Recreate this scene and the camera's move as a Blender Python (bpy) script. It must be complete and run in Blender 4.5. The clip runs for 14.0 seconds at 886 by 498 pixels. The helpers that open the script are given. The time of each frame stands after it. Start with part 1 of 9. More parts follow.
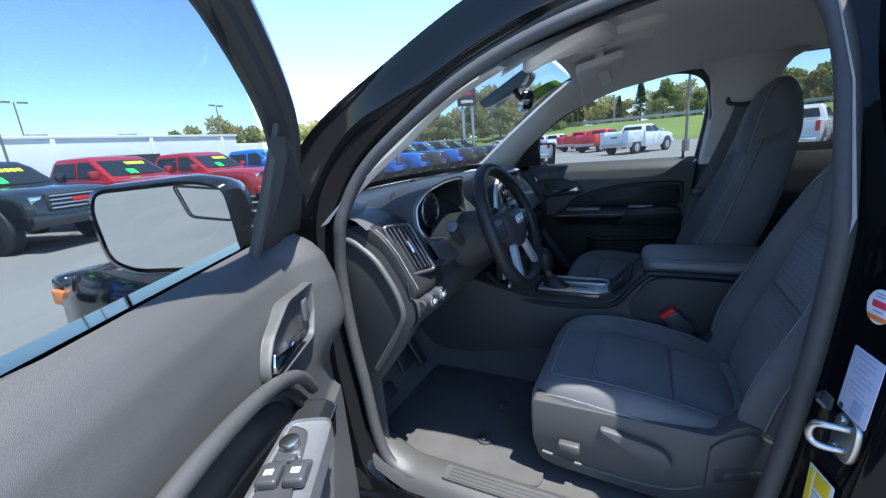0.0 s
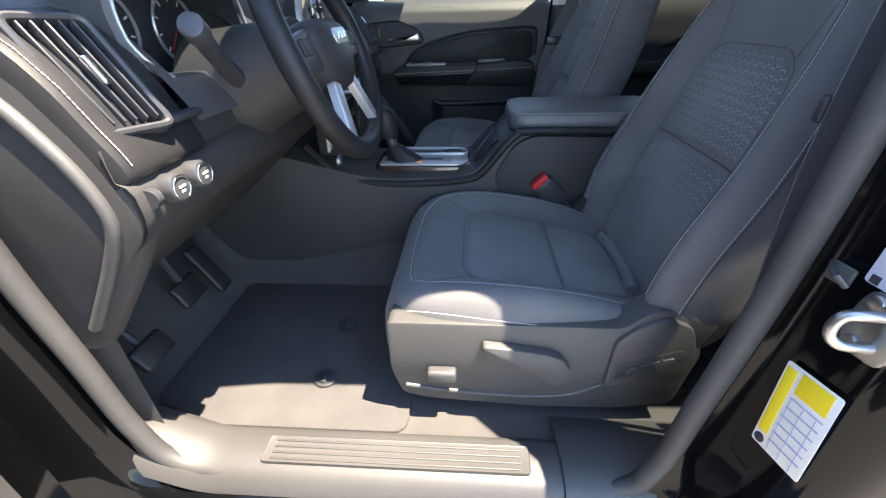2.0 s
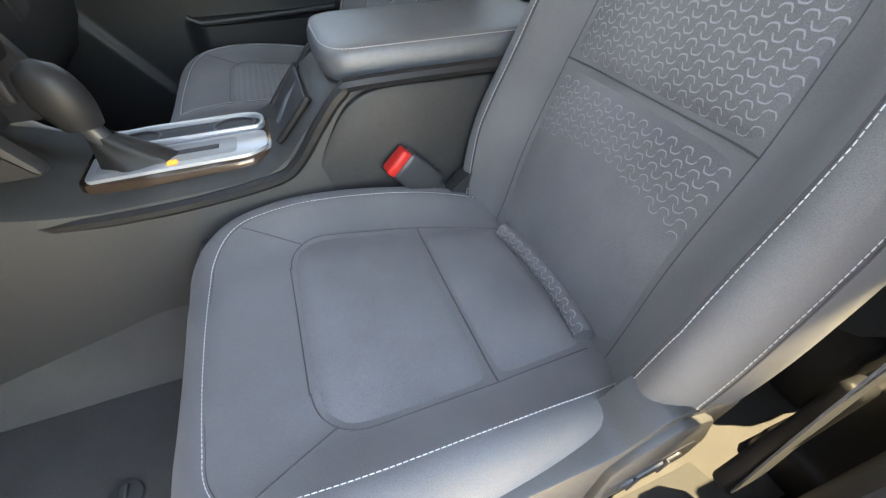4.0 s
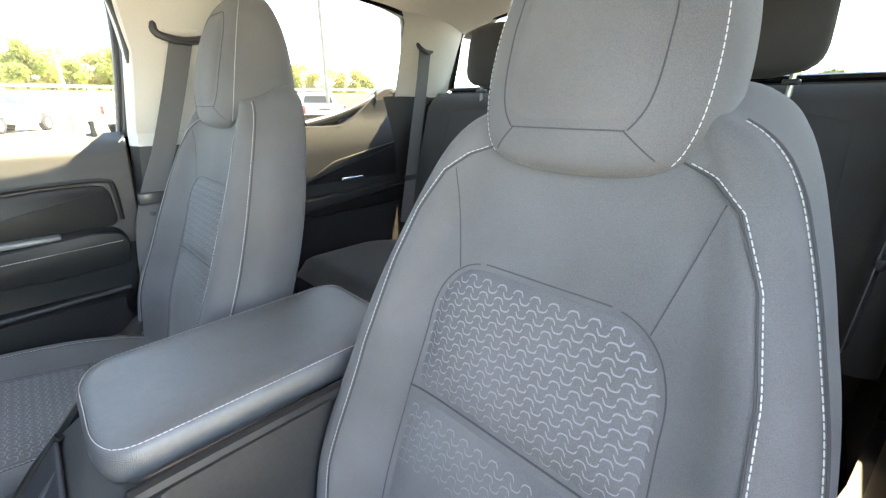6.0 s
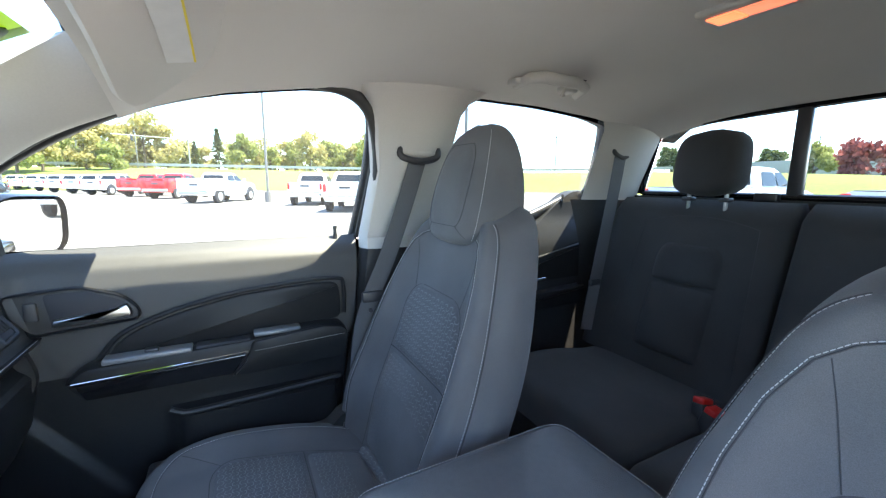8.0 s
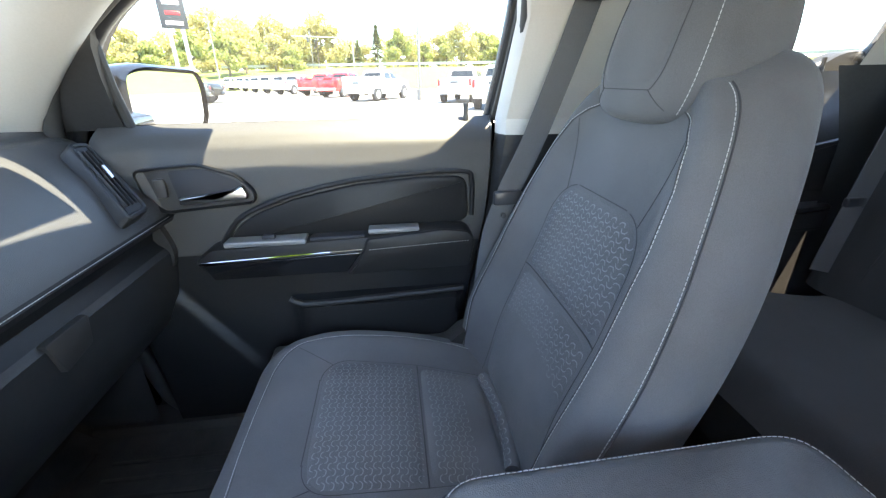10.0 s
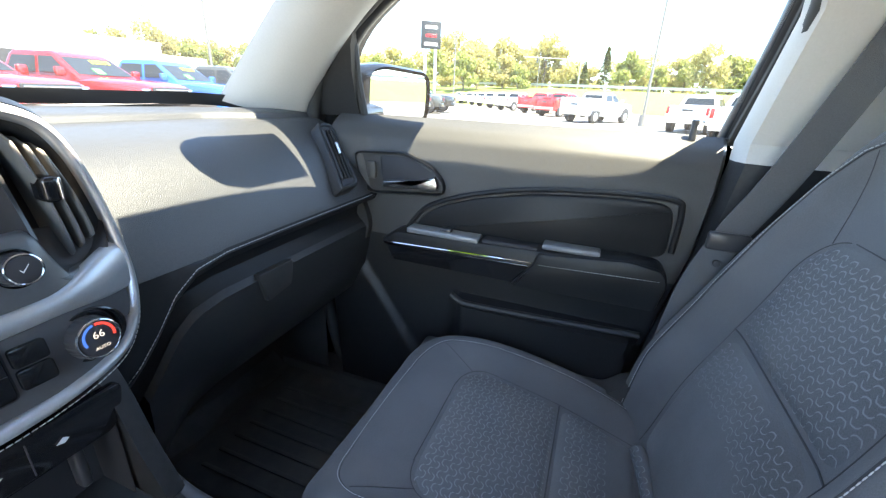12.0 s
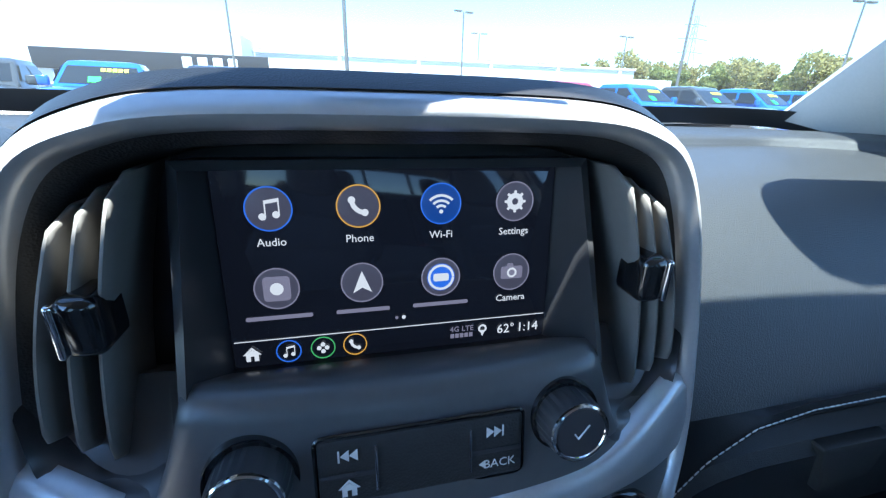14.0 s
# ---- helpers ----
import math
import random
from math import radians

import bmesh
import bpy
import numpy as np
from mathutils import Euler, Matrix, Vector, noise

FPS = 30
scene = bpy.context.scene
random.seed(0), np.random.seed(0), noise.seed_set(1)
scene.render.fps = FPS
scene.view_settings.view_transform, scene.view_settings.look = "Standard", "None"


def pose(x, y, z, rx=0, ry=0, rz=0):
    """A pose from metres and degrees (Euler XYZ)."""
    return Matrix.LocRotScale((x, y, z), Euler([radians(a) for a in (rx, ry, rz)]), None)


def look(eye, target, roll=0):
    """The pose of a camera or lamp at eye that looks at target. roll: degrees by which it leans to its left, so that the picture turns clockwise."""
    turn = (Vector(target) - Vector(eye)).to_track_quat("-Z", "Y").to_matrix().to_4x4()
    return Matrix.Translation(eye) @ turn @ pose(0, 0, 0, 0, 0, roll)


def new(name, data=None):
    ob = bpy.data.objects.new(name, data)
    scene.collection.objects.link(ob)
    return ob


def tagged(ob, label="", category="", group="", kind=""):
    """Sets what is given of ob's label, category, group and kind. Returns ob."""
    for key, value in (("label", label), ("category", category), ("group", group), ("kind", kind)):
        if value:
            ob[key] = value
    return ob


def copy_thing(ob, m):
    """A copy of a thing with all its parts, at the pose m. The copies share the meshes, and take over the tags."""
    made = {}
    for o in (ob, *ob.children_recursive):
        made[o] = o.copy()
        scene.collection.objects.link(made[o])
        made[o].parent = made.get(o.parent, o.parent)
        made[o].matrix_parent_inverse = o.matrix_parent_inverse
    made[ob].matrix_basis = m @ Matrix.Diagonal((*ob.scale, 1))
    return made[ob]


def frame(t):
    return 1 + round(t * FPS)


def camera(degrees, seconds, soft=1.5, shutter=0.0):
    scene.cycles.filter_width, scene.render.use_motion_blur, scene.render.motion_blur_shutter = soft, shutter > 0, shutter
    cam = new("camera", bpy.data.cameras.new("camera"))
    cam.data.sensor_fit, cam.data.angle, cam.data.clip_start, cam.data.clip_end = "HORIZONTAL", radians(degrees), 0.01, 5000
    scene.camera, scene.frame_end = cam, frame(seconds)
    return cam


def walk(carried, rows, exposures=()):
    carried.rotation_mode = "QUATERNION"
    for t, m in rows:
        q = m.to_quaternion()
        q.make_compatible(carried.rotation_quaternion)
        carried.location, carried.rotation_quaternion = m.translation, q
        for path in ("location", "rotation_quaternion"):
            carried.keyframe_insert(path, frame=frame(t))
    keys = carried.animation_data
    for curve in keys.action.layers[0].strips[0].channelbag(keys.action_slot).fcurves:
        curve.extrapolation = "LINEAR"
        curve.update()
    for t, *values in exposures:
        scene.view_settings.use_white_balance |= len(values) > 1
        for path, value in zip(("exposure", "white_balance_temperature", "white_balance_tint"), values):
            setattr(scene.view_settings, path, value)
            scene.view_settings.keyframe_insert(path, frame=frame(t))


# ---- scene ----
cam = camera(95.4, 14.0, soft=1.3)
PATH = [
    (0, (-1.492, 0.024, 1.401), (0.232, 0.913, 0.916), -4.7),
    (0.5, (-1.424, 0.106, 1.383), (0.396, 0.755, 0.868), -4.0),
    (1, (-1.38, 0.122, 1.382), (0.473, 0.569, 0.777), -3.4),
    (1.5, (-1.289, 0.127, 1.353), (0.528, 0.428, 0.572), -2.9),
    (2, (-1.126, 0.123, 1.217), (0.596, 0.256, 0.208), -1.5),
    (2.2, (-1.071, 0.129, 1.162), (0.594, 0.171, 0.054), -0.9),
    (4.3, (-0.64, 0.078, 1.178), (0.643, -0.587, -0.205), -0.3),
    (4.5, (-0.613, 0.085, 1.196), (0.634, -0.742, -0.131), 1.2),
    (5, (-0.581, 0.047, 1.231), (0.675, -1.033, 0.11), 0.7),
    (5.5, (-0.569, 0.028, 1.28), (0.701, -1.232, 0.386), 0.3),
    (6, (-0.55, -0.003, 1.333), (0.778, -1.339, 0.658), -0.1),
    (6.5, (-0.533, -0.01, 1.394), (0.892, -1.316, 0.878), -0.6),
    (7, (-0.508, 0.025, 1.428), (1.045, -1.17, 1.026), -0.5),
    (7.5, (-0.473, 0.066, 1.419), (1.182, -1.001, 1.07), -0.1),
    (8, (-0.366, 0.129, 1.421), (1.381, -0.79, 1.094), 0.5),
    (8.2, (-0.316, 0.147, 1.422), (1.459, -0.709, 1.079), 0.6),
    (10.3, (-0.139, 0.029, 1.325), (1.688, -0.061, 0.517), -1.8),
    (10.5, (-0.154, 0.027, 1.311), (1.679, 0.038, 0.51), -2.1),
    (11, (-0.162, 0.033, 1.302), (1.656, 0.217, 0.489), -1.0),
    (11.5, (-0.152, 0.032, 1.306), (1.651, 0.412, 0.528), 0.8),
    (12, (-0.092, 0.025, 1.319), (1.662, 0.667, 0.604), 2.8),
    (12.5, (-0.072, 0.075, 1.356), (1.506, 1.092, 0.666), 4.9),
    (13, (-0.039, 0.174, 1.342), (1.181, 1.587, 0.624), 5.2),
    (13.5, (-0.021, 0.278, 1.338), (0.761, 1.966, 0.602), 3.7),
    (14, (-0.023, 0.33, 1.302), (0.425, 2.148, 0.598), 1.7),
]
EXPOSURES = [(0.0, 2.6, 5800, 8), (0.5, 2.88, 6100, 9), (1.0, 3.15, 6800, 11), (1.5, 3.45, 7200, 11), (2.2, 3.95, 7700, 12), (4.3, 5.6, 12200, 11), (5.0, 5.95, 12400, 11), (6.5, 5.5, 9300, 9),
             (8.2, 4.7, 7300, 9), (10.3, 5.4, 8500, 11), (11.0, 5.5, 8600, 11), (12.0, 5.05, 8000, 10), (13.0, 4.5, 6400, 6), (14.0, 4.1, 5750, 3)]
walk(cam, [(t, look(eye, target, roll)) for t, eye, target, roll in PATH], EXPOSURES)

# ---- daylight ----
SUN = Vector((-0.085, -0.345, 1.0)).normalized()
world = bpy.data.worlds.new("sky")
scene.world = world
world.use_nodes = True
wt = world.node_tree
wt.nodes.clear()
sky = wt.nodes.new("ShaderNodeTexSky")
sky.sky_type, sky.sun_disc = "NISHITA", False
sky.sun_elevation = math.asin(SUN.z)
sky.sun_rotation = math.atan2(SUN.x, SUN.y)
sky.air_density, sky.dust_density, sky.ozone_density = 0.75, 0.05, 3.0
bg = wt.nodes.new("ShaderNodeBackground")
bg.inputs[1].default_value = 0.092
wo = wt.nodes.new("ShaderNodeOutputWorld")
wt.links.new(sky.outputs[0], bg.inputs[0])
wt.links.new(bg.outputs[0], wo.inputs[0])
sun_data = bpy.data.lights.new("sun", "SUN")
sun_data.energy, sun_data.angle, sun_data.color = 2.5, radians(0.53), (1.0, 0.93, 0.83)
sun = new("sun", sun_data)
sun.matrix_world = look(tuple(SUN * 60), (0, 0, 0))


# ---- materials ----
def material(name, col, rough=0.5, metal=0.0, vary=0.15, scale=40.0, bump=0.0, bump_scale=400.0, coat=0.0, sheen=0.0,
             emit=None, strength=1.0, coarse=3.0, spec=0.5, voronoi=False, col2=None):
    m = bpy.data.materials.new(name)
    m.use_nodes = True
    t = m.node_tree
    b = t.nodes["Principled BSDF"]
    b.inputs["Roughness"].default_value, b.inputs["Metallic"].default_value = rough, metal
    b.inputs["Coat Weight"].default_value, b.inputs["Sheen Weight"].default_value = coat, sheen
    b.inputs["Coat Roughness"].default_value = 0.05
    b.inputs["Specular IOR Level"].default_value = spec
    if emit:
        b.inputs["Emission Color"].default_value = (*emit, 1)
        b.inputs["Emission Strength"].default_value = strength
    tc = t.nodes.new("ShaderNodeTexCoord")
    if vary > 0:
        n1, n2 = t.nodes.new("ShaderNodeTexNoise"), t.nodes.new("ShaderNodeTexNoise")
        n1.inputs["Scale"].default_value, n2.inputs["Scale"].default_value = scale, coarse
        n1.inputs["Detail"].default_value = n2.inputs["Detail"].default_value = 4
        add = t.nodes.new("ShaderNodeMath")
        add.operation = "ADD"
        ramp = t.nodes.new("ShaderNodeMapRange")
        ramp.inputs["From Min"].default_value, ramp.inputs["From Max"].default_value = 0.6, 1.4
        mix = t.nodes.new("ShaderNodeMix")
        mix.data_type = "RGBA"
        dark = tuple(c * (1 - vary) for c in col)
        light = col2 or tuple(min(1.0, c * (1 + vary)) for c in col)
        mix.inputs["A"].default_value, mix.inputs["B"].default_value = (*dark, 1), (*light, 1)
        for n in (n1, n2):
            t.links.new(tc.outputs["Object"], n.inputs["Vector"])
        t.links.new(n1.outputs["Fac"], add.inputs[0])
        t.links.new(n2.outputs["Fac"], add.inputs[1])
        t.links.new(add.outputs[0], ramp.inputs["Value"])
        t.links.new(ramp.outputs[0], mix.inputs["Factor"])
        t.links.new(mix.outputs["Result"], b.inputs["Base Color"])
        rr = t.nodes.new("ShaderNodeMapRange")
        rr.inputs["From Min"].default_value, rr.inputs["From Max"].default_value = 0.3, 0.7
        rr.inputs["To Min"].default_value, rr.inputs["To Max"].default_value = max(0.02, rough - 0.03), min(1.0, rough + 0.03)
        t.links.new(n2.outputs["Fac"], rr.inputs["Value"])
        t.links.new(rr.outputs[0], b.inputs["Roughness"])
    else:
        b.inputs["Base Color"].default_value = (*col, 1)
    if bump > 0:
        if voronoi:
            n3 = t.nodes.new("ShaderNodeTexVoronoi")
            out = n3.outputs["Distance"]
        else:
            n3 = t.nodes.new("ShaderNodeTexNoise")
            n3.inputs["Detail"].default_value = 3
            out = n3.outputs["Fac"]
        n3.inputs["Scale"].default_value = bump_scale
        bp = t.nodes.new("ShaderNodeBump")
        bp.inputs["Strength"].default_value, bp.inputs["Distance"].default_value = bump, 0.001
        t.links.new(tc.outputs["Object"], n3.inputs["Vector"])
        t.links.new(out, bp.inputs["Height"])
        t.links.new(bp.outputs["Normal"], b.inputs["Normal"])
    return m


def glass_material(name, tint, gloss=0.08, haze=0.012):
    m = bpy.data.materials.new(name)
    m.use_nodes = True
    t = m.node_tree
    t.nodes.clear()
    out, mix = t.nodes.new("ShaderNodeOutputMaterial"), t.nodes.new("ShaderNodeMixShader")
    tr, gl, fr = t.nodes.new("ShaderNodeBsdfTransparent"), t.nodes.new("ShaderNodeBsdfGlossy"), t.nodes.new("ShaderNodeLayerWeight")
    tr.inputs[0].default_value = (*tint, 1)
    gl.inputs["Roughness"].default_value = 0.02
    pw, mr = t.nodes.new("ShaderNodeMath"), t.nodes.new("ShaderNodeMapRange")
    pw.operation = "POWER"
    pw.inputs[1].default_value = 4.0
    mr.inputs["To Min"].default_value, mr.inputs["To Max"].default_value = gloss * 0.5, 0.40
    t.links.new(fr.outputs["Facing"], pw.inputs[0])
    t.links.new(pw.outputs[0], mr.inputs["Value"])
    t.links.new(mr.outputs[0], mix.inputs[0])
    t.links.new(tr.outputs[0], mix.inputs[1])
    t.links.new(gl.outputs[0], mix.inputs[2])
    # pale scatter added to the pane to imitate a washed-out veil of light
    film, veil = t.nodes.new("ShaderNodeMixShader"), t.nodes.new("ShaderNodeBsdfTranslucent")
    veil.inputs[0].default_value = (0.8, 0.79, 0.76, 1)
    film.inputs[0].default_value = haze
    t.links.new(mix.outputs[0], film.inputs[1])
    t.links.new(veil.outputs[0], film.inputs[2])
    t.links.new(film.outputs[0], out.inputs[0])
    return m


def leaf_material(name, c1, c2):
    """Thin leaves that let part of the light through."""
    m = bpy.data.materials.new(name)
    m.use_nodes = True
    t = m.node_tree
    t.nodes.clear()
    out, mix = t.nodes.new("ShaderNodeOutputMaterial"), t.nodes.new("ShaderNodeMixShader")
    df, tl = t.nodes.new("ShaderNodeBsdfDiffuse"), t.nodes.new("ShaderNodeBsdfTranslucent")
    geo, ramp = t.nodes.new("ShaderNodeNewGeometry"), t.nodes.new("ShaderNodeMix")
    ramp.data_type = "RGBA"
    ramp.inputs["A"].default_value, ramp.inputs["B"].default_value = (*c1, 1), (*c2, 1)
    t.links.new(geo.outputs["Random Per Island"], ramp.inputs["Factor"])
    t.links.new(ramp.outputs["Result"], df.inputs[0])
    t.links.new(ramp.outputs["Result"], tl.inputs[0])
    mix.inputs[0].default_value = 0.5
    t.links.new(df.outputs[0], mix.inputs[1])
    t.links.new(tl.outputs[0], mix.inputs[2])
    t.links.new(mix.outputs[0], out.inputs[0])
    return m


FABRIC = material("charcoal_cloth", (0.140, 0.140, 0.143), 0.88, vary=0.30, scale=1100, bump=0.5, bump_scale=1500, sheen=0.15, coarse=6, spec=0.2)
# copy of the charcoal cloth, darkened for the shade at the rear bench
FABRIC_SHADED = material("charcoal_cloth_shaded", (0.055, 0.055, 0.056), 0.9, vary=0.30, scale=1100, bump=0.5, bump_scale=1500, sheen=0.12, coarse=6, spec=0.2)
FABRIC_IN = material("charcoal_cloth_insert", (0.150, 0.151, 0.154), 0.85, vary=0.40, scale=1000, bump=0.5, bump_scale=1300, sheen=0.15, coarse=7, spec=0.2)
PATTERN = material("woven_grey_pattern", (0.27, 0.275, 0.28), 0.75, vary=0.2, scale=600)
STITCH = material("pale_thread", (0.55, 0.55, 0.54), 0.7, vary=0.1)
PLASTIC = material("dark_grained_plastic", (0.060, 0.0585, 0.057), 0.46, vary=0.20, scale=500, bump=0.25, bump_scale=1300, voronoi=True)
PLASTIC_LOW = material("black_grained_plastic", (0.033, 0.033, 0.034), 0.46, vary=0.18, scale=150, bump=0.2, bump_scale=900, voronoi=True, spec=0.32)
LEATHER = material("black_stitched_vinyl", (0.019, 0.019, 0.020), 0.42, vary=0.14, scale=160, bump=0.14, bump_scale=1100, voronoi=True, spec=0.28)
DARKTRIM = material("charcoal_grained_plastic", (0.042, 0.041, 0.040), 0.47, vary=0.2, scale=500, bump=0.22, bump_scale=1300, voronoi=True, spec=0.4)
LEATHER_ARM = material("armrest_vinyl", (0.11, 0.113, 0.118), 0.36, spec=0.8, vary=0.14, scale=120, bump=0.35, bump_scale=750, voronoi=True)
SOFTDASH = material("soft_touch_dash", (0.070, 0.0695, 0.070), 0.38, vary=0.16, scale=420, bump=0.45, bump_scale=850, voronoi=True)
GLOSS = material("gloss_black_trim", (0.010, 0.010, 0.011), 0.12, vary=0.1, coat=0.4)
SATIN = material("satin_black_plastic", (0.046, 0.047, 0.051), 0.31, vary=0.1, scale=200, spec=0.5)
SATIN_FIELD = material("satin_charcoal_panel", (0.085, 0.086, 0.090), 0.30, vary=0.1, scale=200, spec=0.55)
CHROME = material("chrome", (0.75, 0.75, 0.76), 0.1, 1.0, vary=0.05)
SILVER = material("satin_silver_paint", (0.44, 0.45, 0.465), 0.30, 0.45, vary=0.06, scale=300)
RUBBER = material("black_rubber_seal", (0.046, 0.0455, 0.045), 0.62, vary=0.2, scale=60, bump=0.2, bump_scale=300)
CARPET = material("charcoal_carpet", (0.062, 0.058, 0.055), 0.95, vary=0.35, scale=700, bump=1.0, bump_scale=900, sheen=0.2, coarse=9)
MAT = material("dark_floor_mat", (0.062, 0.059, 0.057), 0.9, vary=0.3, scale=600, bump=1.0, bump_scale=800, coarse=12)
HEADLINER = material("greige_headliner_cloth", (0.74, 0.71, 0.67), 0.95, vary=0.05, scale=900, bump=0.3, bump_scale=1200, coarse=4)
TRIM = material("greige_pillar_plastic", (0.62, 0.595, 0.555), 0.55, vary=0.05, scale=300, bump=0.15, bump_scale=900, voronoi=True)
PAINT = material("black_car_paint", (0.003, 0.0032, 0.0036), 0.06, vary=0.0, spec=0.22)
SCREEN = material("dark_display_glass", (0.006, 0.007, 0.010), 0.06, vary=0.0, emit=(0.45, 0.55, 1.0), strength=0.0006)
BRONZE = material("bronze_gloss_trim", (0.075, 0.045, 0.032), 0.14, 0.3, vary=0.1, coat=0.5)
VANE = material("grey_vane_plastic", (0.15, 0.146, 0.138), 0.48, vary=0.1, scale=200)
PLATE = material("grey_switch_plate", (0.24, 0.245, 0.25), 0.35, 0.2, vary=0.08, scale=200)
STEEL = material("zinc_steel", (0.45, 0.45, 0.44), 0.32, 1.0, vary=0.15, scale=90)
RED = material("red_button", (0.70, 0.03, 0.025), 0.4, vary=0.08)
BELT = material("grey_belt_webbing", (0.12, 0.123, 0.128), 0.75, vary=0.15, scale=500, bump=0.6, bump_scale=900)
MIRROR = material("mirror_silver", (0.85, 0.86, 0.86), 0.015, 1.0, vary=0.0)
WHITE = material("white_paper", (0.75, 0.75, 0.74), 0.6, vary=0.06)
YELLOW = material("yellow_label_ink", (0.80, 0.62, 0.02), 0.6, vary=0.05)
# print and gaps; also blackens wells and recesses in place of their shade
INK = material("ink_and_hollow_dark", (0.03, 0.03, 0.035), 0.6, vary=0.0)
BLUE_INK = material("pale_blue_ink", (0.35, 0.40, 0.55), 0.6, vary=0.0)
RED_INK = material("crimson_ink", (0.72, 0.04, 0.10), 0.5, vary=0.0)
ORANGE_INK = material("orange_ink", (0.85, 0.20, 0.05), 0.5, vary=0.0)
LAMP_ON = material("warm_lit_lens", (0.55, 0.20, 0.12), 0.4, vary=0.0, emit=(1.0, 0.16, 0.07), strength=0.11)
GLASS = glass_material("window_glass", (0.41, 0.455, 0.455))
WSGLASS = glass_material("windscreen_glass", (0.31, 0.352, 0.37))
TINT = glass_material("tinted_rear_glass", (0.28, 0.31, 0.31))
# weak emission stands in for daylight shining through the film
MARKER = material("fluorescent_green_film_backlit", (0.22, 0.42, 0.01), 0.4, vary=0.05, emit=(0.45, 0.9, 0.02), strength=0.022)


# ---- mesh helpers ----
class Shape:
    """Collects the faces of one mesh."""

    def __init__(self):
        self.v, self.f = [], []

    def add(self, verts, faces):
        n = len(self.v)
        self.v.extend(tuple(p) for p in verts)
        self.f.extend(tuple(i + n for i in f) for f in faces)
        return self

    def grid(self, rows, close_u=False, close_v=False, cap=False):
        r, c = len(rows), len(rows[0])
        faces = []
        for i in range(r if close_v else r - 1):
            for j in range(c if close_u else c - 1):
                a, b = i * c + j, i * c + (j + 1) % c
                d, e = ((i + 1) % r) * c + j, ((i + 1) % r) * c + (j + 1) % c
                faces.append((a, b, e, d))
        if cap:
            faces.append(tuple(range(c - 1, -1, -1)))
            faces.append(tuple((r - 1) * c + j for j in range(c)))
        return self.add([p for row in rows for p in row], faces)

    def rbox(self, centre, size, r=0.004, m=None, seg=12):
        """A box with rounded edges."""
        half = [max(s / 2 - r, 1e-4) for s in size]
        rr = [min(r, s / 2) for s in size]
        rings = max(4, seg // 2)
        rows = []
        for i in range(rings + 1):
            ph = math.pi * (i / rings) - math.pi / 2
            row = []
            for j in range(seg):
                th = 2 * math.pi * (j + 0.5) / seg
                n = (math.cos(ph) * math.cos(th), math.cos(ph) * math.sin(th), math.sin(ph))
                if rings % 2 == 0 and i == rings // 2:
                    n = (n[0], n[1], 0.0)
                row.append(n)
            rows.append(row)
        # split the middle ring into a lower and an upper one
        mid = rings // 2
        full = []
        for i, row in enumerate(rows):
            sides = (-1, 1) if (rings % 2 == 0 and i == mid) else ((-1,) if i < mid or (rings % 2 and i <= mid) else (1,))
            for s in sides:
                full.append([Vector(((half[0] if n[0] > 0 else -half[0]) + rr[0] * n[0],
                                     (half[1] if n[1] > 0 else -half[1]) + rr[1] * n[1],
                                     s * half[2] + rr[2] * n[2])) for n in row])
        c = Vector(centre)
        m = m or Matrix.Identity(3)
        return self.grid([[c + m @ p for p in row] for row in full], close_u=True, cap=True)

    def tube(self, path, r, seg=8, closed=False, flat=None):
        """A tube along a path; flat=(a, b) makes it an a by b strap."""
        pts = [Vector(p) for p in path]
        n = len(pts)
        rows, ref = [], None
        for i, p in enumerate(pts):
            a = pts[(i - 1) % n] if (closed or i > 0) else p
            b = pts[(i + 1) % n] if (closed or i < n - 1) else p
            t = (b - a).normalized()
            if ref is None:
                ref = t.orthogonal().normalized() if flat is None else Vector(flat[2]).normalized()
            u = (ref - t * ref.dot(t)).normalized()
            ref = u
            w = t.cross(u)
            rad = r[i] if isinstance(r, (list, tuple)) else r
            if flat is None:
                rows.append([p + (u * math.cos(q) + w * math.sin(q)) * rad for q in (2 * math.pi * k / seg for k in range(seg))])
            else:
                h, k = flat[0] / 2, flat[1] / 2
                rows.append([p + u * h + w * k, p - u * h + w * k, p - u * h - w * k, p + u * h - w * k])
        return self.grid(rows, close_u=True, close_v=closed, cap=not closed)

    def plate(self, outline, origin, u, v, depth, bevel=0.002):
        """A flat plate with a bevelled front: the outline lies in u, v; the front faces u x v."""
        o, u, v = Vector(origin), Vector(u), Vector(v)
        n = u.cross(v).normalized()
        small = inset(outline, bevel)
        mid = inset(outline, bevel * 0.3)
        rows = [[o + u * a + v * b for a, b in outline],
                [o + u * a + v * b + n * (depth - bevel) for a, b in outline],
                [o + u * a + v * b + n * (depth - bevel * 0.3) for a, b in mid],
                [o + u * a + v * b + n * depth for a, b in small]]
        return self.grid(rows, close_u=True, cap=True)

    def disc(self, c, n, r, depth, seg=24, bevel=0.001):
        n = Vector(n).normalized()
        u = n.orthogonal().normalized()
        return self.plate([(r * math.cos(2 * math.pi * k / seg), r * math.sin(2 * math.pi * k / seg)) for k in range(seg)],
                          c, u, n.cross(u), depth, bevel)

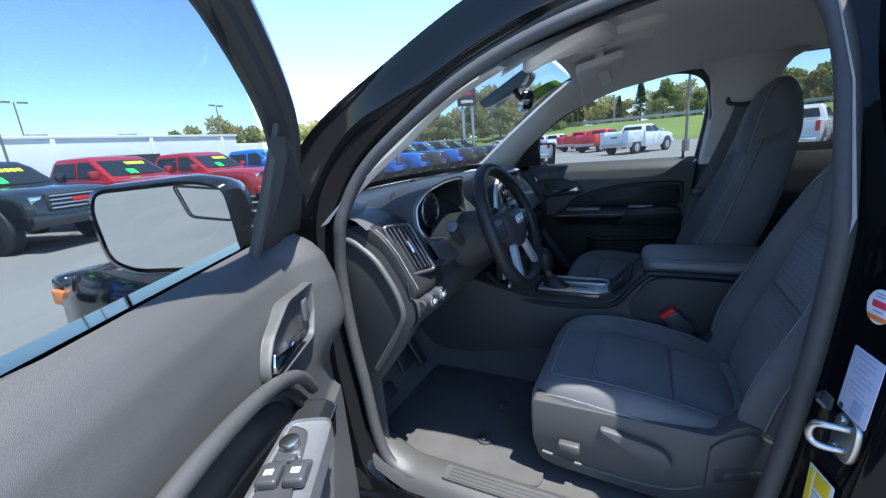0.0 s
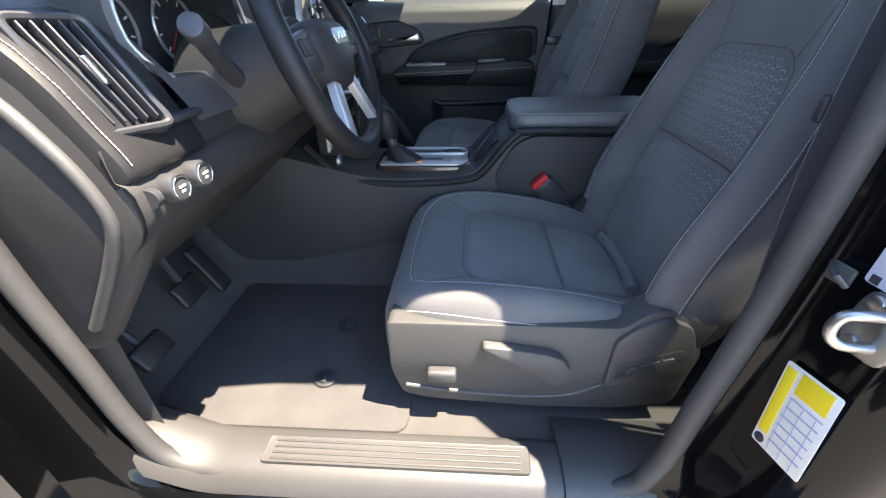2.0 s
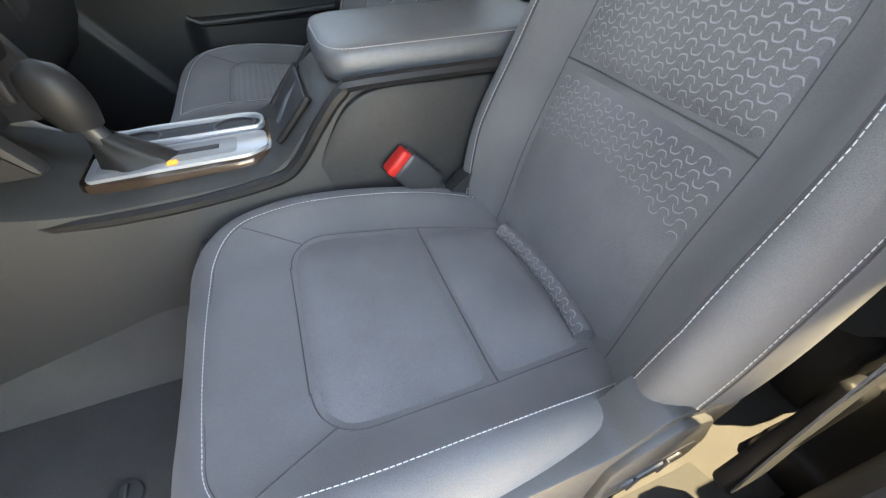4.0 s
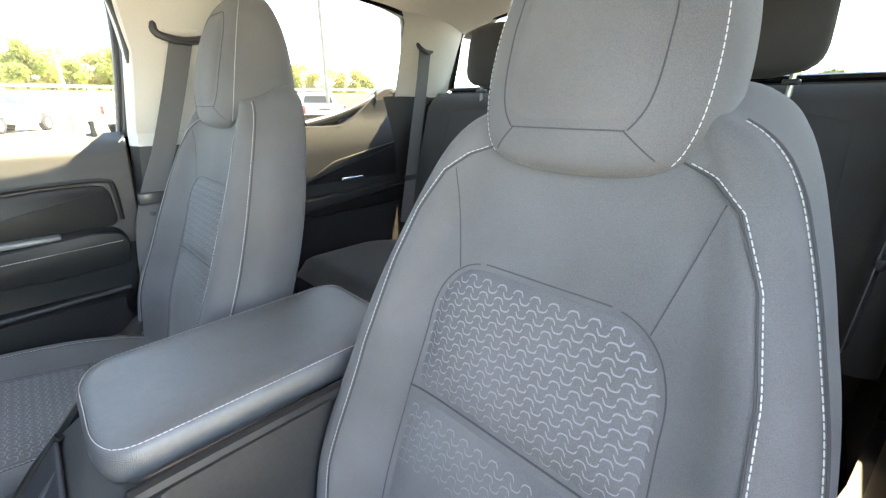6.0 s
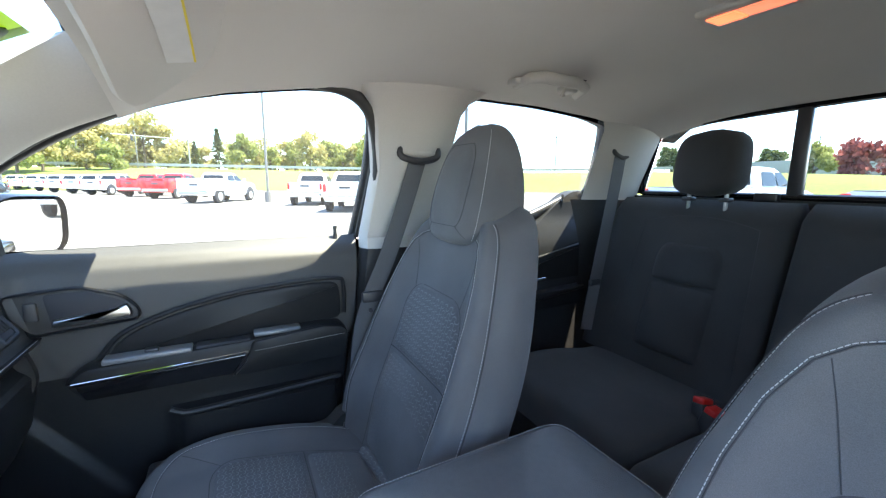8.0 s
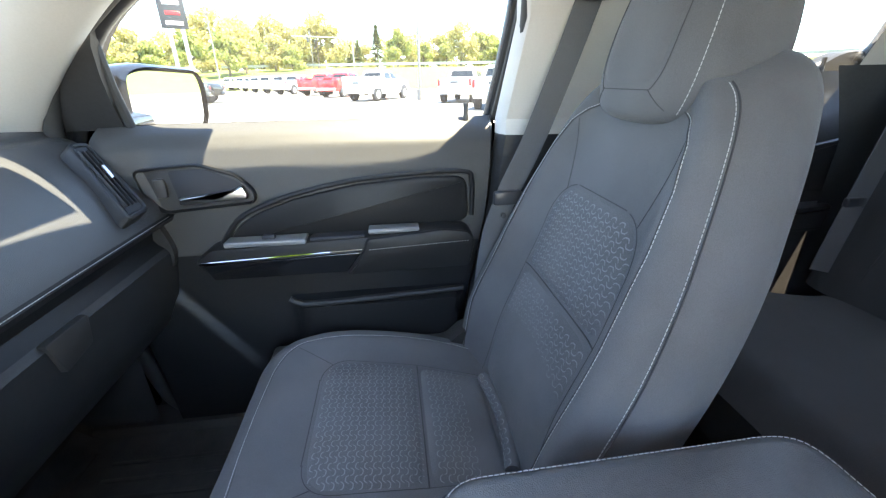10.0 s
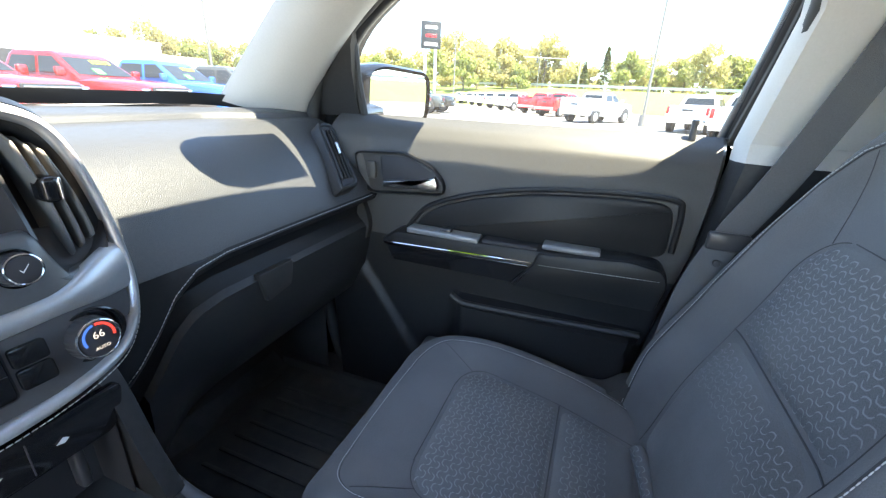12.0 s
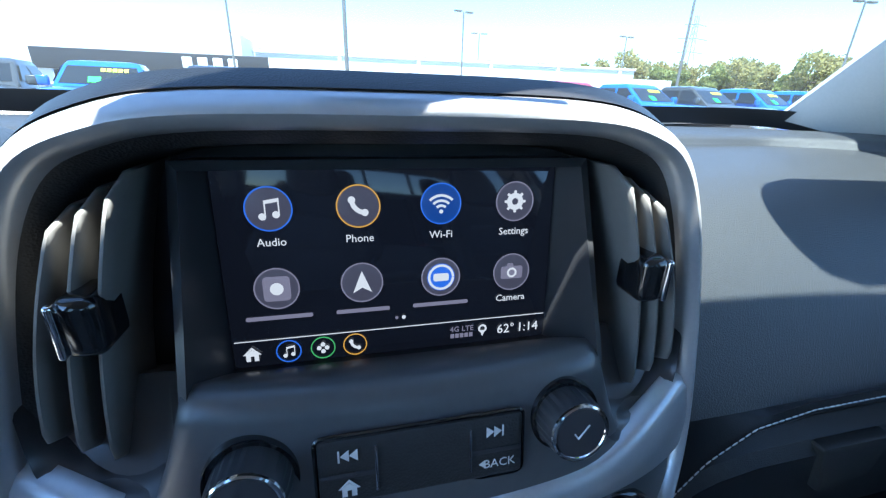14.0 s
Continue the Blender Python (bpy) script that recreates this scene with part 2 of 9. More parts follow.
    def ring(self, outer, inner, origin, u, v, depth, bulge=0.004):
        """A rounded frame between two outlines of equal length."""
        o, u, v = Vector(origin), Vector(u), Vector(v)
        n = u.cross(v).normalized()
        rows = []
        for f, h in ((0, 0), (0, depth * 0.6), (0.15, depth * 0.6 + bulge * 0.7), (0.5, depth * 0.6 + bulge), (0.85, depth * 0.6 + bulge * 0.6), (1, depth * 0.5), (1, 0)):
            rows.append([o + u * (a * (1 - f) + c * f) + v * (b * (1 - f) + d * f) + n * h for (a, b), (c, d) in zip(outer, inner)])
        return self.grid(rows, close_u=True)

    def mesh(self, name, mat_, angle=40):
        me = bpy.data.meshes.new(name)
        me.from_pydata(self.v, [], self.f)
        me.validate()
        bm = bmesh.new()
        bm.from_mesh(me)
        bmesh.ops.recalc_face_normals(bm, faces=bm.faces)
        bm.to_mesh(me)
        bm.free()
        me.polygons.foreach_set("use_smooth", [True] * len(me.polygons))
        me.set_sharp_from_angle(angle=radians(angle))
        me.materials.append(mat_)
        return me


def inset(poly, d):
    n = len(poly)
    area = sum(poly[i][0] * poly[(i + 1) % n][1] - poly[(i + 1) % n][0] * poly[i][1] for i in range(n))
    s = 1 if area > 0 else -1
    out = []
    for i in range(n):
        p, a, b = Vector(poly[i]), Vector(poly[i - 1]), Vector(poly[(i + 1) % n])
        e1, e2 = (p - a), (b - p)
        if e1.length < 1e-9 or e2.length < 1e-9:
            out.append(tuple(p))
            continue
        n1, n2 = Vector((-e1.y, e1.x)).normalized() * s, Vector((-e2.y, e2.x)).normalized() * s
        k = n1 + n2
        k = k / max(0.35, k.dot(n1)) if k.length > 1e-6 else n1
        out.append(tuple(p + k * d))
    return out


def rounded(poly, r, n=5):
    """The outline with its corners rounded."""
    out, c = [], len(poly)
    for i in range(c):
        p, a, b = Vector(poly[i]), Vector(poly[i - 1]), Vector(poly[(i + 1) % c])
        q = r[i] if isinstance(r, (list, tuple)) else r
        ra, rb = min(q, (a - p).length * 0.48), min(q, (b - p).length * 0.48)
        s, e = p + (a - p).normalized() * ra, p + (b - p).normalized() * rb
        for k in range(n + 1):
            t = k / n
            out.append(tuple(s * (1 - t) ** 2 + p * 2 * t * (1 - t) + e * t * t))
    return out


def spline(pts, n, closed=False):
    """Catmull-Rom through the points, n steps a piece."""
    P = [Vector(p) for p in pts]
    c, out = len(P), []
    for i in range(c if closed else c - 1):
        g = (lambda k: P[k % c]) if closed else (lambda k: P[max(0, min(c - 1, k))])
        a, b, d, e = g(i - 1), g(i), g(i + 1), g(i + 2)
        for k in range(n):
            t = k / n
            out.append(0.5 * (2 * b + (d - a) * t + (2 * a - 5 * b + 4 * d - e) * t * t + (3 * b - a - 3 * d + e) * t ** 3))
    if not closed:
        out.append(P[-1])
    return out


def lerp(x, xs, ys):
    return float(np.interp(x, xs, ys))


def smooth(x, a, b):
    t = max(0.0, min(1.0, (x - a) / (b - a)))
    return t * t * (3 - 2 * t)


def thing(name, label, category, group="", kind="", at=(0, 0, 0)):
    ob = new(name)
    ob.empty_display_size = 0.05
    ob.location = at
    return tagged(ob, label, category, group, kind)


def part(name, shape, mat_, parent, label="", angle=40):
    ob = new(name, shape.mesh(name, mat_, angle) if isinstance(shape, Shape) else shape)
    ob.parent = parent
    if label:
        ob["label"] = label
    return ob


def solid(name, shape, mat_, label, category, kind="", group="", angle=40):
    return tagged(new(name, shape.mesh(name, mat_, angle)), label, category, group, kind)


def dashes(shape, path, length=0.0055, gap=0.0035, r=0.0007, n=Vector((0, 0, 1))):
    """Small stitches along a path."""
    pts = [Vector(p) for p in path]
    seg, s = [], 0.0
    for a, b in zip(pts, pts[1:]):
        d = (b - a).length
        if d > 1e-7:
            seg.append((s, s + d, a, b))
            s += d
    pos, k = 0.0, 0

    def at(q):
        for a0, b0, a, b in seg:
            if q <= b0:
                return a.lerp(b, (q - a0) / (b0 - a0))
        return pts[-1]
    while pos + length < s:
        shape.tube([at(pos), at(pos + length / 2), at(pos + length)], [r * 0.7, r, r * 0.7], seg=5)
        pos += length + gap
    return shape


def words(text, mat_, m, size, parent, name="lettering", align="CENTER"):
    """Flat lettering in the built-in font, lying in the pose m."""
    cu = bpy.data.curves.new(name, "FONT")
    cu.body, cu.size, cu.align_x, cu.align_y, cu.extrude = text, size, align, "CENTER", 0.0001
    cu.resolution_u = 2
    tmp = bpy.data.objects.new("tmp", cu)
    scene.collection.objects.link(tmp)
    dg = bpy.context.evaluated_depsgraph_get()
    me = bpy.data.meshes.new_from_object(tmp.evaluated_get(dg))
    bpy.data.objects.remove(tmp)
    me.materials.clear()
    me.materials.append(mat_)
    me.transform(m)
    ob = new(name, me)
    ob.parent = parent
    return ob


def stitch(path, parent, mat_=None, length=0.0044, gap=0.0013, r=0.00060):
    return part("stitching", dashes(Shape(), path, length, gap, r), mat_ or STITCH, parent)


X, Y, Z = Vector((1, 0, 0)), Vector((0, 1, 0)), Vector((0, 0, 1))

# ---- ground and cab shell ----
ASPHALT = material("sun_bleached_asphalt", (0.200, 0.192, 0.181), 0.9, vary=0.14, scale=25, bump=0.6, bump_scale=120, coarse=0.25)
GRASS = material("spring_grass", (0.10, 0.17, 0.03), 0.95, vary=0.35, scale=3, bump=1.0, bump_scale=25, coarse=0.08, col2=(0.22, 0.26, 0.05))
g = Shape()
g.grid([[(x, y, 0) for x in (-3000, -200, 0, 200, 3000)] for y in (-3000, -200, 0, 200, 3000)])
solid("ground", g, ASPHALT, "sun-bleached asphalt of a car park", "ground", "structure")



def edge_top(y):
    """Height of the side windows' upper edge, and its distance from the middle."""
    z = lerp(y, [-1.3, -1.13, -0.94, -0.70, -0.46, -0.30, -0.17, -0.05, 0.12, 0.22, 0.31, 0.40], [1.585, 1.60, 1.633, 1.648, 1.65, 1.640, 1.634, 1.628, 1.600, 1.573, 1.541, 1.50])
    x = lerp(y, [-1.3, -0.94, -0.2, 0.31, 0.40], [0.605, 0.62, 0.622, 0.618, 0.628])
    return x, z


def roof_z(x, y):
    ex, ez = edge_top(y)
    top = lerp(y, [-1.32, -1.27, -1.15, -1.0, -0.88, -0.7, -0.3, 0.0, 0.2, 0.32, 0.4], [1.632, 1.64, 1.668, 1.700, 1.722, 1.73, 1.735, 1.725, 1.698, 1.668, 1.64])
    u = min(1.0, abs(x) / ex)
    return ez + (top - ez) * (1 - u ** 3.2)


h = Shape()
ys = list(np.linspace(-1.29, 0.325, 40))
rows = []
for y in ys:
    ex = edge_top(y)[0]
    rows.append([(u * ex, y - 0.02 * (abs(u) ** 3) * smooth(y, 0.2, 0.33), roof_z(u * ex, y)) for u in np.linspace(-1, 1, 41)])
h.grid(rows)
h.grid([[(p[0] * 1.01, p[1], p[2] + 0.05) for p in row] for row in rows])
solid("ceiling", h, HEADLINER, "greige cloth headliner of the cab", "ceiling", "structure")
# black painted roof skin above, its middle notched to let sun onto the vanes
r = Shape()
rows = []
for y in np.linspace(-1.42, 0.302, 30):
    rows.append([(u * 0.648, y + 0.046 * smooth(y, 0.1, 0.302) * smooth(abs(u + 0.035), 0.235, 0.265), roof_z(u * 0.60, max(-1.28, min(0.33, y))) + 0.075 - 0.085 * abs(u) ** 5) for u in np.linspace(-1, 1, 61)])
r.grid(rows)
solid("roof", r, PAINT, "gloss black painted cab roof", "roof", "structure")


def pillar_a(s):
    """Front pillar trim between the windscreen's and the side window's edge."""
    low = spline([(0.618, 0.29, 1.552), (0.632, 0.42, 1.492), (0.655, 0.535, 1.405), (0.70, 0.63, 1.325), (0.752, 0.712, 1.235)], 8)
    upp = spline([(0.50, 0.335, 1.648), (0.535, 0.45, 1.578), (0.567, 0.575, 1.492), (0.598, 0.70, 1.402), (0.632, 0.85, 1.285)], 8)
    rows = []
    n = len(low)
    for i, (a, b) in enumerate(zip(low, upp)):
        row = []
        f = i / (n - 1)
        for k in range(15):
            t = k / 14
            p = a.lerp(b, t)
            bul = math.sin(math.pi * t) ** 0.8 * (0.022 + 0.014 * f)
            p = p + Vector((-0.75, -0.62, 0.05)) * bul
            row.append((s * p.x, p.y, p.z))
        row.append((s * (b.x + 0.03), b.y + 0.03, b.z))
        row.insert(0, (s * (a.x + 0.03), a.y + 0.01, a.z))
        rows.append(row)
    sh = Shape().grid(rows)
    solid("pillar_trim", sh, TRIM, "greige plastic front pillar trim beside the windscreen", "pillar", "structure", "pillar trims")


pillar_a(1)
pillar_a(-1)


def pillar_b(s):
    rows = []
    for z in np.linspace(0.60, 1.66, 36):
        inw = 0.72 - max(0.0, z - 1.25) * 0.34 - (0.02 if z < 1.25 else 0)
        yf = lerp(z, [0.6, 0.9, 1.05, 1.265, 1.45, 1.62, 1.66], [-0.09, -0.135, -0.168, -0.195, -0.215, -0.19, -0.12] if s > 0 else [-0.195, -0.215, -0.225, -0.232, -0.228, -0.20, -0.12])
        yr = lerp(z, [0.6, 1.2, 1.5, 1.62, 1.66], [-0.44, -0.44, -0.435, -0.45, -0.52])
        rows.append([(s * (inw + 0.06), yf + 0.002, z), (s * (inw + 0.03), yf, z)] +
                    [(s * (inw + 0.012 * (abs(2 * k / 10 - 1)) ** 4), yf + (yr - yf) * (0.04 + 0.92 * k / 10), z) for k in range(11)] +
                    [(s * (inw + 0.03), yr, z), (s * (inw + 0.06), yr, z)])
    cut = next(i for i, row in enumerate(rows) if row[0][2] > 1.262)
    up = Shape().grid(rows[cut - 1:])
    solid("pillar_trim", up, TRIM, "greige plastic upper middle pillar trim", "pillar", "structure", "pillar trims")
    lo = Shape().grid([[(p[0] - s * 0.003, p[1], p[2]) for p in row] for row in rows[:cut]])
    solid("pillar_trim", lo, PLASTIC_LOW, "black plastic lower middle pillar trim", "pillar", "structure", "pillar trims")


pillar_b(1)
pillar_b(-1)
for s in (-1, 1):
    core = [[(s * a, y, z) for a, y in ((x - 0.005, -0.255), (x + 0.055, -0.255), (x + 0.055, -0.435), (x - 0.005, -0.435))] for x, z in ((0.745, 0.45), (0.745, 1.25), (0.69, 1.45), (0.64, 1.66))]
    solid("pillar_core", Shape().grid(core, close_u=True, cap=True), PAINT, "gloss black middle pillar between the doors", "car body", "structure", "body pillars")


def pillar_c(s):
    rows, low = [], []
    for z in np.linspace(1.36, 1.655, 16):
        row = []
        for k in range(13):
            t = k / 12
            a = Vector((lerp(z, [1.36, 1.60, 1.655], [0.765, 0.632, 0.60]), lerp(z, [1.36, 1.60, 1.655], [-1.06, -1.01, -0.96]), z))
            b = Vector((lerp(z, [1.36, 1.61, 1.655], [0.69, 0.60, 0.57]), -1.275, z))
            p = a.lerp(b, t) + Vector((-0.03, 0.0, 0)) * math.sin(math.pi * t)
            row.append((s * p.x, p.y, p.z))
        rows.append(row)
    solid("pillar_trim", Shape().grid(rows), TRIM, "greige plastic rear corner pillar trim", "pillar", "structure", "pillar trims")
    for z in np.linspace(0.6, 1.362, 10):
        low.append([(s * (0.70 + 0.06 * smooth(z, 1.2, 1.36)), -1.00, z), (s * 0.70, -1.06, z), (s * 0.69, -1.30, z)])
    solid("wall_rear_corner", Shape().grid(low), PLASTIC_LOW, "black plastic rear corner trim of the cab", "trim", "structure")


pillar_c(1)
pillar_c(-1)

# rear wall with the sliding back window
w = Shape()
w.grid([[(x, -1.26, z) for x in np.linspace(-0.72, 0.72, 9)] for z in (0.55, 0.9, 1.2, 1.378)])
w.grid([[(x, -1.30, z) for x in np.linspace(-0.72, 0.72, 9)] for z in (0.55, 0.9, 1.2, 1.378)])
w.grid([[(x, y, 1.378) for x in np.linspace(-0.72, 0.72, 9)] for y in (-1.26, -1.30)])
solid("wall_back", w, PLASTIC_LOW, "black trimmed back wall of the cab", "wall", "structure")

bw = thing("window_back", "sliding back window with black frame bars", "window", kind="structure")
fr = Shape()
fr.tube([(-0.66, -1.28, 1.385), (0.66, -1.28, 1.385)], 0.012)
fr.tube(spline([(0.675, -1.28, 1.385), (0.645, -1.28, 1.50), (0.60, -1.28, 1.612), (0.45, -1.28, 1.63), (0.2, -1.28, 1.64), (0, -1.28, 1.643), (-0.2, -1.28, 1.64), (-0.45, -1.28, 1.63), (-0.60, -1.28, 1.612), (-0.645, -1.28, 1.50), (-0.675, -1.28, 1.385)], 5), 0.014)
part("window_frame", fr, GLOSS, bw)
for s in (-1, 1):
    part("window_bar", Shape().rbox((s * 0.190, -1.285, 1.51), (0.036, 0.03, 0.27), 0.008), SATIN, bw)
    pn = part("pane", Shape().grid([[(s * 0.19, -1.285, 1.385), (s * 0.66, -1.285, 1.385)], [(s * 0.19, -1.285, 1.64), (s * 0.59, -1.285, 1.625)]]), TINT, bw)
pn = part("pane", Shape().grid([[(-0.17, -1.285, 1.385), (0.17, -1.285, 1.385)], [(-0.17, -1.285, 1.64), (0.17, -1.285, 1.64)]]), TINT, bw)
part("latch", Shape().rbox((0.245, -1.262, 1.385), (0.06, 0.03, 0.025), 0.005), SATIN, bw)

# windscreen
ws = thing("windscreen", "curved windscreen with black border band", "windscreen", kind="structure")
base = spline([(-0.75, 0.72, 1.245), (-0.632, 0.86, 1.272), (-0.4, 0.96, 1.272), (0, 1.01, 1.272), (0.4, 0.96, 1.272), (0.632, 0.86, 1.272), (0.75, 0.72, 1.245)], 6)
top = spline([(-0.58, 0.30, 1.628), (-0.50, 0.335, 1.655), (-0.3, 0.35, 1.672), (0, 0.355, 1.68), (0.3, 0.35, 1.672), (0.50, 0.335, 1.655), (0.58, 0.30, 1.628)], 6)
rows = []
for k in range(13):
    t = k / 12
    rows.append([a.lerp(b, t) + Vector((0, 0.35, 0.75)) * (0.045 * math.sin(math.pi * t)) for a, b in zip(base, top)])
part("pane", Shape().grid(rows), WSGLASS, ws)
band = [a + Vector((0, -0.006, 0.0)) for a in base]
band2 = [a.lerp(b, 0.055) + Vector((0, -0.008, 0.004)) for a, b in zip(base, top)]
part("border_band", Shape().grid([band, band2]), SATIN, ws, "black ceramic border along the lower edge")

# floor, sill and body aperture
f = Shape()
rows = []
for y in np.linspace(-1.25, 1.0, 46):
    z = 0.545 + 0.32 * smooth(y, 0.76, 1.04)
    row = []
    for x in np.linspace(-0.69, 0.70, 41):
        tun = 0.12 * (1 - smooth(abs(x), 0.12, 0.2))
        row.append((x, y, z + tun + 0.002 * noise.noise((x * 9, y * 9, 0))))
    rows.append(row)
f.grid(rows)
solid("floor", f, CARPET, "charcoal carpeted cab floor", "floor", "structure")
fl = Shape().rbox((0, -0.1, 0.44), (1.5, 2.2, 0.12), 0.02)
solid("underbody", fl, PLASTIC_LOW, "dark underside of the cab", "floor", "structure")
fw = Shape().grid([[(x, 1.0, z) for x in np.linspace(-0.76, 0.76, 5)] for z in (0.5, 0.9, 1.27)])
solid("wall_front", fw, PLASTIC_LOW, "dark firewall under the dashboard", "wall", "structure")
for s in (-1, 1):
    k = Shape().grid([[(s * 0.705, y, z) for z in np.linspace(0.52, 1.0, 5)] for y in np.linspace(0.65, 1.0, 5)])
    solid("kick_panel", k, MAT, "dark plastic kick panel beside the footwell", "trim", "structure", "kick panels")
sl = thing("sill_trim", "grey plastic door sill with ribbed scuff plate", "sill", kind="structure")
rows = []
sill_rows = []
for y in np.linspace(-0.33, -0.032, 12):
    sill_rows.append([(x, y, z) for x, z in ((-0.60, 0.540), (-0.640, 0.560), (-0.668, 0.572), (-0.72, 0.576), (-0.756, 0.571), (-0.772, 0.556), (-0.782, 0.53))])
part("rear_piece", Shape().grid(sill_rows), PLASTIC, sl)
for y in np.linspace(-0.030, 0.70, 40):
    up = 0.05 * smooth(y, 0.55, 0.70)
    rows.append([(x, y, z + up) for x, z in ((-0.655, 0.535), (-0.668, 0.558), (-0.685, 0.571), (-0.72, 0.574), (-0.752, 0.570), (-0.766, 0.556), (-0.775, 0.53))])
part("sill_body", Shape().grid(rows), PLASTIC, sl)
part("scuff_plate", Shape().plate(rounded([(0.02, -0.744), (0.47, -0.744), (0.47, -0.695), (0.02, -0.695)], 0.008), (0, 0, 0.571), Y, X, -0.0055, 0.0015), PLASTIC, sl)
for k in range(4):
    part("rib", Shape().rbox((-0.704 - 0.011 * k, 0.245, 0.577), (0.004, 0.42, 0.003), 0.0014), PLASTIC, sl)
part("joint_line", Shape().rbox((-0.712, -0.03, 0.5745), (0.085, 0.002, 0.002), 0.0008), INK, sl)

AP = [(-0.10, 0.555), (0.20, 0.545), (0.50, 0.55), (0.615, 0.575), (0.655, 0.66), (0.672, 0.80), (0.692, 0.95), (0.70, 1.10), (0.690, 1.20), (0.664, 1.29), (0.61, 1.375), (0.50, 1.462), (0.37, 1.542), (0.22, 1.60), (0.05, 1.635), (-0.10, 1.640), (-0.185, 1.60), (-0.222, 1.50), (-0.229, 1.35), (-0.226, 1.19), (-0.210, 0.97), (-0.182, 0.75), (-0.160, 0.62)]


def apx(z):
    return -0.748 + max(0.0, z - 1.24) * 0.30


for s in (1, -1):
    ga = Shape()
    ga.tube([(s * -apx(p.y), p.x, p.y) for p in spline([Vector(q) for q in AP], 6, True)], 0.0155, 12, closed=True)
    solid("door_seal", ga, RUBBER, "black rubber seal round the front door opening", "seal", "structure", "door seals")


# ---- seats ----
SEAM = material("dark_seam", (0.065, 0.065, 0.068), 0.9, vary=0.1)
def back_line(z):
    """Depth of the backrest's front face along its height."""
    return -0.203 - 0.31 * (z - 0.72) + 0.012 * math.exp(-((z - 0.88) / 0.10) ** 2)


BZ = [0.655, 0.70, 0.76, 0.84, 0.92, 1.00, 1.06, 1.12, 1.17, 1.21, 1.245, 1.275, 1.300, 1.318, 1.330, 1.335]
BW = [0.205, 0.234, 0.252, 0.259, 0.258, 0.252, 0.244, 0.232, 0.217, 0.204, 0.191, 0.178, 0.161, 0.138, 0.105, 0.05]
BB = [0.028, 0.045, 0.052, 0.055, 0.055, 0.051, 0.047, 0.041, 0.035, 0.030, 0.025, 0.020, 0.014, 0.008, 0.003, 0.0]
BT = [0.10, 0.115, 0.125, 0.13, 0.132, 0.132, 0.132, 0.132, 0.132, 0.132, 0.130, 0.126, 0.118, 0.104, 0.08, 0.04]
# pale seams: the inner one along the bolster's crest, the outer one where the side begins
SEAM_Z = [0.70, 0.80, 0.88, 1.04, 1.15, 1.215, 1.26, 1.280, 1.290]
SEAM_IN = [0.192, 0.203, 0.209, 0.203, 0.189, 0.172, 0.149, 0.125, 0.098]


def finer(keys, *cols):
    """Rounds off tables of widths and heights between their entries."""
    out = [spline([Vector((a, b)) for a, b in zip(keys, col)], 6) for col in cols]
    return [[p.x for p in out[0]]] + [[p.y for p in col] for col in out]


BZ, BW, BB, BT = finer(BZ, BW, BB, BT)


def back_ring(z):
    w, b, t = lerp(z, BZ, BW), lerp(z, BZ, BB), lerp(z, BZ, BT)
    half = [(0, 0), (0.30, 0.0), (0.54, 0.003), (0.66, 0.34 * b), (0.765, 0.84 * b), (0.86, b), (0.94, 0.74 * b - 0.004), (0.988, 0.12 * b - 0.02), (1.0, -0.25 * t - 0.01), (0.975, -0.55 * t), (0.90, -0.85 * t), (0.70, -0.98 * t), (0.35, -t), (0, -t)]
    right = spline([Vector((w * a, d)) for a, d in half], 3)
    return right


def back_front(x, z):
    r = back_ring(z)[:22]
    return back_line(z) + float(np.interp(abs(x), [p.x for p in r], [p.y for p in r]))


CY = [-0.235, -0.20, -0.15, -0.08, 0.0, 0.08, 0.14, 0.20, 0.240, 0.266, 0.282, 0.288]
CZ = [0.722, 0.730, 0.742, 0.757, 0.770, 0.781, 0.788, 0.788, 0.778, 0.760, 0.735, 0.705]
CW = [0.215, 0.228, 0.238, 0.244, 0.248, 0.250, 0.246, 0.235, 0.218, 0.198, 0.178, 0.165]
CB = [0.012, 0.020, 0.028, 0.034, 0.036, 0.034, 0.028, 0.020, 0.012, 0.006, 0.002, 0.0]


CY, CZ, CW, CB = finer(CY, CZ, CW, CB)


def cush_ring(y):
    w, b, c = lerp(y, CY, CW), lerp(y, CY, CB), lerp(y, CY, CZ)
    half = [(0, c), (0.32, c + 0.001), (0.55, c + 0.003), (0.68, c + 0.5 * b), (0.80, c + b), (0.90, c + 0.92 * b), (0.965, c + 0.45 * b - 0.008), (1.0, c - 0.035), (0.99, c - 0.075), (0.95, 0.66), (0.6, 0.645), (0, 0.645)]
    return spline([Vector((w * a, d)) for a, d in half], 3)


def cush_top(x, y):
    r = cush_ring(y)[:20]
    return float(np.interp(abs(x), [p.x for p in r], [p.y for p in r]))


def both(ring):
    """The half ring and its mirror image as one closed ring."""
    return ring + [Vector((-p.x, p.y)) for p in ring[-2:0:-1]]


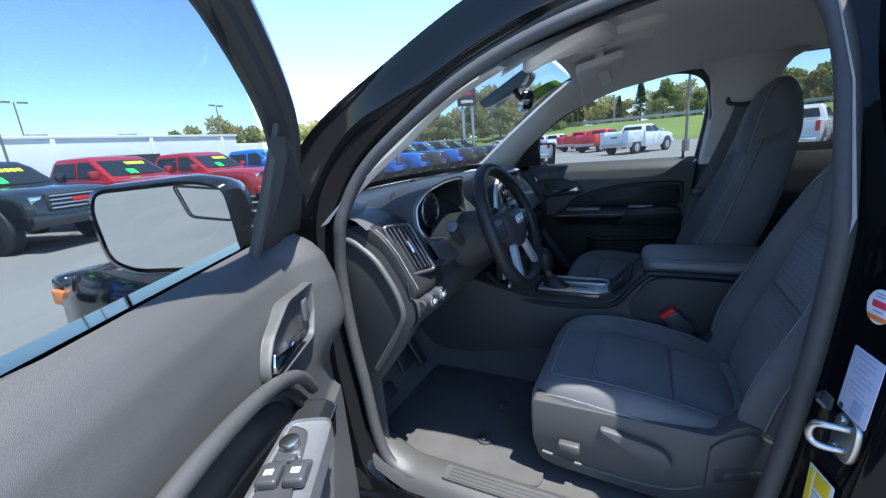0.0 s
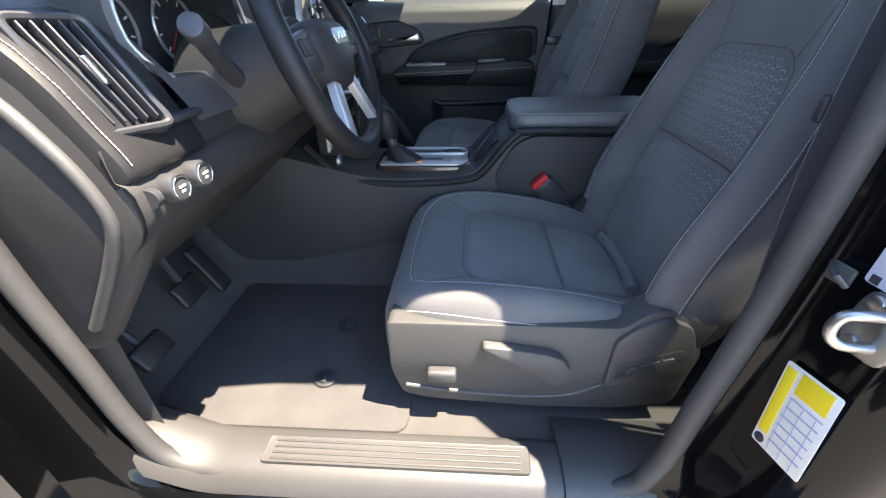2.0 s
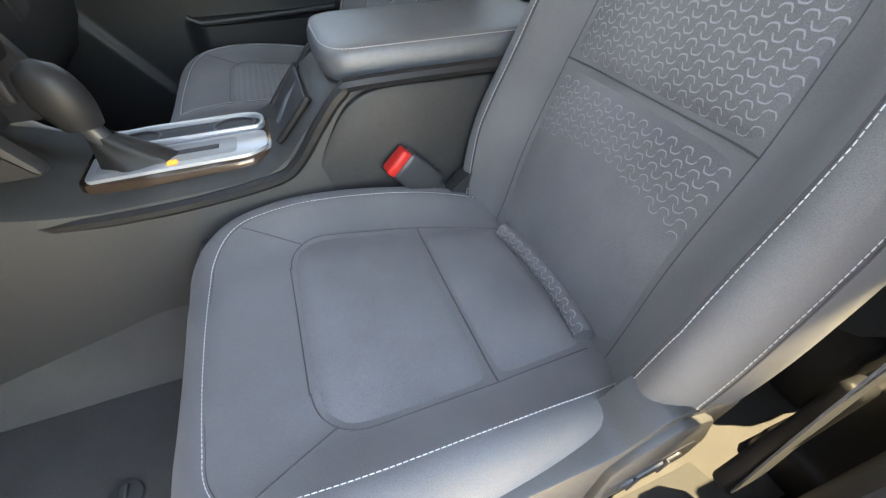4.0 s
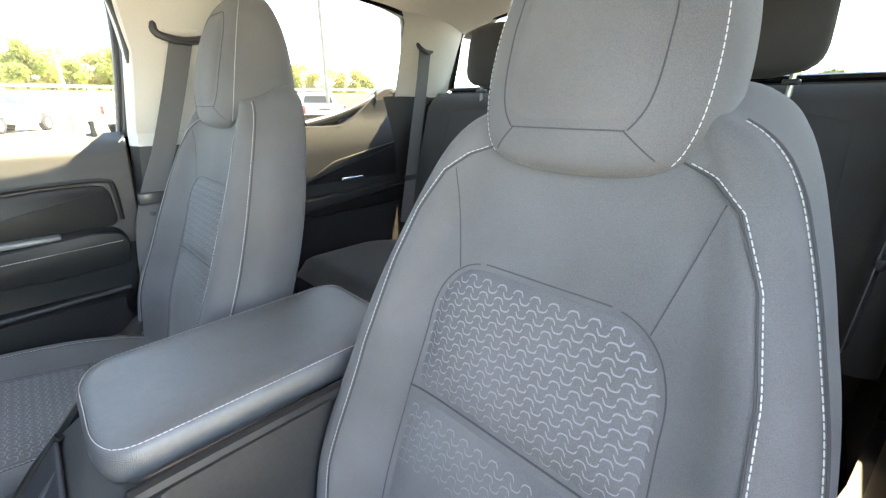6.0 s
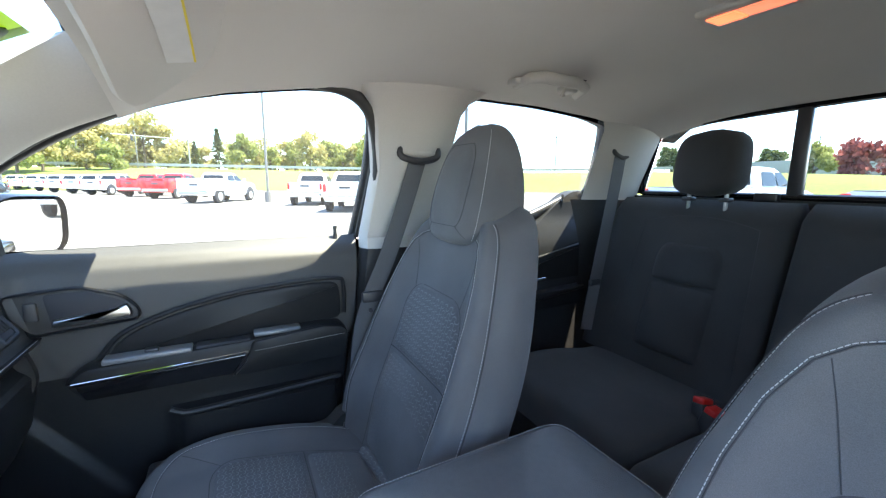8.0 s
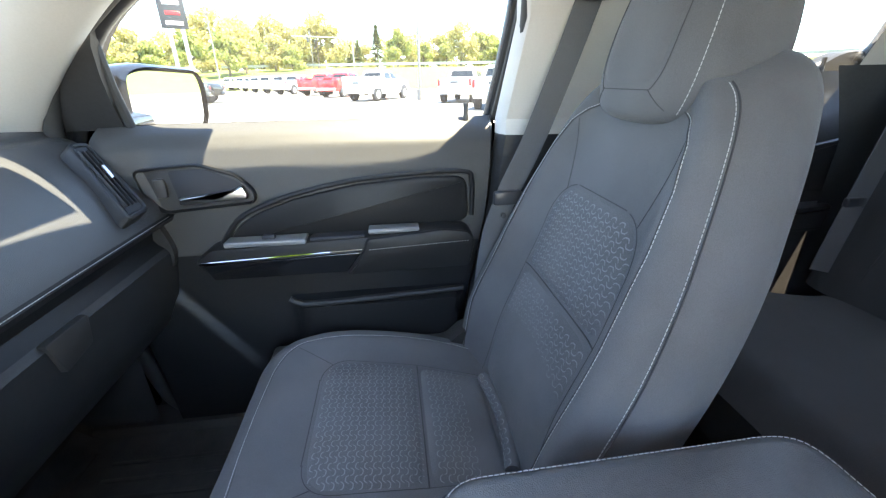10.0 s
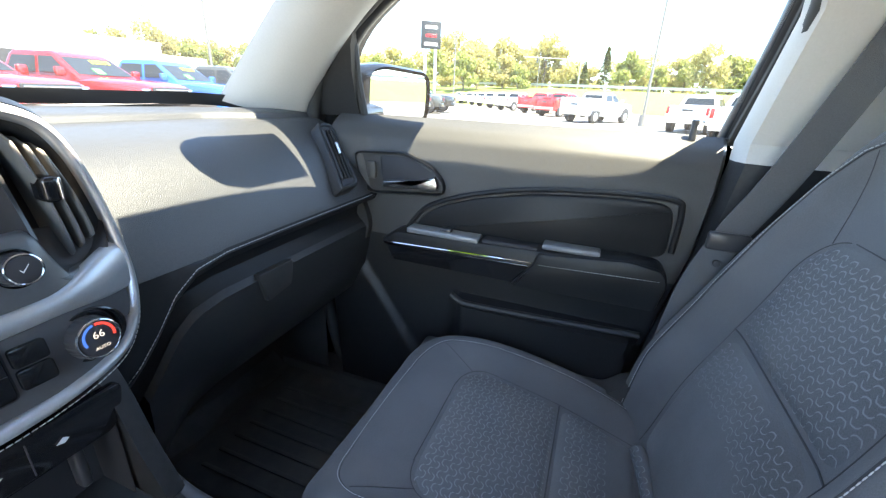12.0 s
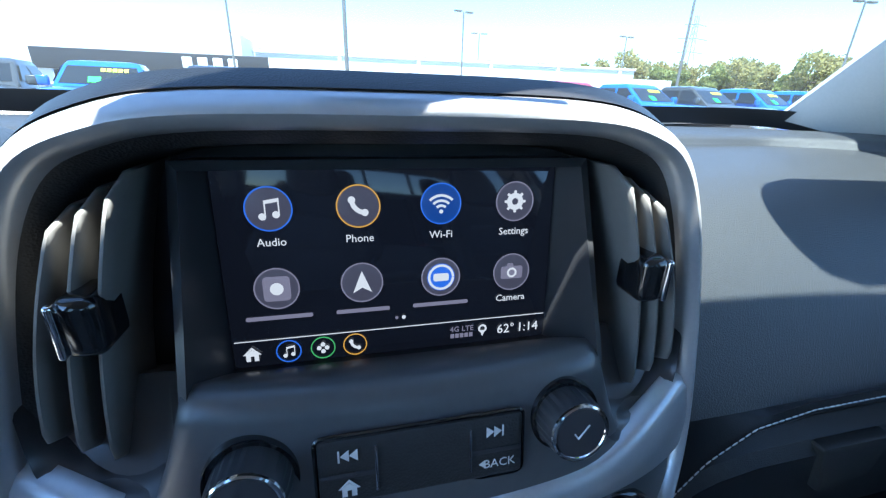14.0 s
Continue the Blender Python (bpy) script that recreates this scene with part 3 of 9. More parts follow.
def pad(left, right, v0, v1, place, puff=0.007, nu=18, nv=18, taper=0.0):
    """A stuffed cushion panel on a surface: place(u, v, h) gives the point h above it."""
    rows = []
    for j in range(nv + 1):
        b = -1 + 2 * j / nv
        v = v0 + (v1 - v0) * (b + 1) / 2
        row = []
        for i in range(nu + 1):
            a = -1 + 2 * i / nu
            u = left(v) + (right(v) - left(v)) * (a + 1) / 2
            hgt = (puff + 0.004) * (1 - abs(a) ** 7) * (1 - abs(b) ** 7) ** 0.8 - 0.004
            row.append(place(u, v, hgt))
        rows.append(row)
    return Shape().grid(rows)


def squiggles(shape, left, right, v0, v1, place, fade, flip=1):
    """Rows of small woven hooks; fade(v) thins them out."""
    pitch_u, pitch_v = 0.0208, 0.0135
    hook = [(0.0052, -0.0022), (0.0044, 0.0004), (0.0026, 0.0020), (0.0, 0.0025), (-0.0030, 0.0026), (-0.0048, 0.0010), (-0.0070, -0.0026)]
    j, v = 0, v0
    while v < v1:
        n = int((right(v) - left(v)) / pitch_u) + 2
        for i in range(-2 * n, 2 * n):
            # arches and, turned about, troughs between them
            turn = 1 if i % 2 else -1
            glyph = hook if turn > 0 else [(-a, -b) for a, b in hook]
            u = (i // 2 + (0.0 if turn > 0 else 0.5)) * pitch_u
            vv = v if turn > 0 else v - 0.48 * pitch_v
            k = fade(vv, u)
            if not (left(vv) + 0.008 < u < right(vv) - 0.008) or k < 0.12:
                continue
            wd = 0.00042 + 0.00040 * k
            rows = []
            for q, (a, b) in enumerate(glyph):
                (a0, b0), (a1, b1) = glyph[max(0, q - 1)], glyph[min(len(glyph) - 1, q + 1)]
                ln = math.hypot(a1 - a0, b1 - b0)
                na, nb = -(b1 - b0) / ln * wd, (a1 - a0) / ln * wd
                e = 0.5 if q in (0, len(glyph) - 1) else 1.0
                rows.append([place(u + (a + na * e) * flip, vv + b + nb * e, 0.0011), place(u + (a - na * e) * flip, vv + b - nb * e, 0.0011)])
            shape.grid(rows)
        v += pitch_v
        j += 1
    return shape


def seat(cx, dy, s, label, dz=0.0):
    """A front bucket seat; s is the side of its outer edge."""
    o = thing("front_seat", label, "seat", "front seats", at=(cx, dy, dz))
    zs = list(np.linspace(0.655, 1.24, 34)) + list(np.linspace(1.25, 1.335, 18))
    rows = [[(p.x, back_line(z) + p.y, z + 0.034 * smooth(z, 1.10, 1.31) * smooth(-p.y, 0.0, 0.11)) for p in both(back_ring(z))] for z in zs]
    back = part("backrest", Shape().grid(rows, close_u=True, cap=True), FABRIC, o)
    ys_ = list(np.linspace(-0.235, 0.2, 30)) + list(np.linspace(0.206, 0.288, 26))
    rows = [[(p.x, y, p.y) for p in both(cush_ring(y))] for y in ys_]
    cush = part("seat_cushion", Shape().grid(rows, close_u=True, cap=True), FABRIC, o)

    def on_back(x, z, hh):
        return Vector((x, back_front(x, z) + hh, z + hh * 0.3))

    def on_cush(x, y, hh):
        return Vector((x, y, cush_top(x, y) + hh))

    def bw_(z):
        if z > 1.075:
            t = (z - 1.075) / 0.086
            return 0.136 - 0.066 * (1 - math.sqrt(max(0.0, 1 - min(1, t) ** 2.5)))
        return lerp(z, [0.735, 0.90, 1.0, 1.075], [0.147, 0.143, 0.142, 0.136])
    part("backrest_insert", pad(lambda z: -bw_(z), bw_, 0.995, 1.160, on_back, 0.008), FABRIC_IN, back, "grey cloth with a woven hook pattern")
    part("backrest_insert", pad(lambda z: -bw_(z), bw_, 0.735, 0.992, on_back, 0.007), FABRIC_IN, back)

    def on_pad(x, z, hh):
        a = x / bw_(z)
        lo, hi = (0.995, 1.160) if z >= 0.9935 else (0.735, 0.992)
        b = -1 + 2 * (z - lo) / (hi - lo)
        p = 0.0115 * max(0.0, 1 - abs(a) ** 7) * max(0.0, 1 - abs(b) ** 7) ** 0.8 - 0.004
        return on_back(x, z, p + hh)
    pt = Shape()
    squiggles(pt, lambda z: -bw_(z), bw_, 1.010, 1.156, on_pad, lambda v, u: lerp(v, [1.0, 1.03, 1.06], [0.25, 0.75, 1.0]))
    squiggles(pt, lambda z: -bw_(z), bw_, 0.905, 0.985, on_pad, lambda v, u: lerp(v, [0.90, 0.985], [0.0, 0.9]) + 0.25 * (abs(u) / 0.13) ** 2 - 0.1)
    tagged(part("woven_pattern", pt, PATTERN, back, "pale grey woven hooks fading downwards"), kind="stuff")

    def cw_(y):
        if y > 0.080:
            t = (y - 0.080) / 0.055
            return 0.150 - 0.055 * (1 - math.sqrt(max(0.0, 1 - min(1, t) ** 2.4)))
        return lerp(y, [-0.19, -0.055, 0.080], [0.126, 0.142, 0.150])
    part("cushion_insert", pad(lambda y: -cw_(y), cw_, -0.053, 0.135, on_cush, 0.008), FABRIC_IN, cush)
    part("cushion_insert", pad(lambda y: -cw_(y), cw_, -0.190, -0.057, on_cush, 0.008), FABRIC_IN, cush)

    def on_cpad(x, y, hh):
        a = x / cw_(y)
        lo, hi = (-0.053, 0.135) if y > -0.055 else (-0.190, -0.057)
        b = -1 + 2 * (y - lo) / (hi - lo)
        p = 0.012 * max(0.0, 1 - abs(a) ** 7) * max(0.0, 1 - abs(b) ** 7) ** 0.8 - 0.004
        return on_cush(x, y, p + hh)
    pc = Shape()
    if s > 0:
        squiggles(pc, lambda y: -cw_(y), cw_, -0.043, 0.125, on_cpad, lambda v, u: lerp(v, [-0.03, 0.02, 0.10], [0.6, 0.85, 1.0]))
        squiggles(pc, lambda y: -cw_(y), cw_, -0.13, -0.063, on_cpad, lambda v, u: lerp(v, [-0.13, -0.063], [0.3, 0.85]))
        tagged(part("woven_pattern", pc, PATTERN, cush, "worn woven hooks"), kind="stuff")
    # patterned roll where cushion and backrest meet
    roll = Shape()
    roll.tube([(x, -0.205 + 0.012 * (x / 0.11) ** 2, 0.742) for x in np.linspace(-0.112, 0.112, 16)], 0.013, 10)
    part("seat_roll", roll, FABRIC_IN, cush)
    hk = Shape()

    def on_roll(x, v, hh):
        a = math.radians(60) + v / 0.0135
        return Vector((x, -0.205 + 0.012 * (x / 0.11) ** 2 + 0.0138 * math.cos(a), 0.742 + 0.0138 * math.sin(a)))
    squiggles(hk, lambda v: -0.118, lambda v: 0.118, -0.012, 0.014, on_roll, lambda v, u: 0.8)
    tagged(part("woven_pattern", hk, PATTERN, cush), kind="stuff")
    # pale thread along the bolsters
    for m in (-1, 1):
        path = [on_back(m * lerp(z, SEAM_Z, SEAM_IN), z, 0.0012) for z in list(np.linspace(0.70, 1.26, 60)) + list(np.linspace(1.263, 1.289, 14))]
        part("seam", Shape().tube([p + Vector((-m * 0.0030, -0.0008, -0.0012)) for p in path], 0.0010, 5), SEAM, back)
        stitch(path, back)
        path = []
        for z in list(np.linspace(0.70, 1.29, 60)) + list(np.linspace(1.293, 1.322, 12)):
            w_, b_ = lerp(z, BZ, BW), lerp(z, BZ, BB)
            path.append(Vector((m * (w_ * 0.966 + 0.0012), back_line(z) + 0.46 * b_ - 0.010, z)))
        part("seam", Shape().tube([p + Vector((m * 0.0022, -0.0030, 0)) for p in path], 0.0010, 5), SEAM, back)
        stitch(path, back)
    path = [on_cush(0.80 * lerp(y, CY, CW), y, 0.0012) for y in np.linspace(-0.2, 0.165, 40)]
    xa = 0.80 * lerp(0.165, CY, CW)
    path += [on_cush(xa - 0.075 * (1 - math.cos(q)), 0.165 + 0.072 * math.sin(q), 0.0012) for q in np.linspace(0.08, math.pi / 2, 16)]
    path += [on_cush(x, 0.237 + 0.006 * (1 - (x / (xa - 0.075)) ** 2), 0.0012) for x in np.linspace(xa - 0.085, 0, 10)]
    path += [Vector((-p.x, p.y, p.z)) for p in path[-2::-1]]
    part("seam", Shape().tube([p + Vector((0, -0.003 * smooth(p.y, 0.15, 0.2), -0.0008)) for p in path], 0.0009, 5), SEAM, cush)
    stitch(path, cush)
    for m in (-1, 1):
        path = [Vector((m * (lerp(y, CY, CW) * 0.985 + 0.003), y, lerp(y, CY, CZ) + lerp(y, CY, CB) * 0.3 - 0.014)) for y in np.linspace(-0.2, 0.235, 45)]
        stitch(path, cush)
    for m in (-1, 1):
        part("seam", Shape().tube([on_back(m * (0.108 + 0.028 * q), 1.150 + 0.113 * q, 0.0002) for q in np.linspace(0, 1, 12)], 0.0006, 5), SEAM, back)
        part("seam", Shape().tube([on_back(m * (bw_(z) - 0.0005), z, 0.0) for z in [0.735 + 0.425 * math.sin(q * math.pi / 2) for q in np.linspace(0, 1, 70)]], 0.0008, 5), SEAM, back)
        part("seam", Shape().tube([on_cush(m * (cw_(y) - 0.0005), y, 0.0) for y in [-0.19 + 0.325 * math.sin(q * math.pi / 2) for q in np.linspace(0, 1, 60)]], 0.0008, 5), SEAM, cush)
        part("seam", Shape().tube([on_cush(m * (0.138 + 0.045 * q), 0.115 + 0.075 * q, 0.0004) for q in np.linspace(0, 1, 8)], 0.0007, 5), SEAM, cush)
    part("seam", Shape().tube([on_back(x, 1.1615, 0.0004) for x in np.linspace(-0.072, 0.072, 16)], 0.0008, 5), SEAM, back)
    part("seam", Shape().tube([on_back(x, 0.9935, 0.0006) for x in np.linspace(-0.142, 0.142, 16)], 0.0012, 5), SEAM, back)
    part("seam", Shape().tube([on_cush(x, 0.1365, 0.0004) for x in np.linspace(-0.096, 0.096, 16)], 0.0008, 5), SEAM, cush)
    part("seam", Shape().tube([on_cush(x, -0.055, 0.0006) for x in np.linspace(-0.140, 0.140, 16)], 0.0012, 5), SEAM, cush)
    # head restraint
    HZ = [1.268, 1.274, 1.288, 1.315, 1.35, 1.39, 1.43, 1.465, 1.495, 1.515, 1.526, 1.531]
    HW = [0.040, 0.080, 0.103, 0.115, 0.119, 0.117, 0.110, 0.100, 0.085, 0.065, 0.042, 0.016]
    HF = [0.025, 0.042, 0.055, 0.060, 0.061, 0.058, 0.052, 0.044, 0.032, 0.016, 0.0, -0.015]
    HR = [0.05, 0.088, 0.110, 0.118, 0.116, 0.108, 0.097, 0.084, 0.068, 0.054, 0.042, 0.03]

    HZ, HW, HF, HR = finer(HZ, HW, HF, HR)

    def hr(z):
        w, d, e = lerp(z, HZ, HW), lerp(z, HZ, HF), lerp(z, HZ, HR)
        cy_ = -0.405 - 0.18 * (z - 1.30)
        out = []
        for k in range(44):
            th = 2 * math.pi * k / 44
            c, sn = math.cos(th), math.sin(th)
            dd = d if sn > 0 else e
            out.append((w * math.copysign(abs(c) ** (0.72 if sn > 0 else 0.85), c), cy_ + dd * math.copysign(abs(sn) ** 0.8, sn), z))
        return out
    zz = sorted(set(HZ + [float(q) for q in np.linspace(1.31, 1.51, 18)]))
    head = part("head_restraint", Shape().grid([hr(z) for z in zz], close_u=True, cap=True), FABRIC, o)

    def hw_(z):
        t = (z - 1.398) / 0.086
        return (0.073 if t < 0 else 0.073 - 0.010 * t) * (1 - (0.24 if t < 0 else 0.34) * min(1, abs(t)) ** 5)

    def on_head(x, z, hh):
        w, d = lerp(z, HZ, HW), lerp(z, HZ, HF)
        c = min(0.999, (abs(x) / w)) ** (1 / 0.72)
        return Vector((x, -0.405 - 0.18 * (z - 1.30) + d * max(0.0, 1 - c * c) ** 0.40 + hh, z))
    part("head_panel", pad(lambda z: -hw_(z), hw_, 1.313, 1.484, on_head, 0.004), FABRIC, head)
    for m in (-1, 1):
        stitch([on_head(m * lerp(z, HZ, HW) * 0.90, z, 0.0012) for z in np.linspace(1.285, 1.512, 44)], head)
        part("seam", Shape().tube([on_head(m * (hw_(z) + 0.001), z, 0.0003) for z in np.linspace(1.313, 1.484, 30)], 0.0007, 5), SEAM, head)
        part("seam", Shape().tube([on_head(m * (0.054 + 0.026 * q), 1.313 - 0.024 * q, 0.0003) for q in np.linspace(0, 1, 6)], 0.0006, 5), SEAM, head)
    for z in (1.3125, 1.4845):
        part("seam", Shape().tube([on_head(x, z, 0.0003) for x in np.linspace(-hw_(z), hw_(z), 12)], 0.0007, 5), SEAM, head)
    # side shield, lever, switch, base
    prof = rounded([(0.264, 0.770), (0.264, 0.66), (0.246, 0.598), (0.20, 0.586), (0.0, 0.572), (-0.15, 0.576), (-0.245, 0.595), (-0.265, 0.715), (-0.24, 0.782), (-0.19, 0.808), (-0.162, 0.800), (-0.130, 0.768)], 0.014, 3)
    if s < 0:
        shd = Shape().plate([(-a, b) for a, b in prof], (-0.20, 0, 0), -Y, Z, 0.052, 0.004)
    else:
        shd = Shape().plate(prof, (0.20, 0, 0), Y, Z, 0.052, 0.004)
    shield = part("side_shield", shd, PLASTIC, o, "grey moulded plastic side shield")
    xs = s * 0.254
    lev = rounded([(0.102, 0.738), (0.094, 0.704), (0.012, 0.678), (-0.018, 0.650), (-0.038, 0.649), (-0.053, 0.684), (-0.036, 0.712), (-0.012, 0.722), (0.042, 0.731)], 0.009, 3)
    lv = Shape().plate([((-a if s < 0 else a), b) for a, b in lev], (xs, 0, 0), (-Y if s < 0 else Y), Z, 0.017, 0.005)
    part("recline_lever", lv, PLASTIC, shield)
    part("power_switch", Shape().rbox((xs + s * 0.008, 0.170, 0.661), (0.022, 0.052, 0.026), 0.006), PLASTIC, shield)
    def outer(outline, h0, depth, bevel):
        return Shape().plate([((-a if s < 0 else a), b) for a, b in outline], (xs + s * h0, 0, 0), (-Y if s < 0 else Y), Z, depth, bevel)
    # raised rear end with its catch; a flat black sheet paints the hollow's shade
    rear = part("rear_shield", outer(rounded([(-0.114, 0.640), (-0.118, 0.744), (-0.145, 0.774), (-0.188, 0.797), (-0.232, 0.780), (-0.254, 0.720), (-0.246, 0.672)], 0.012, 3), -0.006, 0.013, 0.005), PLASTIC, shield)
    part("catch_shade", outer(rounded([(-0.127, 0.697), (-0.226, 0.734), (-0.242, 0.716), (-0.130, 0.660)], 0.005, 3), 0.0055, 0.002, 0.0006), INK, rear)
    part("catch", outer(rounded([(-0.145, 0.690), (-0.215, 0.718), (-0.222, 0.708), (-0.146, 0.674)], 0.004, 3), 0.006, 0.004, 0.0015), SATIN, rear)
    for y, z in ((-0.160, 0.688), (-0.195, 0.704)):
        part("catch_rib", Shape().rbox((xs + s * 0.010, y, z), (0.005, 0.003, 0.024), 0.001, Euler((0.3, 0, 0)).to_matrix()), INK, rear)
    part("lower_crease", Shape().tube([(xs - s * 0.002, y, z) for y, z in spline([Vector(q) for q in ((0.238, 0.622), (0.14, 0.609), (0.02, 0.603), (-0.06, 0.612), (-0.112, 0.640))], 5)], 0.0045, 8), PLASTIC, shield)
    part("side_shield", Shape().plate([((-a if s > 0 else a), b) for a, b in prof[:]], (-s * 0.20, 0, 0), (-Y if s > 0 else Y), Z, 0.03, 0.004), PLASTIC_LOW, o)
    part("seat_base", Shape().rbox((0, 0.0, 0.60), (0.40, 0.44, 0.10), 0.02), PLASTIC_LOW, o)
    for m in (-1, 1):
        part("seat_rail", Shape().rbox((m * 0.17, -0.03, 0.545), (0.05, 0.56, 0.045), 0.006), SATIN, o)
    rec = Shape().rbox((s * 0.238, -0.235, 0.745), (0.035, 0.05, 0.10), 0.008, Euler((0.35, 0, 0)).to_matrix())
    part("recliner_hinge", rec, SATIN, o)
    return o


seat(-0.358, 0.0, -1, "charcoal cloth driver's seat with patterned insert and pale stitching")
seat(0.416, 0.07, 1, "charcoal cloth passenger seat with patterned insert and pale stitching", 0.018)


def rear_bench():
    o = thing("rear_bench", "charcoal cloth split rear bench behind the front seats", "bench seat")

    def line(z):
        return -1.02 - 0.28 * (z - 0.90)
    for name, x0, x1 in (("backrest_narrow", 0.132, 0.69), ("backrest_wide", -0.69, 0.126)):
        rows = []
        for z in np.linspace(0.84, 1.372, 24):
            e = 1 - 0.02 * smooth(z, 1.33, 1.372)
            cx, w = (x0 + x1) / 2, (x1 - x0) / 2 * e
            t = 0.10 * (1 - 0.5 * smooth(z, 1.33, 1.375))
            ring = []
            for k in range(36):
                th = 2 * math.pi * k / 36
                c, sn = math.cos(th), math.sin(th)
                ring.append((cx + w * math.copysign(abs(c) ** 0.28, c), line(z) - 0.075 + t * 0.75 * math.copysign(abs(sn) ** 0.45, sn) * (1 - 0.5 * smooth(z, 1.34, 1.38)), z))
            rows.append(ring)
        b = part(name, Shape().grid(rows, close_u=True, cap=True), FABRIC_SHADED, o)
        mids = [(0.362, 0.105)] if name == "backrest_narrow" else [(-0.37, 0.105)]
        for cx, hw in mids:
            def place(x, z, hh):
                return Vector((x, line(z) + hh, z))

            def lim(z):
                return hw * (1 - 0.35 * max(0.0, (z - 1.17) / 0.075) ** 3)
            part("backrest_insert", pad(lambda z: cx - lim(z), lambda z: cx + lim(z), 1.118, 1.24, place, 0.017, 16, 16), FABRIC_SHADED, b)
            part("backrest_insert", pad(lambda z: cx - hw, lambda z: cx + hw, 0.90, 1.114, place, 0.016, 16, 16), FABRIC_SHADED, b)
            part("seam", Shape().tube([place(cx + x, 1.325 - 0.9 * abs(x) ** 2, 0.003) for x in np.linspace(-0.17, 0.17, 14)], 0.0007, 5), SEAM, b)
            for m in (-1, 1):
                part("seam", Shape().tube([place(cx + m * (0.17 + 0.03 * q), 1.30 - 0.4 * q, 0.003) for q in np.linspace(0, 1, 10)], 0.0007, 5), SEAM, b)
    for name, x0, x1 in (("cushion_narrow", 0.12, 0.63), ("cushion_wide", -0.63, 0.114)):
        rows = []
        for y in np.linspace(-1.0, -0.50, 22):
            cx, w = (x0 + x1) / 2, (x1 - x0) / 2
            fr = smooth(y, -0.58, -0.50)
            top = 0.885 - 0.06 * (1 - smooth(y, -1.0, -0.75)) * 0.6 - 0.035 * fr ** 2
            ring = []
            for k in range(36):
                th = 2 * math.pi * k / 36
                c, sn = math.cos(th), math.sin(th)
                ring.append((cx + w * (1 - 0.06 * fr * fr) * math.copysign(abs(c) ** 0.3, c), y, (top + 0.72) / 2 + (top - 0.72) / 2 * (1 - 0.25 * fr ** 3) * math.copysign(abs(sn) ** 0.45, sn)))
            rows.append(ring)
        part(name, Shape().grid(rows, close_u=True, cap=True), FABRIC_SHADED, o)
    part("bench_base", Shape().rbox((0, -0.80, 0.63), (1.24, 0.50, 0.20), 0.02), PLASTIC_LOW, o)
    for cx in (0.36, -0.37):
        rows = []
        for q in np.linspace(0, 1, 18):
            z = 1.385 + 0.198 * q
            e = max(0.02, 1 - abs(2 * q - 1) ** 4.5)
            w = 0.104 * e ** 0.4 * (1 - 0.10 * q)
            d = 0.06 * e ** 0.45
            rows.append([(cx + w * math.copysign(abs(math.cos(a)) ** 0.6, math.cos(a)), -1.16 - 0.1 * (z - 1.4) + d * math.copysign(abs(math.sin(a)) ** 0.7, math.sin(a)), z) for a in np.linspace(0, 2 * math.pi, 29)[:-1]])
        hd = part("head_restraint", Shape().grid(rows, close_u=True, cap=True), FABRIC_SHADED, o)
        for m in (-1, 1):
            part("post", Shape().tube([(cx + m * 0.055, -1.165, 1.34), (cx + m * 0.055, -1.165, 1.41)], 0.006), STEEL, hd)
            part("collar", Shape().rbox((cx + m * 0.055, -1.165, 1.376), (0.03, 0.03, 0.012), 0.004), SATIN, hd)
    return o


rear_bench()


def buckle(pos, tilt, label):
    o = thing("belt_buckle", label, "seat belt buckle", "belt buckles", at=pos)
    o.rotation_euler = tilt
    part("housing", Shape().rbox((0, 0, -0.042), (0.032, 0.052, 0.080), 0.007), SATIN, o)
    part("button", Shape().rbox((0, 0.002, 0.002), (0.027, 0.047, 0.018), 0.005), RED, o, "red release button")
    part("stalk", Shape().tube([(0, 0, -0.06), (0, -0.01, -0.16)], 0.011), SATIN, o)


buckle((-0.138, -0.055, 0.842), (-0.75, 0.0, 0.1), "black belt buckle with red button beside the console")
buckle((0.15, -0.875, 0.89), (0.3, 0.15, 0), "black belt buckle with red button on the rear bench")
buckle((0.115, -0.86, 0.885), (0.2, -0.2, 0), "black belt buckle with red button on the rear bench")


# ---- front doors ----
def door_x(y, z):
    """Depth of the inner door skin."""
    x = lerp(z, [0.57, 0.70, 0.86, 0.95, 1.00, 1.06, 1.12, 1.18, 1.225, 1.25, 1.268], [0.715, 0.715, 0.72, 0.722, 0.722, 0.722, 0.722, 0.728, 0.742, 0.762, 0.790])
    x -= 0.045 * smooth(y, 0.50, 0.60) * smooth(z, 1.0, 1.1)
    # map pocket along the foot
    k = smooth(z, 0.66, 0.72) * (1 - smooth(z, 0.872, 0.892)) * smooth(0.30 - y, 0.0, 0.05) * smooth(y, -0.115, -0.09)
    x -= 0.035 * k
    # raised speaker field towards the hinges
    lim = 0.53 - (0.92 - z) * 0.72
    x -= 0.012 * smooth(y, lim, lim + 0.012) * (1 - smooth(z, 0.93, 0.945))
    return x


def rear_edge(z):
    return lerp(z, [0.57, 0.75, 0.87, 1.055, 1.268], [-0.085, -0.11, -0.13, -0.168, -0.186])


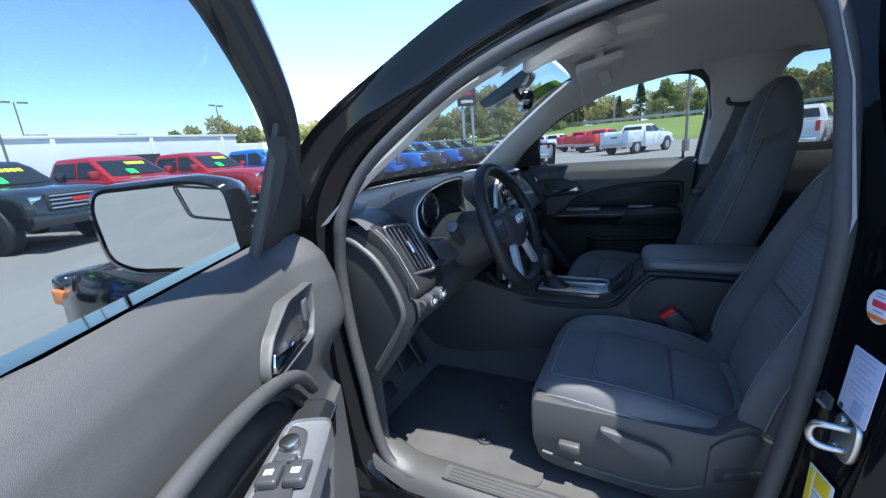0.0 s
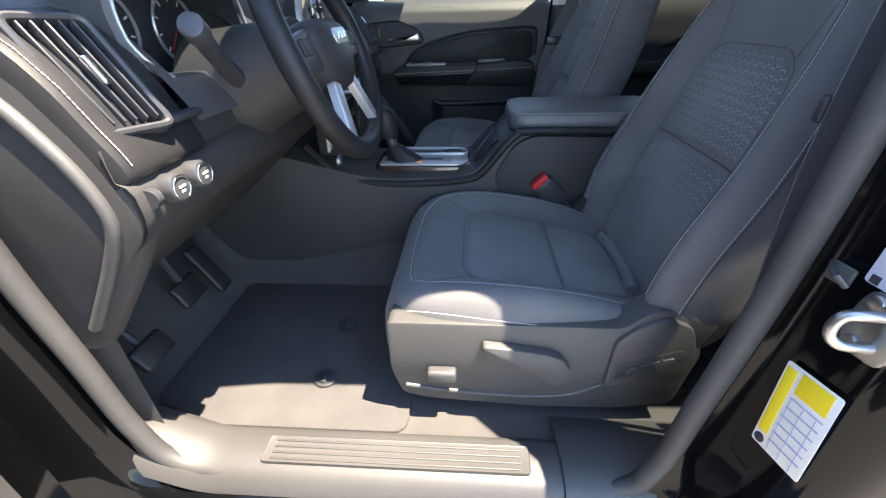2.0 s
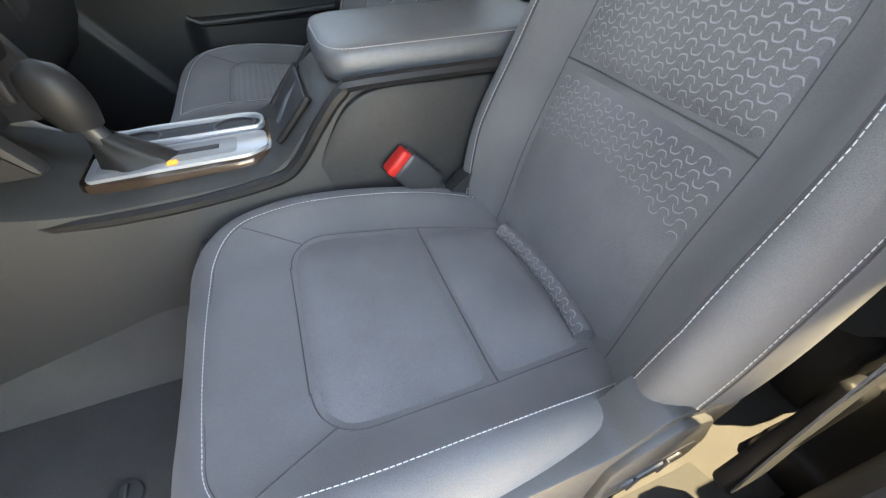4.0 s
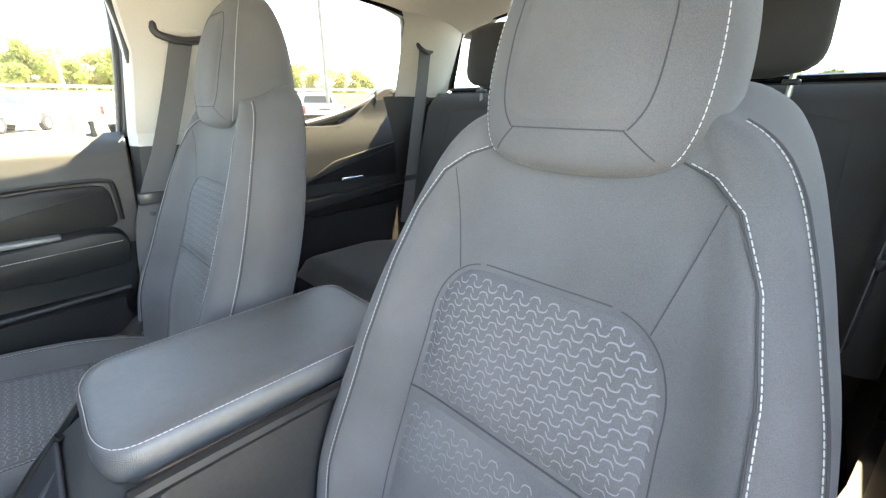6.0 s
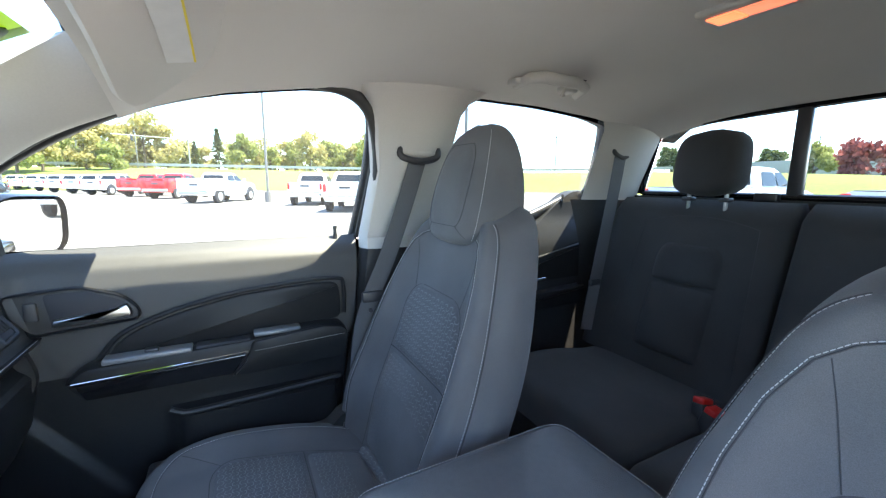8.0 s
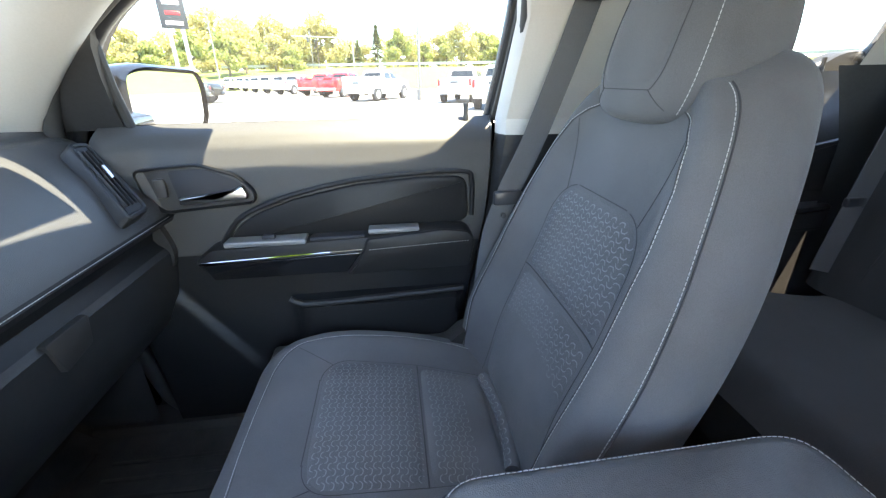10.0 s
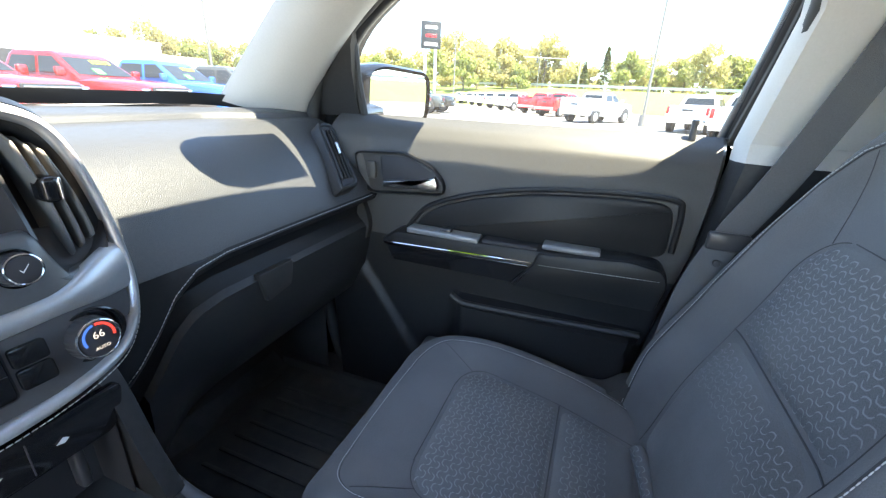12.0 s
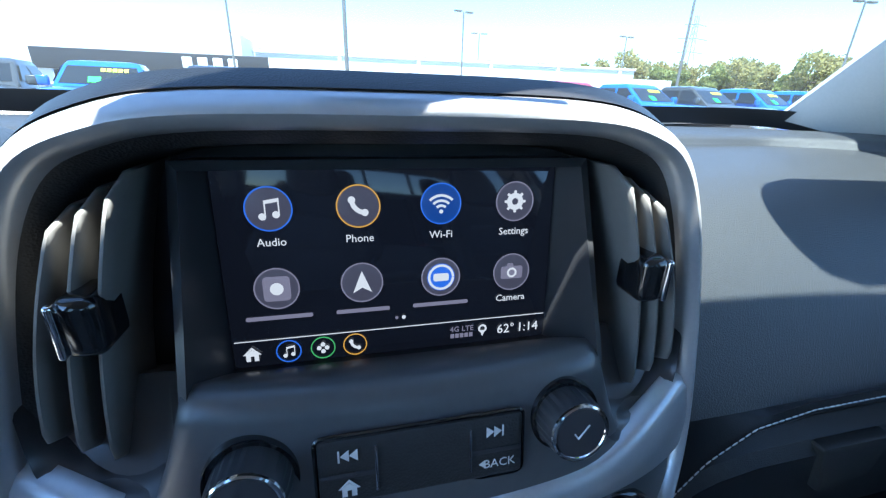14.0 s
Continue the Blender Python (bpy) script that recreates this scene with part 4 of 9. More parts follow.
def front_door(s, label, hinge=None, angle=0.0):
    o = thing("front_door", label, "car door", "front doors")

    def P(x, y, z):
        return (s * x, y, z)

    def plate(outline, x, depth, bevel=0.003):
        if s > 0:
            return Shape().plate([(-a, b) for a, b in outline], (x, 0, 0), -Y, Z, depth, bevel)
        return Shape().plate(list(outline), (-x, 0, 0), Y, Z, depth, bevel)
    rows = []
    for z in list(np.linspace(0.57, 1.20, 64)) + list(np.linspace(1.208, 1.268, 10)):
        yr, yf = rear_edge(z), lerp(z, [0.57, 0.9, 1.1, 1.268], [0.60, 0.62, 0.615, 0.60])
        rows.append([P(door_x(yr, z) + 0.05, yr - 0.004, z), P(door_x(yr, z) + 0.012, yr - 0.001, z)] +
                    [P(door_x(y, z), y, z) for y in np.linspace(yr + 0.006, yf, 70)] + [P(door_x(yf, z) + 0.07, yf + 0.005, z)])
    cut_ = next(i for i, row in enumerate(rows) if row[0][2] > 1.0)
    skin = part("door_panel", Shape().grid(rows[cut_ - 1:]), PLASTIC, o, "dark grey grained plastic upper panel")
    # passenger side's shade is put into the colour: black instead of grey
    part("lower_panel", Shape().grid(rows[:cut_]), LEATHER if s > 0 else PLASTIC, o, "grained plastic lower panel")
    # dark padded field above the armrest
    ins = rounded([(0.405, 1.018), (0.375, 1.062), (0.335, 1.088), (0.252, 1.117), (0.127, 1.142), (-0.02, 1.153), (-0.105, 1.152), (-0.122, 1.135), (-0.124, 1.05), (0.1, 1.02)], 0.02, 3)
    part("door_insert", plate(ins, 0.7255, 0.010, 0.007), LEATHER, skin, "black vinyl padded insert")
    ridge = [Vector((0.712, y, z + 0.004)) for y, z in spline([Vector(q) for q in ((0.415, 1.015), (0.375, 1.068), (0.335, 1.094), (0.252, 1.123), (0.127, 1.148), (-0.02, 1.159), (-0.112, 1.158), (-0.130, 1.138), (-0.130, 1.06))], 6)]
    part("insert_border", Shape().tube([P(p.x, p.y, p.z) for p in ridge], 0.0055, 8), LEATHER, skin)
    # armrest: long shelf, gloss strip, padded rear end
    shelf = rounded([(0.462, 1.000), (0.425, 1.030), (0.10, 1.040), (-0.06, 1.052), (-0.118, 1.044), (-0.132, 1.020), (-0.12, 0.958), (0.15, 0.955), (0.43, 0.958), (0.452, 0.985)], 0.012, 3)
    arm = part("armrest", plate(shelf, 0.725, 0.052, 0.014), LEATHER, o, "black vinyl armrest")
    strip = rounded([(0.440, 0.996), (0.118, 1.006), (0.150, 0.962), (0.425, 0.962)], 0.005, 2)
    part("gloss_strip", plate(strip, 0.676, 0.006, 0.002), GLOSS, arm, "dark gloss trim strip")
    part("chrome_line", Shape().tube([P(0.669, y, 1.0025 + 0.010 * (0.44 - y) / 0.33) for y in np.linspace(0.445, 0.115, 12)], 0.0022, 6), CHROME, arm)
    padd = rounded([(0.105, 1.036), (-0.06, 1.050), (-0.115, 1.042), (-0.130, 1.018), (-0.118, 0.960), (0.155, 0.957), (0.112, 1.010)], 0.010, 3)
    part("armrest_pad", plate(padd, 0.672, 0.010, 0.006), LEATHER, arm)
    stitch([P(0.6612, y, 1.014 + 0.008 * (0.10 - y) / 0.2) for y in np.linspace(0.10, -0.118, 30)], arm)
    if s > 0:
        # pale grey here imitates the bright patches of light on the shelf
        part("switch_plate", Shape().rbox((0.694, 0.312, 1.036), (0.040, 0.165, 0.012), 0.004), PLATE, arm, "switch plate on the armrest, its bright gleam put into pale grey")
        part("window_switch", Shape().rbox((0.694, 0.307, 1.044), (0.018, 0.026, 0.010), 0.003), SATIN, arm)
        # solid black box paints the dark gap of the pull cup
        part("pull_cup_shade", Shape().rbox((0.697, 0.165, 1.036), (0.034, 0.115, 0.010), 0.004), INK, arm)
        # second bright patch, painted by a pale block
        part("shelf_gleam", Shape().rbox((0.697, 0.045, 1.0465), (0.036, 0.110, 0.012), 0.005), PLATE, arm)
    else:
        pod = rounded([(0.335, -0.702), (0.335, -0.640), (0.06, -0.628), (0.06, -0.712)], 0.02, 4)
        pd = part("switch_pod", Shape().plate(pod, (0, 0, 1.030), Y, X, -0.022, 0.006), LEATHER_ARM, arm, "window switch pod on the armrest")
        face = rounded([(0.325, -0.694), (0.31, -0.668), (0.075, -0.642), (0.075, -0.702)], 0.008, 3)
        sp_ = part("switch_plate", Shape().plate(face, (0, 0, 1.052), Y, X, -0.004, 0.0015), SATIN, pd, "dark satin switch plate")
        for k in range(2):
            for q in range(3):
                cxs, cys = -0.688 + 0.030 * k + 0.004 * q, 0.232 - 0.058 * q
                part("window_switch", Shape().rbox((cxs, cys, 1.060), (0.025, 0.030, 0.013), 0.004).rbox((cxs, cys + 0.017, 1.057), (0.023, 0.014, 0.006), 0.002), SATIN, sp_)
                part("switch_mark", Shape().rbox((cxs, cys, 1.0668), (0.010, 0.008, 0.0006), 0.0002), WHITE, sp_)
        part("mirror_knob", Shape().disc((-0.683, 0.285, 1.054), (0, 0, 1), 0.013, 0.012, 20, 0.003), STEEL, sp_)
        part("lock_switch", Shape().rbox((-0.680, 0.260, 1.058), (0.026, 0.012, 0.008), 0.003), SATIN, sp_)
        arc_ = Shape().tube([P(0.706, y, z) for y, z in spline([Vector(q) for q in ((0.455, 1.03), (0.40, 1.085), (0.30, 1.125), (0.16, 1.148), (0.0, 1.152))], 6)], 0.010, 10)
        part("armrest_brow", arc_, PLASTIC, arm)
    # door opener in its bezel
    bez = rounded([(0.546, 1.190), (0.425, 1.199), (0.352, 1.172), (0.322, 1.138), (0.326, 1.112), (0.510, 1.098), (0.538, 1.140)], 0.015, 5)
    inn = inset(bez, 0.0045)
    bz = Shape()
    bz.ring([((-a if s > 0 else a), b) for a, b in bez], [((-a if s > 0 else a), b) for a, b in inn], P(0.722, 0, 0), (-Y if s > 0 else Y), Z, 0.016, 0.004)
    # the bezel too is blackened for the passenger side's shade
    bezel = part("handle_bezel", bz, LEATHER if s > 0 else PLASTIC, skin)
    part("handle_cup", plate(inn, 0.732, 0.012, 0.003), PLASTIC, bezel)
    cup = rounded([(0.484, 1.186), (0.415, 1.187), (0.356, 1.160), (0.335, 1.136), (0.338, 1.122), (0.474, 1.112)], 0.010, 4)
    # flat dark sheet paints the recess's shade, blacker on the passenger side
    part("handle_recess_shade", plate(cup, 0.7200, 0.0012, 0.0004), INK if s > 0 else DARKTRIM, bezel)
    flap = rounded([(0.472, 1.117), (0.472, 1.131), (0.415, 1.137), (0.400, 1.130), (0.346, 1.152), (0.338, 1.134), (0.341, 1.123)], 0.004, 3)
    part("door_opener", plate(flap, 0.7195, 0.013, 0.004), STEEL if s > 0 else CHROME, bezel, "chrome door opener")
    part("lock_switch", Shape().rbox(P(0.716, 0.503, 1.152), (0.010, 0.022, 0.040), 0.004), PLASTIC, bezel)
    part("lock_pin", Shape().tube([P(0.782, -0.128, 1.262), P(0.782, -0.128, 1.292)], [0.0065, 0.0045], 10).tube([P(0.782, -0.128, 1.288), P(0.782, -0.128, 1.297)], 0.006, 10), SATIN, o)
    # pocket lip and speaker border
    part("pocket_lip", Shape().tube([P(0.684, y, z) for y, z in spline([Vector(q) for q in ((0.285, 0.898), (0.268, 0.888), (0.24, 0.882), (0.1, 0.886), (-0.108, 0.896))], 6)], 0.007, 8), PLASTIC_LOW, skin)
    # outer skin, glass and frame
    rows = []
    for z in np.linspace(0.50, 1.262, 14):
        rows.append([P(0.90 + 0.03 * math.sin((z - 0.5) / 0.76 * math.pi) - 0.05 * smooth(z, 1.15, 1.262), y, z) for y in np.linspace(-0.21, 0.72, 10)])
    rows.append([P(0.80, y, 1.268) for y in np.linspace(-0.21, 0.72, 10)])
    part("outer_skin", Shape().grid(rows), PAINT, o, "gloss black outer skin")
    ends = Shape()
    for y in (-0.205, 0.70):
        ends.grid([[P(0.735, y, z) for z in np.linspace(0.55, 1.25, 6)], [P(0.895, y, z) for z in np.linspace(0.55, 1.25, 6)]])
    part("door_edge", ends, PAINT, o)
    part("belt_seal", Shape().tube([P(0.798, y, 1.262 - 0.028 * smooth(y, 0.05, 0.45)) for y in np.linspace(-0.19, 0.60, 24)], 0.007, 8), RUBBER, o)
    fr = spline([(0.80, -0.198, 1.262), (0.712, -0.218, 1.45), (0.655, -0.216, 1.585), (0.636, -0.18, 1.642), (0.630, -0.05, 1.650), (0.634, 0.12, 1.625), (0.640, 0.32, 1.562), (0.670, 0.52, 1.445), (0.73, 0.63, 1.315), (0.785, 0.70, 1.235)], 6)
    if s < 0:
        # pressed frame with a broad inner face
        fr = [Vector((p.x + 0.05 * smooth(p.z, 1.57, 1.63), p.y, p.z)) for p in fr]
        rows = []
        for i, p in enumerate(fr):
            d = fr[min(i + 1, len(fr) - 1)] - fr[max(i - 1, 0)]
            n = Vector((0, d.z, -d.y)).normalized()
            if n.z < 0 or (abs(n.z) < 0.2 and n.y * p.y < 0):
                n = -n
            rows.append([(-(p.x + a), p.y + n.y * b, p.z + n.z * b) for a, b in ((0.060, 0.0), (0.056, -0.006), (0.036, -0.004), (0.030, 0.004), (0.020, 0.006), (0.014, 0.014), (0.016, 0.026), (0.030, 0.030), (0.058, 0.028))])
        part("window_frame", Shape().grid(rows, close_u=True, cap=True), SATIN, o, "black window frame")
    else:
        part("window_frame", Shape().tube([(p.x + 0.04, p.y, p.z) for p in fr], 0.019, 10), SATIN, o, "black window frame")
        # strip outside the frame, hidden from inside, added to shade the panel's front
        rows = []
        for i, p in enumerate(fr[:-1]):
            if p.y > 0.27 and p.z > 1.28:
                d = fr[i + 1] - fr[i - 1]
                n = Vector((0, -d.z, d.y)).normalized()
                rows.append([(p.x + a, p.y + n.y * b, p.z + n.z * b) for a, b in ((0.045, 0.002), (0.105, 0.004), (0.110, 0.012), (0.105, 0.040), (0.045, 0.040))])
        part("outer_frame", Shape().grid(rows, close_u=True, cap=True), PAINT, o, "gloss black outer window frame")
    part("run_channel", Shape().tube([(s * (p.x + (0.014 if s > 0 else 0.058)), p.y, p.z - 0.002) for p in fr], 0.008, 8), RUBBER, o)
    gl = Shape()
    rows = []
    for k in range(9):
        t = k / 8
        z = 1.25 + 0.395 * t
        x = 0.805 - 0.165 * t - 0.02 * t * t
        yr = lerp(z, [1.25, 1.45, 1.62], [-0.20, -0.218, -0.19])
        yf = lerp(z, [1.25, 1.33, 1.445, 1.56, 1.62, 1.645], [0.68, 0.64, 0.52, 0.32, 0.14, -0.05])
        rows.append([P(x + 0.022, y, z) for y in np.linspace(yr, yf, 10)])
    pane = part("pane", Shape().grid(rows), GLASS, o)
    pane.visible_shadow = s > 0
    # triangular mirror sail and the wing mirror
    sail = Shape()
    lag = 0.0 if s < 0 else -0.065

    def Q(x, y, z):
        return (s * x, y - lag, z)
    inner_ = [[(0.762, 0.495, 1.262), (0.756, 0.56, 1.262), (0.758, 0.63, 1.262), (0.766, 0.70, 1.262)], [(0.736, 0.490, 1.31), (0.730, 0.55, 1.31), (0.732, 0.61, 1.305), (0.744, 0.655, 1.30)], [(0.710, 0.480, 1.36), (0.705, 0.53, 1.36), (0.708, 0.57, 1.355), (0.716, 0.595, 1.35)], [(0.690, 0.468, 1.405), (0.688, 0.49, 1.405), (0.690, 0.51, 1.40), (0.696, 0.53, 1.395)], [(0.683, 0.455, 1.435), (0.683, 0.462, 1.434), (0.684, 0.469, 1.432), (0.686, 0.478, 1.428)]]
    sail.grid([spline([Vector(Q(*p)) for p in row], 3) for row in inner_])
    sail.grid([spline([Vector(Q(p[0] + 0.022, p[1], p[2])) for p in row], 3) for row in inner_])
    sail.grid([[Q(*row[0]), Q(row[0][0] + 0.022, row[0][1], row[0][2])] for row in inner_])
    part("division_bar", Shape().tube([Q(0.776, 0.490, 1.255), Q(0.742, 0.486, 1.34), Q(0.712, 0.474, 1.41), Q(0.700, 0.476, 1.455)], [0.010, 0.010, 0.009, 0.004], 8), RUBBER, o)
    part("mirror_sail", sail, PLASTIC_LOW, o, "black triangular mirror mount")
    my, slant = (0.04, 0.03) if s < 0 else (-0.027, -0.025)
    wm = part("wing_mirror", Shape().tube([P(0.80, 0.62 + my, 1.262), P(0.90, 0.63 + my, 1.265)], 0.03, 10), GLOSS, o, "black wing mirror")
    cxm, czm, hw, hh = (1.0, 1.294, 0.164, 0.094) if s < 0 else (0.98, 1.303, 0.150, 0.084)
    out = rounded([(-hw, -hh * 0.75), (-hw * 0.92, hh * 0.82), (-hw * 0.5, hh), (hw * 0.85, hh * 0.92), (hw, hh * 0.5), (hw * 0.92, -hh * 0.7), (hw * 0.55, -hh), (-hw * 0.6, -hh)], 0.03, 4)
    rows = []
    for sc_, yy in ((0.93, 0.585), (1.0, 0.593), (1.03, 0.62), (0.98, 0.67), (0.8, 0.715), (0.4, 0.735), (0.05, 0.74)):
        rows.append([P(cxm + a * sc_, yy + my + slant * a / hw, czm + b * sc_) for a, b in out])
    part("mirror_shell", Shape().grid(rows, close_u=True), GLOSS, wm)
    gi = inset(out, 0.014)
    part("mirror_glass", Shape().add([P(cxm + a, 0.591 + my + slant * a / hw, czm + b) for a, b in gi], [tuple(range(len(gi)))]), MIRROR, wm, "silvered mirror glass")
    if s < 0:
        sp = rounded([(-hw * 0.90, hh * 0.05), (-hw * 0.86, hh * 0.72), (-hw * 0.22, hh * 0.86), (-hw * 0.36, hh * 0.18)], 0.012, 4)
        part("spotter_mirror", Shape().ring(sp, inset(sp, 0.004), (-cxm, 0.5875 + my, czm), (-1, 0.18, 0), Z, 0.001, 0.0006), INK, wm)
    if hinge:
        m = Matrix.Translation(hinge) @ Matrix.Rotation(radians(angle), 4, "Z") @ Matrix.Translation(-Vector(hinge))
        o.matrix_world = m
    return o


front_door(1, "closed passenger door with dark panel, chrome opener and window")
front_door(-1, "driver's door swung wide open with dark inner panel and wing mirror", (-0.84, 0.78, 0), -62.0)


def rear_door(s):
    o = thing("rear_door", "closed rear door with black panel and window", "car door", "rear doors")

    def P(x, y, z):
        return (s * x, y, z)
    rows = []
    for z in np.linspace(0.58, 1.40, 40):
        yf, yr = -0.43, lerp(z, [0.58, 0.9, 1.1, 1.40], [-0.92, -1.0, -1.05, -1.08])
        row = []
        for y in np.linspace(yf, yr, 34):
            zz = min(z, 1.262 + 0.13 * smooth(-y, 0.80, 1.06))
            x = lerp(zz, [0.58, 0.90, 1.0, 1.10, 1.20, 1.25, 1.30, 1.40], [0.715, 0.715, 0.715, 0.72, 0.73, 0.75, 0.775, 0.785])
            row.append(P(x, y, zz))
        rows.append(row)
    rows.append([P(0.832, s_[1], s_[2] + 0.002) for s_ in rows[-1]])
    sk = part("door_panel", Shape().grid(rows), PLASTIC_LOW, o)
    arm = Shape().plate([((-a if s > 0 else a), b) for a, b in rounded([(-0.45, 1.03), (-1.03, 1.05), (-1.02, 0.98), (-0.45, 0.97)], 0.012, 3)], P(0.725, 0, 0), (-Y if s > 0 else Y), Z, 0.045, 0.012)
    part("armrest", arm, LEATHER, o)
    ins = Shape().plate([((-a if s > 0 else a), b) for a, b in rounded([(-0.60, 1.075), (-0.75, 1.15), (-1.05, 1.205), (-1.055, 1.07)], 0.02, 3)], P(0.73, 0, 0), (-Y if s > 0 else Y), Z, 0.012, 0.006)
    part("door_insert", ins, LEATHER, sk)
    part("door_opener", Shape().rbox(P(0.70, -0.80, 1.085), (0.012, 0.09, 0.014), 0.005), CHROME, sk)
    part("lock_pin", Shape().tube([P(0.78, -0.98, 1.35), P(0.78, -0.98, 1.38)], 0.005, 8), SATIN, o)
    fr = spline([(0.79, -0.43, 1.262), (0.70, -0.445, 1.50), (0.645, -0.455, 1.65), (0.635, -0.56, 1.668), (0.632, -0.80, 1.660), (0.636, -0.98, 1.638), (0.655, -1.05, 1.595), (0.752, -1.10, 1.395), (0.775, -1.04, 1.375), (0.785, -0.85, 1.30), (0.79, -0.70, 1.265)], 6)
    part("window_frame", Shape().tube([(s * (p.x + 0.025), p.y, p.z) for p in fr], 0.017, 10), SATIN, o)
    rows = []
    for k in range(7):
        t = k / 6
        z = 1.25 + 0.41 * t
        rows.append([P(0.822 - 0.165 * t - 0.02 * t * t, y, z) for y in np.linspace(-0.43, -1.08, 8)])
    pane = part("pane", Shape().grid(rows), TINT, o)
    rows = [[P(0.90 + 0.03 * math.sin((z - 0.5) / 0.8 * math.pi) - 0.06 * smooth(z, 1.15, 1.30), y, z) for y in np.linspace(-0.36, -1.2, 8)] for z in np.linspace(0.5, 1.30, 12)]
    part("outer_skin", Shape().grid(rows), PAINT, o)
    part("door_edge", Shape().grid([[P(0.80, -0.345, z) for z in np.linspace(0.5, 1.28, 6)], [P(0.895, -0.345, z) for z in np.linspace(0.5, 1.28, 6)], [P(0.90, -0.365, z) for z in np.linspace(0.5, 1.28, 6)]]), PAINT, o)
    return o


rear_door(1)
rear_door(-1)

# ---- dashboard ----
dash = thing("dashboard", "dark soft-touch dashboard with silver framed centre stack", "dashboard")


def dash_row(x):
    ax = abs(x)
    k = smooth(ax, 0.50, 0.68)
    ridge = 0.775 - 0.085 * k
    drop = 0.0
    prof = [(0.985 - 0.16 * smooth(ax, 0.2, 0.66), 1.270), (ridge + 0.05, 1.272), (ridge, 1.2665), (ridge - 0.012, 1.256), (ridge - 0.02, 1.2535), (0.70 - 0.05 * k, 1.250), (0.645 - 0.015 * k, 1.238), (0.60, 1.215), (0.562, 1.18), (0.532, 1.14), (0.513, 1.11), (0.505, 1.094)]
    return [Vector((x, a, b - drop)) for a, b in prof]


rows = []
for x in np.linspace(0.08, 0.735, 34):
    rows.append(spline(dash_row(x), 4))
rp = part("dash_pad", Shape().grid(rows), SOFTDASH, dash, "grained soft dash pad")
for x0, x1, n in ((-0.567, -0.548, 3), (-0.262, -0.08, 12)):
    part("dash_pad", Shape().grid([spline(dash_row(x), 4) for x in np.linspace(x0, x1, n)]), SOFTDASH, dash)
part("dash_pad", Shape().grid([spline(dash_row(x)[:6], 4) for x in np.linspace(-0.549, -0.261, 16)]), SOFTDASH, dash)
part("dash_pad", Shape().grid([spline([Vector((x, a, b)) for a, b in ((0.60, 1.146), (0.548, 1.148), (0.534, 1.140), (0.513, 1.11), (0.505, 1.094))], 4) for x in np.linspace(-0.549, -0.261, 16)]), SOFTDASH, dash)
part("dash_corner", Shape().grid([spline(dash_row(x)[:8], 4)[:-2] for x in np.linspace(-0.735, -0.565, 10)]), SOFTDASH, dash)
rows = []
for x in np.linspace(-0.09, 0.09, 9):
    rows.append([p for p in spline(dash_row(x)[:8], 4)])
part("dash_top", Shape().grid(rows), SOFTDASH, dash)
part("light_sensor", Shape().disc((-0.02, 0.90, 1.272), (0, 0, 1), 0.011, 0.012, 18, 0.006), GLOSS, dash)


def stitch_z(x):
    return lerp(x, [0.13, 0.155, 0.185, 0.215, 0.25, 0.30, 0.43, 0.72], [0.975, 0.992, 1.024, 1.062, 1.085, 1.093, 1.094, 1.094])


rows = []
for x in np.linspace(0.13, 0.735, 36):
    z0 = stitch_z(x)
    rows.append([(x, 0.506, max(z0, 1.094)), (x, 0.497, z0 + 0.008), (x, 0.494, z0), (x, 0.500, z0 - 0.010), (x, 0.520, z0 - 0.016), (x, 0.533, z0 - 0.022), (x, 0.537, z0 - 0.045), (x, 0.530, z0 - 0.056), (x, 0.520, z0 - 0.064)])
part("dash_roll", Shape().grid(rows), LEATHER, dash, "black stitched roll along the dash")
stitch([Vector((x, 0.4935, stitch_z(x) + 0.004)) for x in np.linspace(0.135, 0.70, 80)], dash)
gb = Shape()
rows = []
for x in np.linspace(0.165, 0.72, 30):
    z0 = min(stitch_z(x), 1.094) - 0.064
    rows.append([(x, 0.520, z0), (x, 0.512, z0 - 0.01), (x, 0.515, z0 - 0.05), (x, 0.53, z0 - 0.12), (x, 0.56, z0 - 0.18), (x, 0.62, z0 - 0.23), (x, 0.76, z0 - 0.25)])
glove = part("glove_box", gb.grid(rows), PLASTIC_LOW, dash, "black glove box lid")
lt = rounded([(0.36, 1.03), (0.445, 1.03), (0.435, 0.985), (0.375, 0.975)], 0.006, 3)
part("glove_latch", Shape().plate(lt, (0, 0.519, 0), X, Z, 0.012, 0.003), DARKTRIM, glove)


